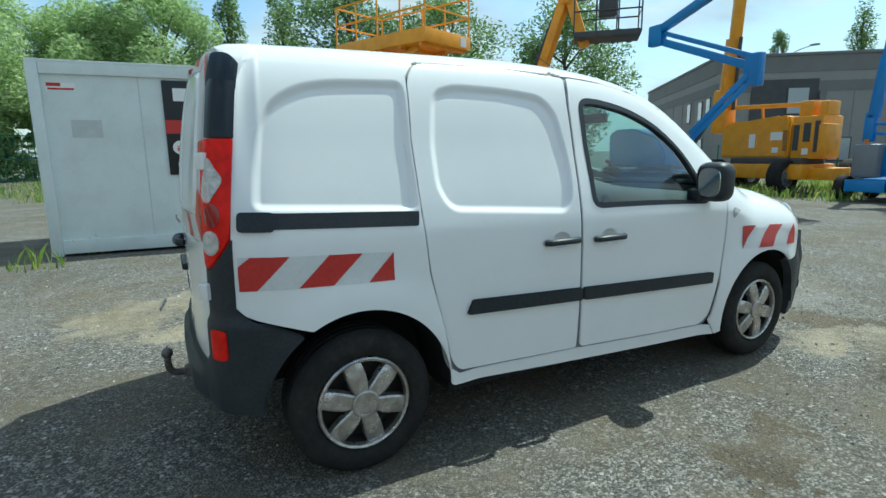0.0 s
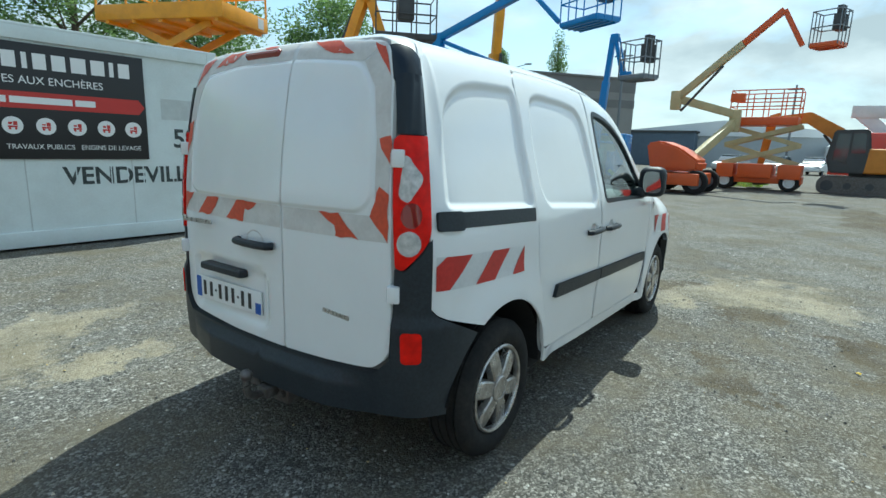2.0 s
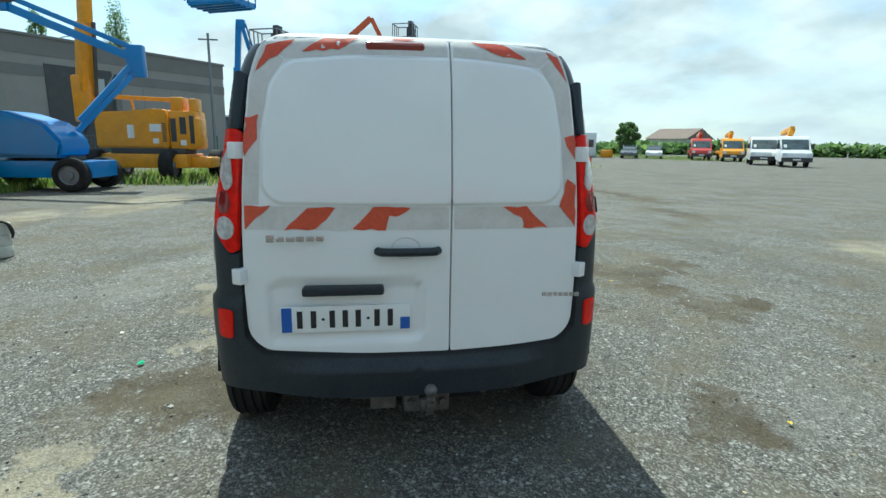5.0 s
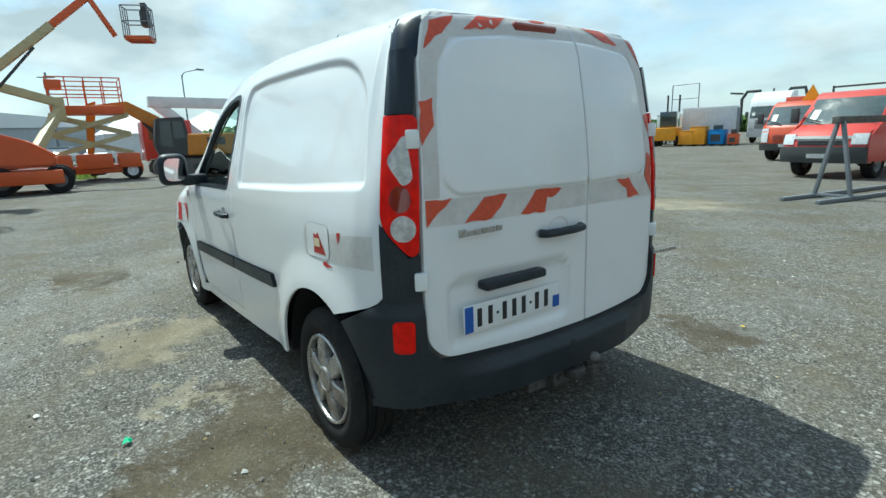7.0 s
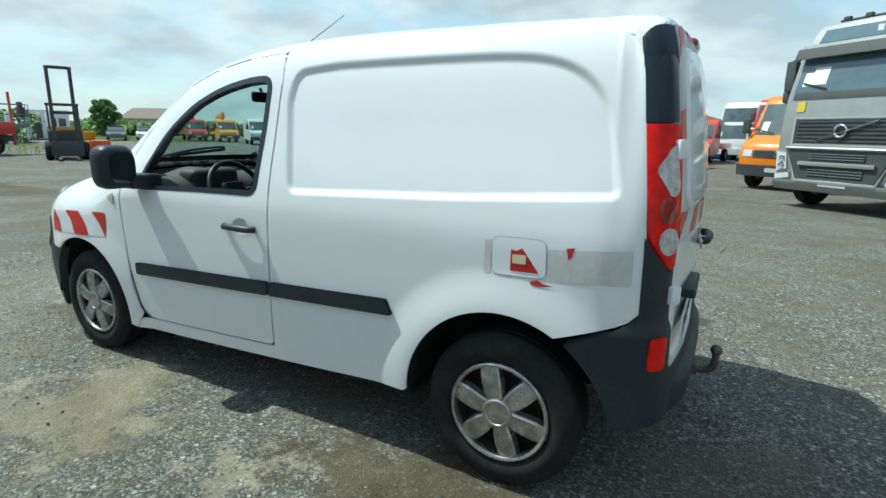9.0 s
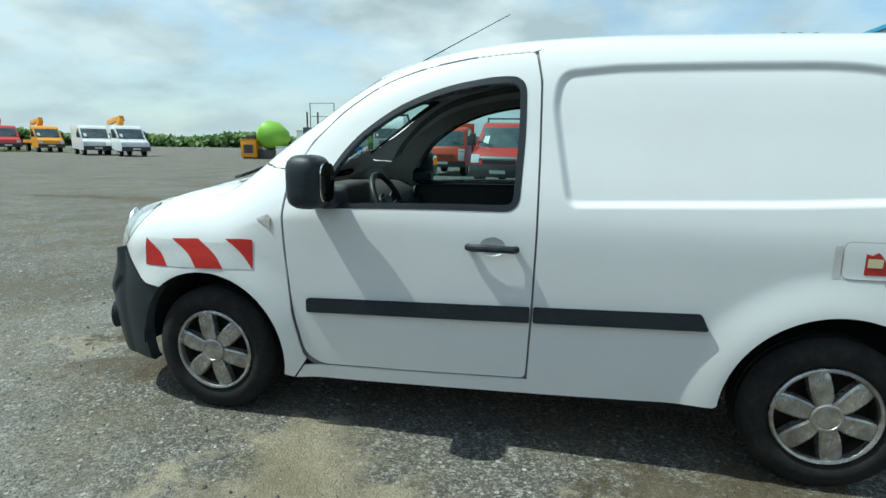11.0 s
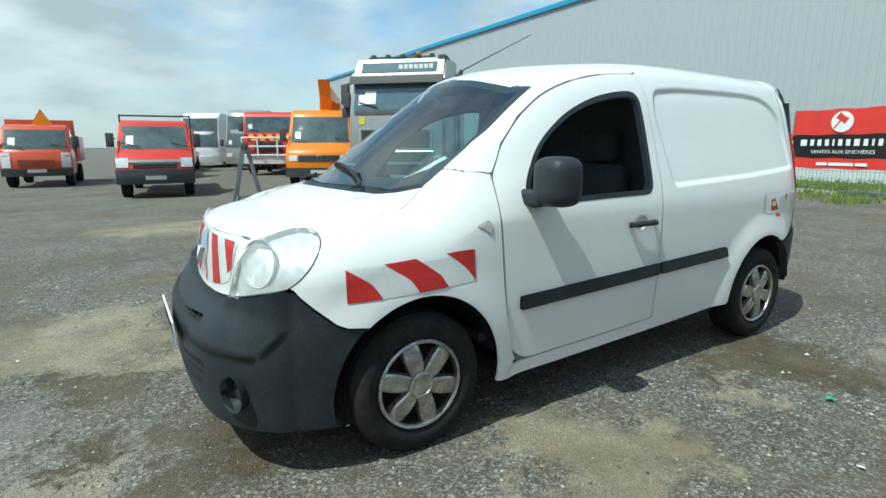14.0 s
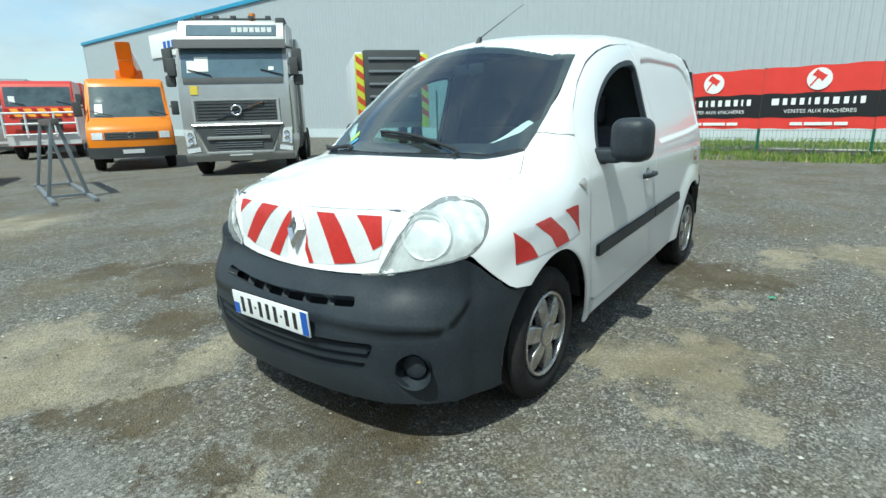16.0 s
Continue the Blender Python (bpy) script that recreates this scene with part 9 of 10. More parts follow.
for z in (0.95, 1.35, 1.75):
    add_tube(bm, [(-1.15, 0.28, z), (1.15, 0.28, z)], 0.04, 7)
for x in (-1.15, -0.45, 0.45, 1.15):
    add_tube(bm, [(x, 0.28, 0.85), (x, 0.28, 1.75)], 0.04, 7)
part("front_guard", bm, M_TWHITE, fl_, "white tube guard")
block("body", fl_, (-1.2, -6.5, 0.9), (1.2, -2.5, 3.0), M_TRED, "", 0.05)

# coaches
BOW[0] = 0.07
for (cx, cy, hgt, paint, lab) in ((-2.4, -28.5, 3.45, M_SILVER, "silver coach with a tall dark windscreen"), (-0.6, -33.2, 3.5, M_TWHITE, "white coach with a tall dark windscreen")):
    prof = [(0.0, 0.35), (0.05, 0.8), (0.0, 1.3), (-0.15, 2.2), (-0.45, hgt - 0.25), (-0.8, hgt), (-11, hgt), (-11, 0.4)]
    co_ = vehicle("coach", lab, "coach", (cx, cy, 0), -26, 2.5, prof, paint, (1.32, hgt - 0.35), (0.36, 0.72), (-2.4, -8.5), 0.48, lamps=((0.98, 0.78, 0.34, 0.2),), windows=([(-10.5, 1.7), (-1.0, 1.7), (-1.0, hgt - 0.5), (-10.5, hgt - 0.5)],), bumper_mat=paint, cab_name="body", group="coaches in the row")

BOW[0] = 0.0
# refuse lorry behind the silver one: its tail shows
t = thing("refuse_lorry", "white and yellow refuse lorry with striped tail, beside a hall", "lorry", (-8.4, -10.6, 0), -40)
block("body", t, (-1.2, -5.5, 0.9), (1.2, -0.2, 3.4), M_TWHITE, "", 0.08)
block("tail_gate", t, (-0.95, -0.25, 1.1), (0.95, 0.25, 3.42), M_GREYDK, "dark loading tail", 0.06)
for z in (1.9, 2.3, 2.7, 3.1):
    block("tail_bar", t, (-0.8, 0.25, z), (0.8, 0.30, z + 0.08), M_RAILGREY, "", 0.01)
for s in (-1, 1):
    block("tail_post", t, (s * 1.08 - 0.13, -0.3, 0.9), (s * 1.08 + 0.13, 0.2, 3.3), mat("lime_yellow", (0.60, 0.62, 0.05), 0.5) if s < 0 else bpy.data.materials["lime_yellow"], "lime yellow post", 0.03)
    for k in range(5):
        bm = bmesh.new()
        z = 1.2 + k * 0.42
        add_prism(bm, [(s * 1.08 - 0.12, z), (s * 1.08 + 0.12, z + 0.18), (s * 1.08 + 0.12, z + 0.38), (s * 1.08 - 0.12, z + 0.2)], 0.2, 0.206)
        part("stripe", bm, M_REDFADE, t)
    for y in (-1.2, -4.6):
        far_wheel(t, (s * 1.0, y, 0.5), 0.5, 0.3)

# white tractor unit far off
prof = [(0.0, 0.4), (0.02, 1.0), (0.0, 1.7), (-0.25, 2.6), (-0.5, 3.1), (-1.0, 3.5), (-2.2, 3.6), (-2.2, 0.8), (-0.8, 0.4)]
wt_ = vehicle("tractor_unit", "white high-cab lorry tractor with a trailer, far side of the yard", "lorry", (14.4, -37.6, 0), 8, 2.45, prof, M_TWHITE, (1.75, 2.55), (0.42, 0.8), (-0.9, -4.2), 0.5, lamps=((1.0, 0.85, 0.3, 0.25),), grille=(1.0, 1.6, 1.5, True), bumper_mat=M_TWHITE)
block("trailer", wt_, (-1.2, -14, 1.0), (1.2, -3.2, 1.5), M_GREYDK)
beam("boom", wt_, Vector((0, 0, 0)), (0, -3.2, 3.2), (0, -12, 1.6), 0.8, 0.6, M_GREYDK)
beam("loader_frame", wt_, Vector((0, 0, 0)), (0.6, -2.5, 1.5), (0.6, -3.4, 3.9), 0.12, 0.12, M_GREYDK)
beam("loader_frame", wt_, Vector((0, 0, 0)), (2.4, -2.5, 3.6), (3.3, -2.5, 3.7), 0.14, 0.14, M_GREYDK)


def far_car(at, rz, paint, label, L_=4.3, H_=1.48):
    t = thing("car", label, "car", at, rz)
    bm = bmesh.new()
    add_prism(bm, [(0, 0.3), (0.02, 0.62), (-0.15, 0.78), (-1.0, 0.95), (-L_ + 0.25, 1.0), (-L_, 0.8), (-L_, 0.35)], -0.88, 0.88, "x", 0.08)
    part("body", bm, paint, t, smooth=50)
    bm = bmesh.new()
    add_prism(bm, [(-0.95, 0.93), (-1.75, H_ - 0.05), (-2.2, H_), (-3.3, H_ - 0.03), (-L_ + 0.3, 0.98)], -0.74, 0.74, "x", 0.07)
    part("glasshouse", bm, M_FARGLASS, t, "dark glass", smooth=50)
    block("roof", t, (-0.68, -3.3, H_ - 0.05), (0.68, -1.75, H_ + 0.01), paint, "", 0.02)
    for y in (-0.8, -L_ + 0.75):
        for s in (-1, 1):
            far_wheel(t, (s * 0.78, y, 0.31), 0.31, 0.2)
    for s in (-1, 1):
        block("headlamp", t, (s * 0.62 - 0.16, -0.08, 0.62), (s * 0.62 + 0.16, 0.03, 0.76), M_LAMPGLASS, "", 0.02)
    return t


M_CARGREY = mat("car_grey", (0.12, 0.135, 0.15), 0.3, metal=0.4, coat=0.6)
M_CARSILV = mat("car_silver", (0.45, 0.47, 0.48), 0.3, metal=0.3, coat=0.6)
far_car((52.0, -27.4, 0), 60, M_CARGREY, "dark grey hatchback parked near a portable office")
far_car((51.5, -30.3, 0), 60, M_TWHITE, "white hatchback parked on the yard edge")
far_car((31.5, 27.0, 0), 110, M_CARSILV, "silver car parked behind a wire fence")
far_car((33.5, 24.5, 0), 110, M_CARGREY, "grey car parked behind a wire fence")
far_car((33.0, 21.6, 0), 110, M_TORANGE, "orange small car parked behind a wire fence", 3.7)
far_car((30.5, 30.2, 0), 110, M_TRED, "dark red car parked behind a wire fence")
for x, y in ((44.5, 6.0), (46, 3.0), (48, 0.5), (42, 9.0)):
    far_car((x, y, 0), 80, M_CARSILV if y > 2 else M_TWHITE, "pale car parked far behind the lifts")


def far_van(at, rz, paint, label, boom=None, bed=False, L_=5.2, H_=2.3):
    prof = [(0.0, 0.4), (0.05, 0.75), (-0.05, 1.05), (-0.7, 1.25), (-1.4, H_ - 0.15), (-1.7, H_)] + ([(-2.3, H_), (-2.3, 0.5)] if bed else [(-L_, H_), (-L_, 0.45)]) + [(-0.5, 0.4)]
    t = vehicle("light_lorry" if bed else "delivery_van", label, "lorry" if bed else "van", at, rz, 1.95, prof, paint, (1.3, H_ - 0.25), (0.4, 0.72), (-0.9, -L_ + 1.0), 0.36, lamps=((0.78, 0.8, 0.3, 0.22),), windows=([(-2.1, 1.35), (-0.95, 1.35), (-1.45, H_ - 0.25), (-2.1, H_ - 0.25)],))
    if bed:
        block("load_bed", t, (-0.98, -L_, 0.75), (0.98, -2.35, 1.05), paint)
    if boom:
        beam("arm", t, Vector((0, 0, 0)), (0, -L_ + 0.6, 1.2), (0, -2.6, 2.9), 0.35, 0.4, boom)
        beam("arm", t, Vector((0, 0, 0)), (0, -2.6, 2.9), (0, -L_ - 0.6, 2.6), 0.3, 0.35, boom)
    return t


far_van((47.0, -33.2, 0), 62, M_TRED, "small red platform lorry far across the yard", M_TRED2, True)
far_van((43.6, -34.4, 0), 62, M_YELLOW, "small yellow crane lorry far across the yard", M_YELLOW, True)
far_van((34.8, -30.6, 0), 55, M_TWHITE, "white delivery van parked across the yard")
far_van((31.0, -30.2, 0), 60, M_TWHITE, "white lorry with a yellow platform arm", M_YELLOW, True)
far_van((2.4, -40.5, 0), -20, M_TWHITE, "white lorry with an orange tail far down the row", M_TORANGE, True, 6.0, 2.6)
far_van((2.3, -21.5, 0), -8, M_TORANGE, "yellow-orange flatbed lorry parked behind a red one", None, True, 5.6)
far_van((1.3, -27.5, 0), -10, M_TRED, "red flatbed lorry parked behind another", None, True, 5.6)

# ---- big hall wall along the yard ----
M_CLAD = mat("ribbed_cladding", (0.40, 0.435, 0.46), 0.55, metal=0.1, grain=0.03, grain_scale=3, stain=0.25, stain_scale=0.35, stain_color=(0.36, 0.39, 0.415))
M_CLADLOW = mat("pale_cladding", (0.55, 0.60, 0.62), 0.55, stain=0.2, stain_scale=0.5)
M_TRIMBLUE = mat("roof_trim_blue", (0.05, 0.28, 0.46), 0.45, stain=0.1)


def hall():
    t = thing("industrial_hall", "long grey ribbed metal hall with a blue roof edge", "hall", (-18.1, 12.0, 0), -0.5)
    L_, H_ = 75.0, 9.3
    verts, faces = [], []
    pitch = 0.30
    n = int(L_ / pitch)
    prof = []
    for k in range(n):
        y = -k * pitch
        prof += [(0.0, y), (0.0, y - 0.17), (0.018, y - 0.20), (0.018, y - 0.27)]
    for x, y in prof:
        verts += [(x, y, 0.55), (x, y, H_)]
    for i in range(len(prof) - 1):
        faces.append((2 * i, 2 * i + 2, 2 * i + 3, 2 * i + 1))
    me = bpy.data.meshes.new("wall")
    me.from_pydata(verts, [], faces)
    me.materials.append(M_CLAD)
    w = new("wall", me)
    w.parent = t
    w["label"] = "grey ribbed cladding"
    block("plinth", t, (-0.3, -L_, 0.0), (0.06, 0, 0.55), M_CLADLOW, "pale wall foot", 0)
    block("back_wall", t, (-30, -L_, 0), (-29.7, 0, H_), M_CLAD, "", 0)
    block("end_wall", t, (-30, -L_ - 0.2, 0), (0.03, -L_, H_), M_CLAD, "", 0)
    block("end_wall", t, (-30, 0, 0), (0.03, 0.2, H_), M_CLAD, "", 0)
    block("roof", t, (-30.2, -L_ - 0.3, H_), (0.06, 0.3, H_ + 0.1), M_CLAD, "", 0)
    block("roof_trim", t, (-0.02, -L_ - 0.3, H_ - 0.12), (0.14, 0.3, H_ + 0.16), M_TRIMBLUE, "blue roof edge", 0.01)
    # company board near the far end
    bd = block("board", t, (0.06, -60.2, 6.7), (0.14, -53.6, 8.6), M_SIGNWHT, "white company board", 0.02)
    for k in range(5):
        bm = bmesh.new()
        add_box(bm, (0.14, -54.9 - k * 0.72, 7.3), (0.15, -54.4 - k * 0.72, 7.9))
        part("bar", bm, M_BLUE, bd)
    block("side_door", t, (0.04, -22.3, 0.0), (0.12, -21.2, 2.15), M_SIGNWHT, "white door", 0.01)


hall()

# ---- wire fence with banners ----
M_FENCE = mat("fence_green", (0.02, 0.12, 0.075), 0.5, stain=0.2)


PANEL = 2.5


def fence():
    A, B = Vector((-13.22, -12.41, 0)), Vector((-10.98, 4.9, 0))
    d = (B - A).normalized()
    t = thing("wire_fence", "green wire mesh fence carrying red sale banners", "fence", A, math.degrees(math.atan2(d.y, d.x)))
    n = 7
    for k in range(n + 1):
        bm = bmesh.new()
        add_box(bm, (k * PANEL - 0.03, -0.03, 0), (k * PANEL + 0.03, 0.03, 2.30), None, 0.005)
        part("post", bm, M_FENCE, t, "green steel post")
    for k in range(n):
        bm = bmesh.new()
        for j in range(25):
            x = k * PANEL + 0.04 + j * PANEL / 25
            add_box(bm, (x - 0.0025, -0.0025, 0.05), (x + 0.0025, 0.0025, 0.9 if k > 2 else 2.25))
        for j in range(11 if k <= 2 else 5):
            add_box(bm, (k * PANEL, -0.003, 0.06 + j * 0.2), (k * PANEL + PANEL, 0.003, 0.066 + j * 0.2))
        part("mesh_panel", bm, M_FENCE, t)
    return t, A, d


FEN, FA, FD = fence()
FACE_FENCE = Matrix(((1, 0, 0, 0), (0, 0, -1, 0), (0, 1, 0, 0), (0, 0, 0, 1)))


def banner(x0):
    t = thing("banner", "red and black printed sale banner tied to a fence", "banner", tuple(FA + FD * x0), math.degrees(math.atan2(FD.y, FD.x)), "banners on the fence")
    n = 24
    W = PANEL - 0.01

    def sheet(name, z0, z1, y, material, parent, label=""):
        bm = bmesh.new()
        rows = []
        for j in range(5):
            z = z0 + (z1 - z0) * j / 4
            rows.append([bm.verts.new((W * i / n, y - 0.012 * math.sin(i * 0.9 + x0) * (1 - 0.6 * z / 2.4), z + (0.012 * math.sin(i * 0.7) if j in (0, 4) else 0))) for i in range(n + 1)])
        for a, b_ in zip(rows, rows[1:]):
            for i in range(n):
                bm.faces.new((a[i], a[i + 1], b_[i + 1], b_[i]))
        return link(name, bm, material, parent, label, 60)

    sheet("cloth", 0.71, 2.28, -0.045, M_BANNER, t, "red cloth")
    sheet("black_band", 1.0, 1.62, -0.051, M_SIGNBLK, t, "black band")
    at = lambda x, z, d=-0.066: Matrix.Translation((x, d, z)) @ FACE_FENCE  # noqa: E731
    bars([0.17, 0.10, 0.10, 0.10, 0.05, 0.10, 0.10, 0.13, 0.10, 0.05, 0.10], 0.17, 0.09, M_SIGNWHT, t, at(W / 2, 1.41))
    words("VENTES AUX ENCHÈRES", 0.13, M_SIGNWHT, t, at(W / 2 + 0.08, 1.16), squeeze=1.1)
    bars([0.28, 0.6, 0.28], 0.08, 0.04, M_SIGNWHT, t, at(W / 2 + 0.1, 0.84))
    bm = bmesh.new()
    add_prism(bm, [(W / 2 + 0.27 * math.cos(q / 36 * math.tau), 1.95 + 0.27 * math.sin(q / 36 * math.tau)) for q in range(36)], -0.070, -0.062)
    disc = part("disc", bm, M_SIGNWHT, t, "white disc with a red hammer")
    bm = bmesh.new()
    m = Matrix.Translation((W / 2, -0.073, 1.95)) @ Matrix.Rotation(radians(35), 4, "Y")
    add_box(bm, (-0.16, -0.002, 0.0), (0.06, 0.002, 0.15), m)
    add_box(bm, (-0.19, -0.002, -0.015), (-0.16, 0.002, 0.165), m)
    add_box(bm, (0.06, -0.002, -0.015), (0.09, 0.002, 0.165), m)
    add_box(bm, (-0.07, -0.002, -0.24), (-0.03, 0.002, 0.0), m)
    part("hammer", bm, M_BANNER, disc)


for k in range(3, 7):
    banner(k * PANEL)
block("kerb", thing("kerb", "pale concrete kerb along the fence foot", "kerb", (0, 0, 0), kind="structure"), (-13.55, -14, -0.1), (-13.1, 9, 0.10), M_CONC)
grass([(-17.7, -12, -13.8, 9, 9000), (-13.2, -12, -10.0, 9, 9000), (-10.6, -3, -9.6, 7, 1600)], "rough green grass along the fence", 11, 0.19)
grass([(10.3, 9.0, 14.5, 12.5, 3500), (13.5, 4.5, 22, 10, 4500), (24, 1, 34, 3, 2500), (-14, 16, 3, 30, 9000), (-1.9, 5.65, -1.5, 5.95, 60), (-2.5, 4.6, -1.9, 5.1, 30), (28, -14, 70, -9, 3000), (45, -40, 75, -28, 6000)], "patches of green weeds and grass", 12, 0.28, "weeds")

# ---- trestle ----


def trestle():
    t = thing("trestle", "grey steel trestle on two long feet", "trestle", (1.2, -9.9, 0), -12)
    bm = bmesh.new()
    add_box(bm, (-0.06, -1.55, 1.30), (0.06, 1.15, 1.42), None, 0.01)
    part("top_beam", bm, M_STEEL, t, "rusty top beam")
    for y in (-1.4, 1.0):
        for s in (-1, 1):
            beam("leg", t, Vector((0, 0, 0)), (s * 0.30, y, 0.04), (s * 0.04, y, 1.34), 0.06, 0.06, M_RAILGREY, "", 0.006)
    for s in (-1, 1):
        beam("foot", t, Vector((0, 0, 0)), (s * 0.30, -1.95, 0.035), (s * 0.30, 1.9, 0.035), 0.07, 0.07, M_RAILGREY, "", 0.006)
    for y in (-1.4, 1.0):
        beam("cross_bar", t, Vector((0, 0, 0)), (-0.36, y, 0.06), (0.36, y, 0.06), 0.05, 0.05, M_RAILGREY, "", 0.006)


trestle()

# ---- grey building behind the lifts ----
M_FACADE = mat("facade_panel", (0.26, 0.258, 0.245), 0.75, grain=0.06, grain_scale=8, stain=0.2, stain_scale=0.6)
M_FACADE2 = mat("facade_band", (0.175, 0.175, 0.172), 0.75, stain=0.2, stain_scale=0.6)


def building():
    t = thing("office_building", "two-storey grey panelled building with a few windows", "building", (31.0, 21.6, 0), 55)
    H_, L_, D_ = 7.4, 15.5, 22.0
    M_SHUTTER = mat("door_blue_grey", (0.07, 0.12, 0.19), 0.5)
    M_PANE = mat("sky_glass", (0.30, 0.34, 0.36), 0.05, coat=1.0)
    block("wall", t, (0, -L_, 0), (D_, 0, H_), M_FACADE, "grey panel wall", 0)
    for z0, z1 in ((5.1, 5.75), (6.35, H_ + 0.02)):
        block("band", t, (-0.03, -L_ - 0.03, z0), (D_ + 0.03, 0.03, z1), M_FACADE2, "darker band", 0)
    block("entrance", t, (-0.06, -6.3, 0), (0.02, -2.2, 5.9), M_GREYDK, "dark glazed entrance bay", 0)
    block("gutter", t, (-0.12, -L_ - 0.1, H_), (D_ + 0.1, 0.1, H_ + 0.18), M_FACADE2, "grey roof edge", 0.02)
    for k in range(3):
        block("panel_joint", t, (-0.012, -6.3 - k * 2.2, 0), (0.0, -6.26 - k * 2.2, 5.1), M_FACADE2, "", 0)
    for k in range(6):
        block("panel_joint", t, (2.0 + k * 3, 0.0, 0), (2.06 + k * 3, 0.02, 5.1), M_FACADE2, "", 0)
    block("pillar", t, (-0.2, -6.75, 0), (0.02, -6.35, 5.1), M_FACADE2, "", 0)
    for y0, z0, w, h in ((-4.4, 3.6, 1.4, 1.8), (-7.2, 0.5, 1.4, 1.6)):
        win = block("window", t, (-0.10, y0 - w, z0), (-0.04, y0, z0 + h), M_GREYDK, "dark framed window", 0.01)
        block("pane", win, (-0.115, y0 - w + 0.08, z0 + 0.08), (-0.09, y0 - 0.08, z0 + h - 0.08), M_PANE, "", 0)
    for x0, z0, h in ((0.9, 3.4, 1.6), (2.7, 3.4, 1.5), (5.6, 3.4, 1.6), (2.2, 0.3, 1.9), (5.0, 0.3, 1.7)):
        win = block("window", t, (x0, 0.0, z0), (x0 + 1.0, 0.05, z0 + h), M_GREYDK, "dark framed window", 0.01)
        block("pane", win, (x0 + 0.1, 0.045, z0 + 0.1), (x0 + 0.9, 0.06, z0 + h - 0.1), M_PANE, "", 0)
    for x0 in (6.6, 9.6):
        block("garage_door", t, (x0, 0.0, 0), (x0 + 2.0, 0.05, 2.6), M_SHUTTER, "blue-grey shutter", 0.01)


building()

# ---- far sheds, tent, office, posts ----
t = thing("marquee", "white marquee with a pointed roof", "marquee", (58, -8.5, 0), 5)
block("side_wall", t, (0, -8, 0), (14, 8, 2.6), M_TWHITE, "", 0)
bm = bmesh.new()
for y0 in (-8, 0):
    c = bm.verts.new((7, y0 + 4, 5.2))
    q = [bm.verts.new(p) for p in ((-0.3, y0, 2.6), (14.3, y0, 2.6), (14.3, y0 + 8, 2.6), (-0.3, y0 + 8, 2.6))]
    for i in range(4):
        bm.faces.new((q[i], q[(i + 1) % 4], c))
part("roof", bm, mat("tent_white", (0.85, 0.86, 0.86), 0.6), t, "white fabric roof", smooth=None)
t = thing("storage_hall", "low grey storage hall with a white roof, far off", "hall", (66, 4, 0), 8)
block("wall", t, (0, -10, 0), (20, 22, 3.6), M_CLAD, "", 0)
bm = bmesh.new()
add_prism(bm, [(-10.2, 3.6), (22.2, 3.6), (6, 5.4)], -0.3, 20.3, "x")
part("roof", bm, mat("pale_roof", (0.72, 0.74, 0.75), 0.6), t)
t = thing("storage_hall", "low blue-grey storage hall far behind the lifts", "hall", (62, 16, 0), 4)
block("wall", t, (0, -4, 0), (14, 9, 3.9), mat("blue_grey_wall", (0.10, 0.14, 0.19), 0.6, stain=0.2), "", 0)
block("roof", t, (-0.2, -4.2, 3.9), (14.2, 9.2, 4.1), M_GREYDK, "", 0)
block("red_fascia", t, (-0.1, 3.0, 3.0), (-0.02, 9.0, 3.5), M_TRED, "", 0)
t = thing("portable_office", "white portable office with small windows", "cabin", (57.6, -23.6, 0), -22)
block("body", t, (0, -1.9, 0.1), (6.0, 1.7, 2.9), M_TWHITE, "", 0.03)
block("door", t, (-0.03, 0.4, 0.15), (0.02, 1.3, 2.2), M_GREYDK, "", 0)
for y in (-0.2, -1.0):
    block("window", t, (-0.03, y - 0.6, 1.2), (0.02, y, 2.1), M_FARGLASS, "", 0)
single("grit_bin", (lambda b_: (add_box(b_, (-0.5, -0.6, 0), (0.5, 0.6, 0.9), None, 0.1), b_)[1])(bmesh.new()), M_YELLOW, "yellow grit bin beside a portable office", "bin", (56.0, -26.5, 0))
t = thing("trolley", "small orange machine trolley on the yard", "trolley", (24.5, -10.9, 0))
block("body", t, (-0.3, -0.35, 0.15), (0.3, 0.35, 0.75), M_ORANGE, "", 0.06)
for s in (-1, 1):
    far_wheel(t, (0, s * 0.30, 0.15), 0.15, 0.08, M_RAILGREY, "y")


def lamp_post(at, h, rz, label):
    t = thing("street_lamp", label, "street lamp", at, rz)
    bm = bmesh.new()
    add_cyl(bm, (0, 0, 0), (0, 0, h), 0.11, 0.06, 10)
    add_tube(bm, spline([(0, 0, h - 0.3), (0, -0.3, h + 0.25), (0, -1.6, h + 0.6)], 5), 0.05, 7)
    part("pole", bm, M_RAILGREY, t)
    block("lamp_head", t, (-0.15, -2.3, h + 0.55), (0.15, -1.5, h + 0.72), M_RAILGREY, "", 0.04)
    return t


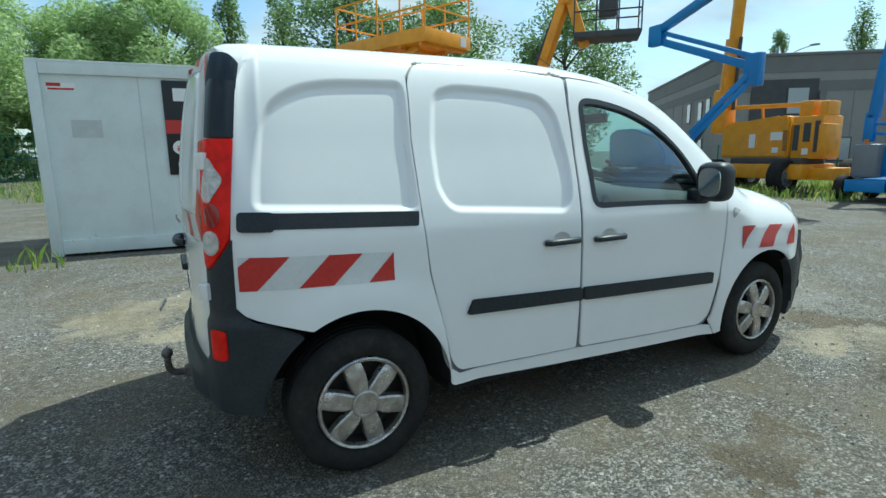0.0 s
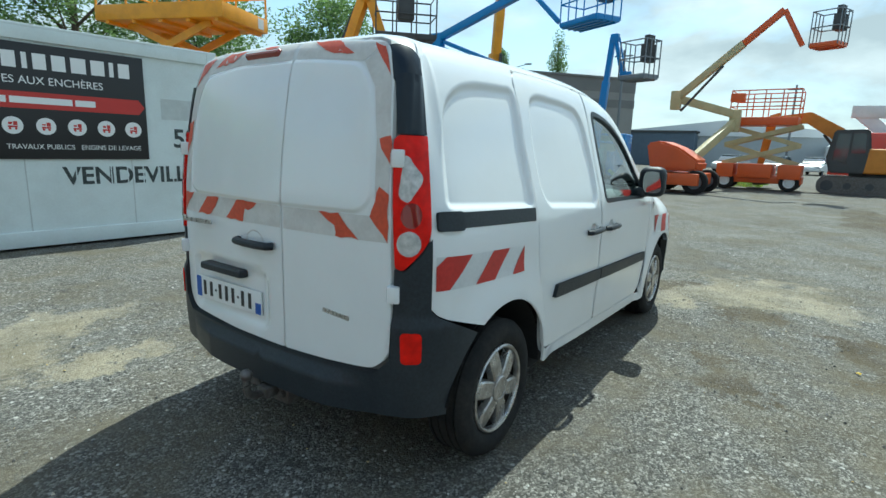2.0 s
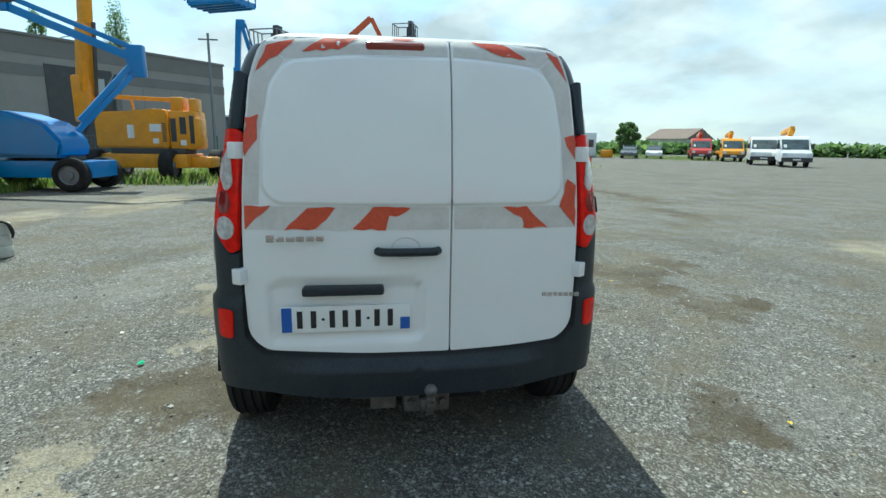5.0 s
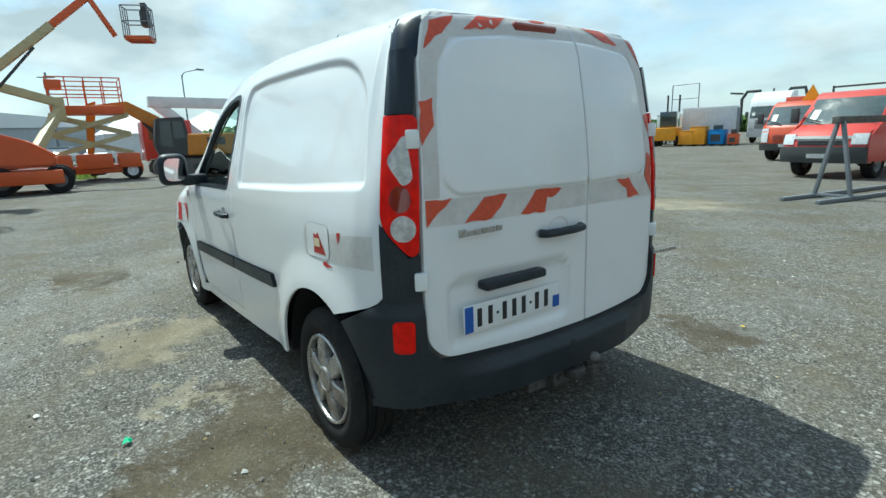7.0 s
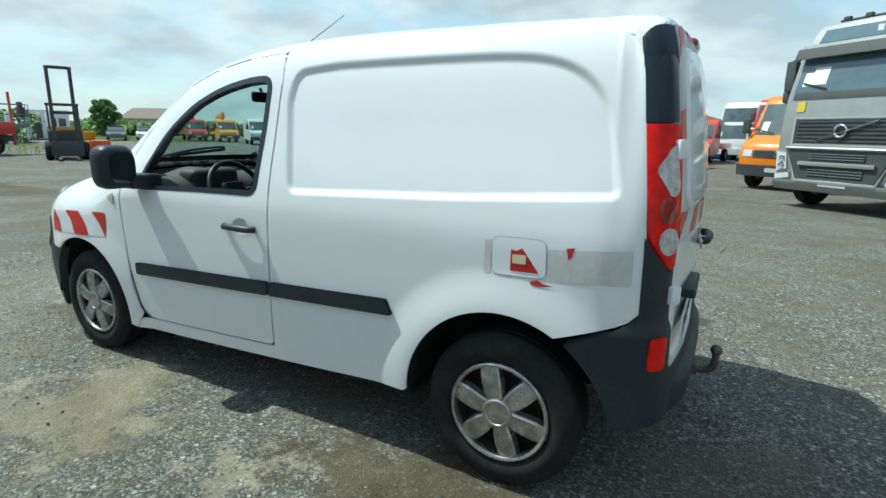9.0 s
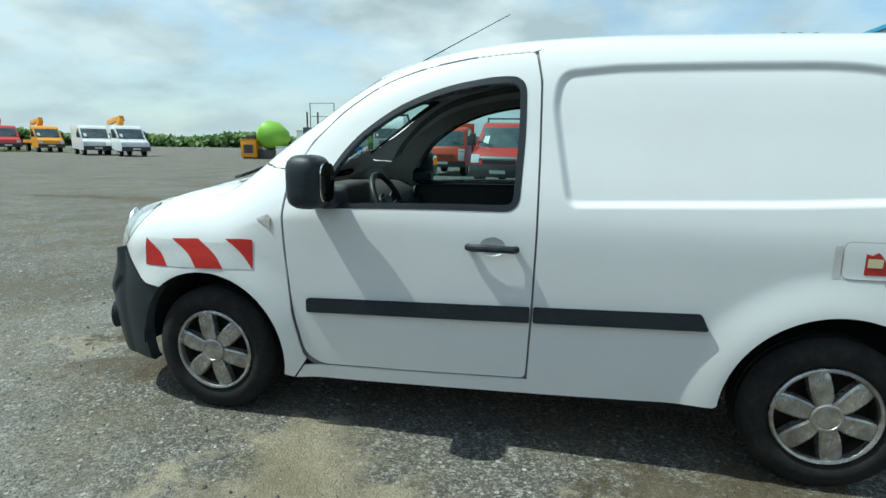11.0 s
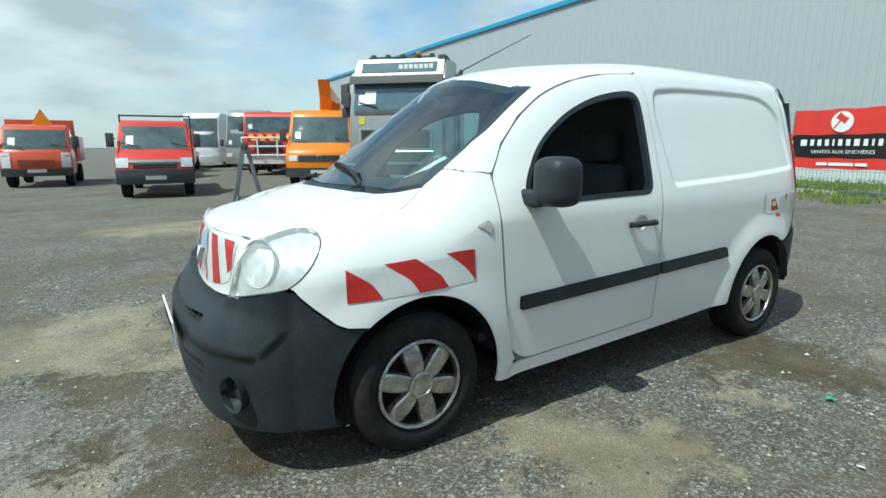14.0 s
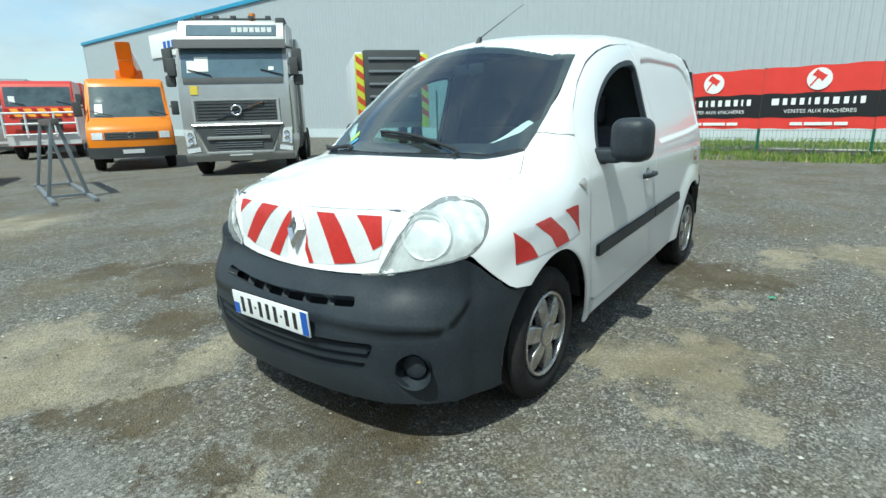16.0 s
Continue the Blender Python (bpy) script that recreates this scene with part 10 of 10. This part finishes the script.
lamp_post((57.8, -8.3, 0), 8.4, 10, "grey street lamp with a curved arm")
lamp_post((62, -19, 0), 7.6, 10, "grey street lamp beyond the yard")
lamp_post((52, 30, 0), 10.5, 10, "tall grey street lamp behind a building")
for x, y, h in ((39.0, 12.6, 9.2), (60, 3, 8.5), (80, -19, 8)):
    bm = bmesh.new()
    add_cyl(bm, (0, 0, 0), (0, 0, h), 0.13, 0.09, 8)
    add_box(bm, (-0.05, -0.7, h - 0.5), (0.05, 0.7, h - 0.4))
    single("utility_pole", bm, M_RAILGREY, "slim grey utility pole", "pole", (x, y, 0))
for y in (-17.2, -14.6):
    single("gate_post", (lambda b_: (add_box(b_, (-0.15, -0.15, 0), (0.15, 0.15, 2.3), None, 0.03), b_)[1])(bmesh.new()), M_TWHITE, "white gate post at the yard entrance", "gate post", (43, y, 0))
t = thing("entrance_gate", "dark green mesh gate standing open", "gate", (43.5, -16.5, 0), 80)
for k in range(12):
    block("bar", t, (k * 0.2, -0.02, 0.1), (k * 0.2 + 0.04, 0.02, 2.2), M_FENCE, "", 0)
for z in (0.1, 2.15):
    block("rail", t, (0, -0.025, z), (2.25, 0.025, z + 0.06), M_FENCE, "", 0)

# green fence and gate behind the white container, with notice boards
t = thing("yard_gate", "dark green mesh gate with white notice boards", "gate", (-14.5, 34.0, 0), 0)
for k in range(40):
    block("bar", t, (k * 0.28, -0.02, 0.05), (k * 0.28 + 0.035, 0.02, 2.6), M_FENCE, "", 0)
for z in (0.1, 1.3, 2.55):
    block("rail", t, (0, -0.03, z), (11.2, 0.03, z + 0.06), M_FENCE, "", 0)
for x in (0.9, 3.2):
    block("notice_board", t, (x, -0.12, 0.35), (x + 1.3, -0.05, 2.45), M_SIGNWHT, "white notice board", 0.01)
beam("barrier_arm", t, Vector((0, 0, 0)), (0, -4, 0.95), (6.0, -4, 1.0), 0.08, 0.08, M_RAILGREY)
# low wire fence in front of the parked cars
t = thing("wire_fence", "low grey wire fence behind the blue lift", "fence", (17.5, 26, 0), -62)
for k in range(9):
    block("post", t, (k * 2.5 - 0.03, -0.03, 0), (k * 2.5 + 0.03, 0.03, 1.6), M_FENCE, "", 0)
for k in range(8):
    bm = bmesh.new()
    for j in range(17):
        add_box(bm, (k * 2.5 + j * 0.147, -0.003, 0.05), (k * 2.5 + j * 0.147 + 0.006, 0.003, 1.55))
    for j in range(8):
        add_box(bm, (k * 2.5, -0.003, 0.1 + j * 0.2), (k * 2.5 + 2.5, 0.003, 0.107 + j * 0.2))
    part("mesh_panel", bm, M_RAILGREY, t)

# ---- clutter at the far side ----
t = thing("shipping_container", "white ribbed shipping container far across the yard", "container", (15.7, -36.6, 0), 20)
block("box", t, (0.0, 0.0, 0.1), (3.4, 2.3, 2.6), M_TWHITE, "", 0.02)
for k in range(14):
    block("rib", t, (0.05 + k * 0.24, 2.3, 0.2), (0.17 + k * 0.24, 2.34, 2.5), M_TWHITE, "", 0)
block("door", t, (-0.03, 0.15, 0.2), (0.0, 2.1, 2.5), M_RAILGREY, "grey door end", 0)
for (x, y, sx, sy, sz, m_, nm, lab, cat) in (
        (17.2, -32.7, 1.2, 0.9, 1.0, M_YELLOW, "yellow_bin", "yellow steel bin standing on the yard", "bin"), (16.4, -32.8, 1.0, 0.8, 1.25, M_YELLOW, "yellow_bin", "yellow steel bin standing on the yard", "bin"),
        (15.4, -33.2, 1.0, 0.8, 1.0, M_MBLUE, "compressor", "dark blue site compressor on the yard", "compressor"), (14.5, -33.4, 0.6, 0.6, 0.7, M_ORANGE, "site_pump", "orange site pump on the yard", "pump"),
        (20.0, -32.0, 1.4, 1.0, 0.9, M_TWHITE, "pallet_stack", "pale stacked pallet load on the yard", "pallet"), (23.2, -32.6, 1.2, 1.2, 1.4, M_YELLOW, "roller", "yellow site roller on the yard", "roller"),
        (23.6, -33.8, 1.0, 1.0, 1.0, M_CONC, "spool", "pale cable spool on the yard", "spool"), (20.2, -36.0, 1.8, 1.4, 2.2, M_TWHITE, "mixer", "white site cabin behind a loader", "cabin"),
        (18.0, -35.6, 1.2, 1.4, 2.3, M_YELLOW, "generator", "yellow stacked machine frame on the yard", "machine"), (10.3, -37.0, 1.8, 1.2, 1.0, M_ORANGE, "plant_attachment", "orange machine attachment on the yard", "attachment"),
        (0.8, -37.0, 2.4, 5.0, 2.3, M_MBLUE, "skip_container", "blue container far down the yard", "container")):
    tt = thing(nm, lab, cat, (x, y, 0), 8)
    block("body", tt, (-sx / 2, -sy / 2, 0.1), (sx / 2, sy / 2, sz), m_, "", 0.06)
    block("lid", tt, (-sx / 2 - 0.02, -sy / 2 - 0.02, sz), (sx / 2 + 0.02, sy / 2 + 0.02, sz + 0.06), m_, "", 0.02)
    for s in (-1, 1):
        block("skid", tt, (s * sx * 0.35 - 0.05, -sy / 2, 0), (s * sx * 0.35 + 0.05, sy / 2, 0.1), M_GREYDK, "", 0)
    if nm in ("compressor", "site_pump", "generator", "roller"):
        block("panel", tt, (-sx * 0.3, sy / 2, sz * 0.3), (sx * 0.3, sy / 2 + 0.02, sz * 0.75), M_GREYDK, "dark side panel", 0)
        block("top_box", tt, (-sx * 0.25, -sy * 0.25, sz + 0.06), (sx * 0.25, sy * 0.25, sz + 0.35), M_GREYDK, "", 0.03)
t = thing("timber_trailer", "dark trailer with sloping load and grab frames", "trailer", (11.2, -42.5, 0), 0)
beam("load", t, Vector((0, 0, 0)), (2.2, 0, 2.6), (-2.2, 0.6, 1.1), 0.9, 0.7, M_GREYDK, "dark sloping load")
block("frame", t, (-2.6, -0.6, 0.8), (2.4, 0.6, 1.1), M_GREYDK)
for x in (-1.8, 1.6):
    far_wheel(t, (x, 0.5, 0.5), 0.5, 0.3, M_RAILGREY, "y")
for x0 in (4.3, 7.6):
    bm = bmesh.new()
    add_tube(bm, [(x0 + 0.9, -2, 1.2), (x0 + 0.9, -2, 3.4), (x0 + 0.5, -2, 4.0), (x0 - 0.5, -2, 4.0), (x0 - 0.7, -2, 3.3), (x0 - 0.7, -2, 1.2)], 0.13, 7)
    part("grab_frame", bm, M_GREYDK, t, "black tube frame")
t = thing("mixer_drum", "bright green and grey drum machine far off", "machine", (21.7, -33.2, 0))
bm = bmesh.new()
add_lathe(bm, [(0.2, -1.4), (0.8, -0.9), (1.15, 0.0), (1.0, 0.8), (0.5, 1.2), (0.01, 1.25)], 20, Matrix.Translation((0, 0, 1.7)) @ Matrix.Rotation(radians(-20), 4, "Y"))
part("drum", bm, mat("drum_green", (0.25, 0.50, 0.05), 0.5), t)
block("frame", t, (-1.3, -0.8, 0), (1.3, 0.8, 0.7), M_GREYDK)
t = thing("reach_truck", "yellow wheeled loader with a raised mast", "loader", (18.7, -33.2, 0), 200)
block("body", t, (-0.7, -1.6, 0.4), (0.7, 0.8, 1.3), M_YELLOW, "", 0.08)
block("cab", t, (-0.55, -0.8, 1.3), (0.55, 0.4, 2.4), M_FARGLASS, "", 0.05)
for s in (-1, 1):
    beam("mast", t, Vector((0, 0, 0)), (s * 0.4, 1.0, 0.1), (s * 0.4, 1.0, 3.6), 0.1, 0.12, M_GREYDK)
    for y in (-1.1, 0.5):
        far_wheel(t, (s * 0.7, y, 0.42), 0.42, 0.28)
bm = bmesh.new()
for s in (-1.0, 1.0):
    add_tube(bm, [(s, 0, 0), (s, 0, 4.3)], 0.04, 6)
for z in (3.3, 4.3):
    add_tube(bm, [(-1, 0, z), (1, 0, z)], 0.035, 6)
single("scaffold_frame", bm, M_RAILGREY, "bare scaffold frame standing far off", "scaffold", (18.5, -34.6, 0))

# ---- trees ----
for i, (x, y, h, sp, lf, tall, lab) in enumerate((
        (-15.5, 37, 10.8, 4.2, M_WILLOW, False, "tall pale willow behind a gate"), (-9.8, 37.5, 11.0, 4.0, M_WILLOW, False, "tall pale willow behind a container"),
        (-5.4, 38.5, 11.2, 3.6, M_WILLOW, False, "tall pale willow behind a container"), (-1.6, 37.5, 12.6, 3.6, M_WILLOW, False, "tall willow with airy branches"),
        (2.6, 38, 12.8, 2.6, M_LEAF, True, "slender poplar behind a container"), (6.0, 37, 12.6, 3.2, M_LEAF, True, "slender poplar behind a container"),
        (8.6, 30, 12.6, 3.8, M_LEAF, False, "broad dark tree behind a yellow lift"), (15.0, 30, 11.5, 3.8, M_LEAF, False, "broad dark tree behind a yellow lift"),
        (21.6, 25.6, 10.6, 3.6, M_LEAF, False, "broad dark tree beside a grey building"),
        (56.4, 34.2, 14.0, 2.0, M_LEAF, True, "slender poplar behind a grey building"), (59.8, 28.2, 15.2, 2.9, M_LEAF, True, "slender poplar behind a grey building"),
        (64, -33.0, 4.6, 1.3, M_LEAF, False, "conical green tree beyond the yard"), (-22, 34, 10.5, 4.5, M_WILLOW, False, "tall pale willow behind a gate"))):
    tree((x, y, 0), h, sp, lab, 20 + i, lf, tall, (0.30 if lf is M_WILLOW else 0.25) if not tall else 0.24, (44000 if lf is M_WILLOW else 20000) if not tall else 7000, 0.25 if lf is M_WILLOW else 0.0, 0.15 if lf is M_WILLOW else 0.22)


def hedge(pts, h, label, seed, size=0.6, n=2600):
    rnd = random.Random(seed)
    verts, faces = [], []
    for _ in range(n):
        k = rnd.random() * (len(pts) - 1)
        i = int(k)
        a, b_ = Vector(pts[i]), Vector(pts[i + 1])
        p = a.lerp(b_, k - i)
        p.x, p.y, _ = yard(p.x, p.y)
        hh = h * (0.65 + 0.5 * (noise.noise((p.x * 0.08, p.y * 0.08, seed)) + 0.5))
        p = Vector((p.x + rnd.gauss(0, 1.2), p.y + rnd.gauss(0, 1.2), hh * rnd.random() ** 0.7))
        u = Vector((rnd.gauss(0, 1), rnd.gauss(0, 1), rnd.gauss(0, 1))).normalized() * size * rnd.uniform(0.5, 1.2)
        w = u.cross(Vector((rnd.gauss(0, 1), rnd.gauss(0, 1), rnd.gauss(0, 1)))).normalized() * size * 0.6
        o = len(verts)
        verts += [tuple(p - u), tuple(p + w), tuple(p + u), tuple(p - w)]
        faces.append((o, o + 1, o + 2, o + 3))
    return mesh_stuff("far_hedge", verts, faces, M_LEAF, label, "hedge")


hedge([(44, -9, 0), (47, -13, 0), (48, -16, 0)], 2.6, "green hedge by the yard entrance", 3, 0.35, 1800)
hedge([(78, -30, 0), (85, -55, 0), (75, -75, 0), (55, -92, 0), (30, -100, 0)], 2.4, "distant line of hedges and trees", 4, 0.8, 6000)
hedge([(-14, 41, 0), (0, 42, 0), (12, 38, 0), (22, 34, 0)], 4.5, "dark undergrowth below the trees", 5, 0.6, 4200)
hedge([(75, 10, 0), (78, 30, 0), (60, 45, 0)], 3.5, "distant hedge behind the sheds", 6, 0.8, 1800)
t = thing("farm_house", "low tiled farm house far beyond the yard", "house", (88, -60, 0), 30)
block("wall", t, (0, -5, 0), (8, 5, 3), M_CONC, "", 0)
bm = bmesh.new()
add_prism(bm, [(-5.4, 2.9), (5.4, 2.9), (0, 4.9)], -0.3, 8.3, "x")
part("roof", bm, mat("roof_tile", (0.19, 0.14, 0.115), 0.8, stain=0.3), t)
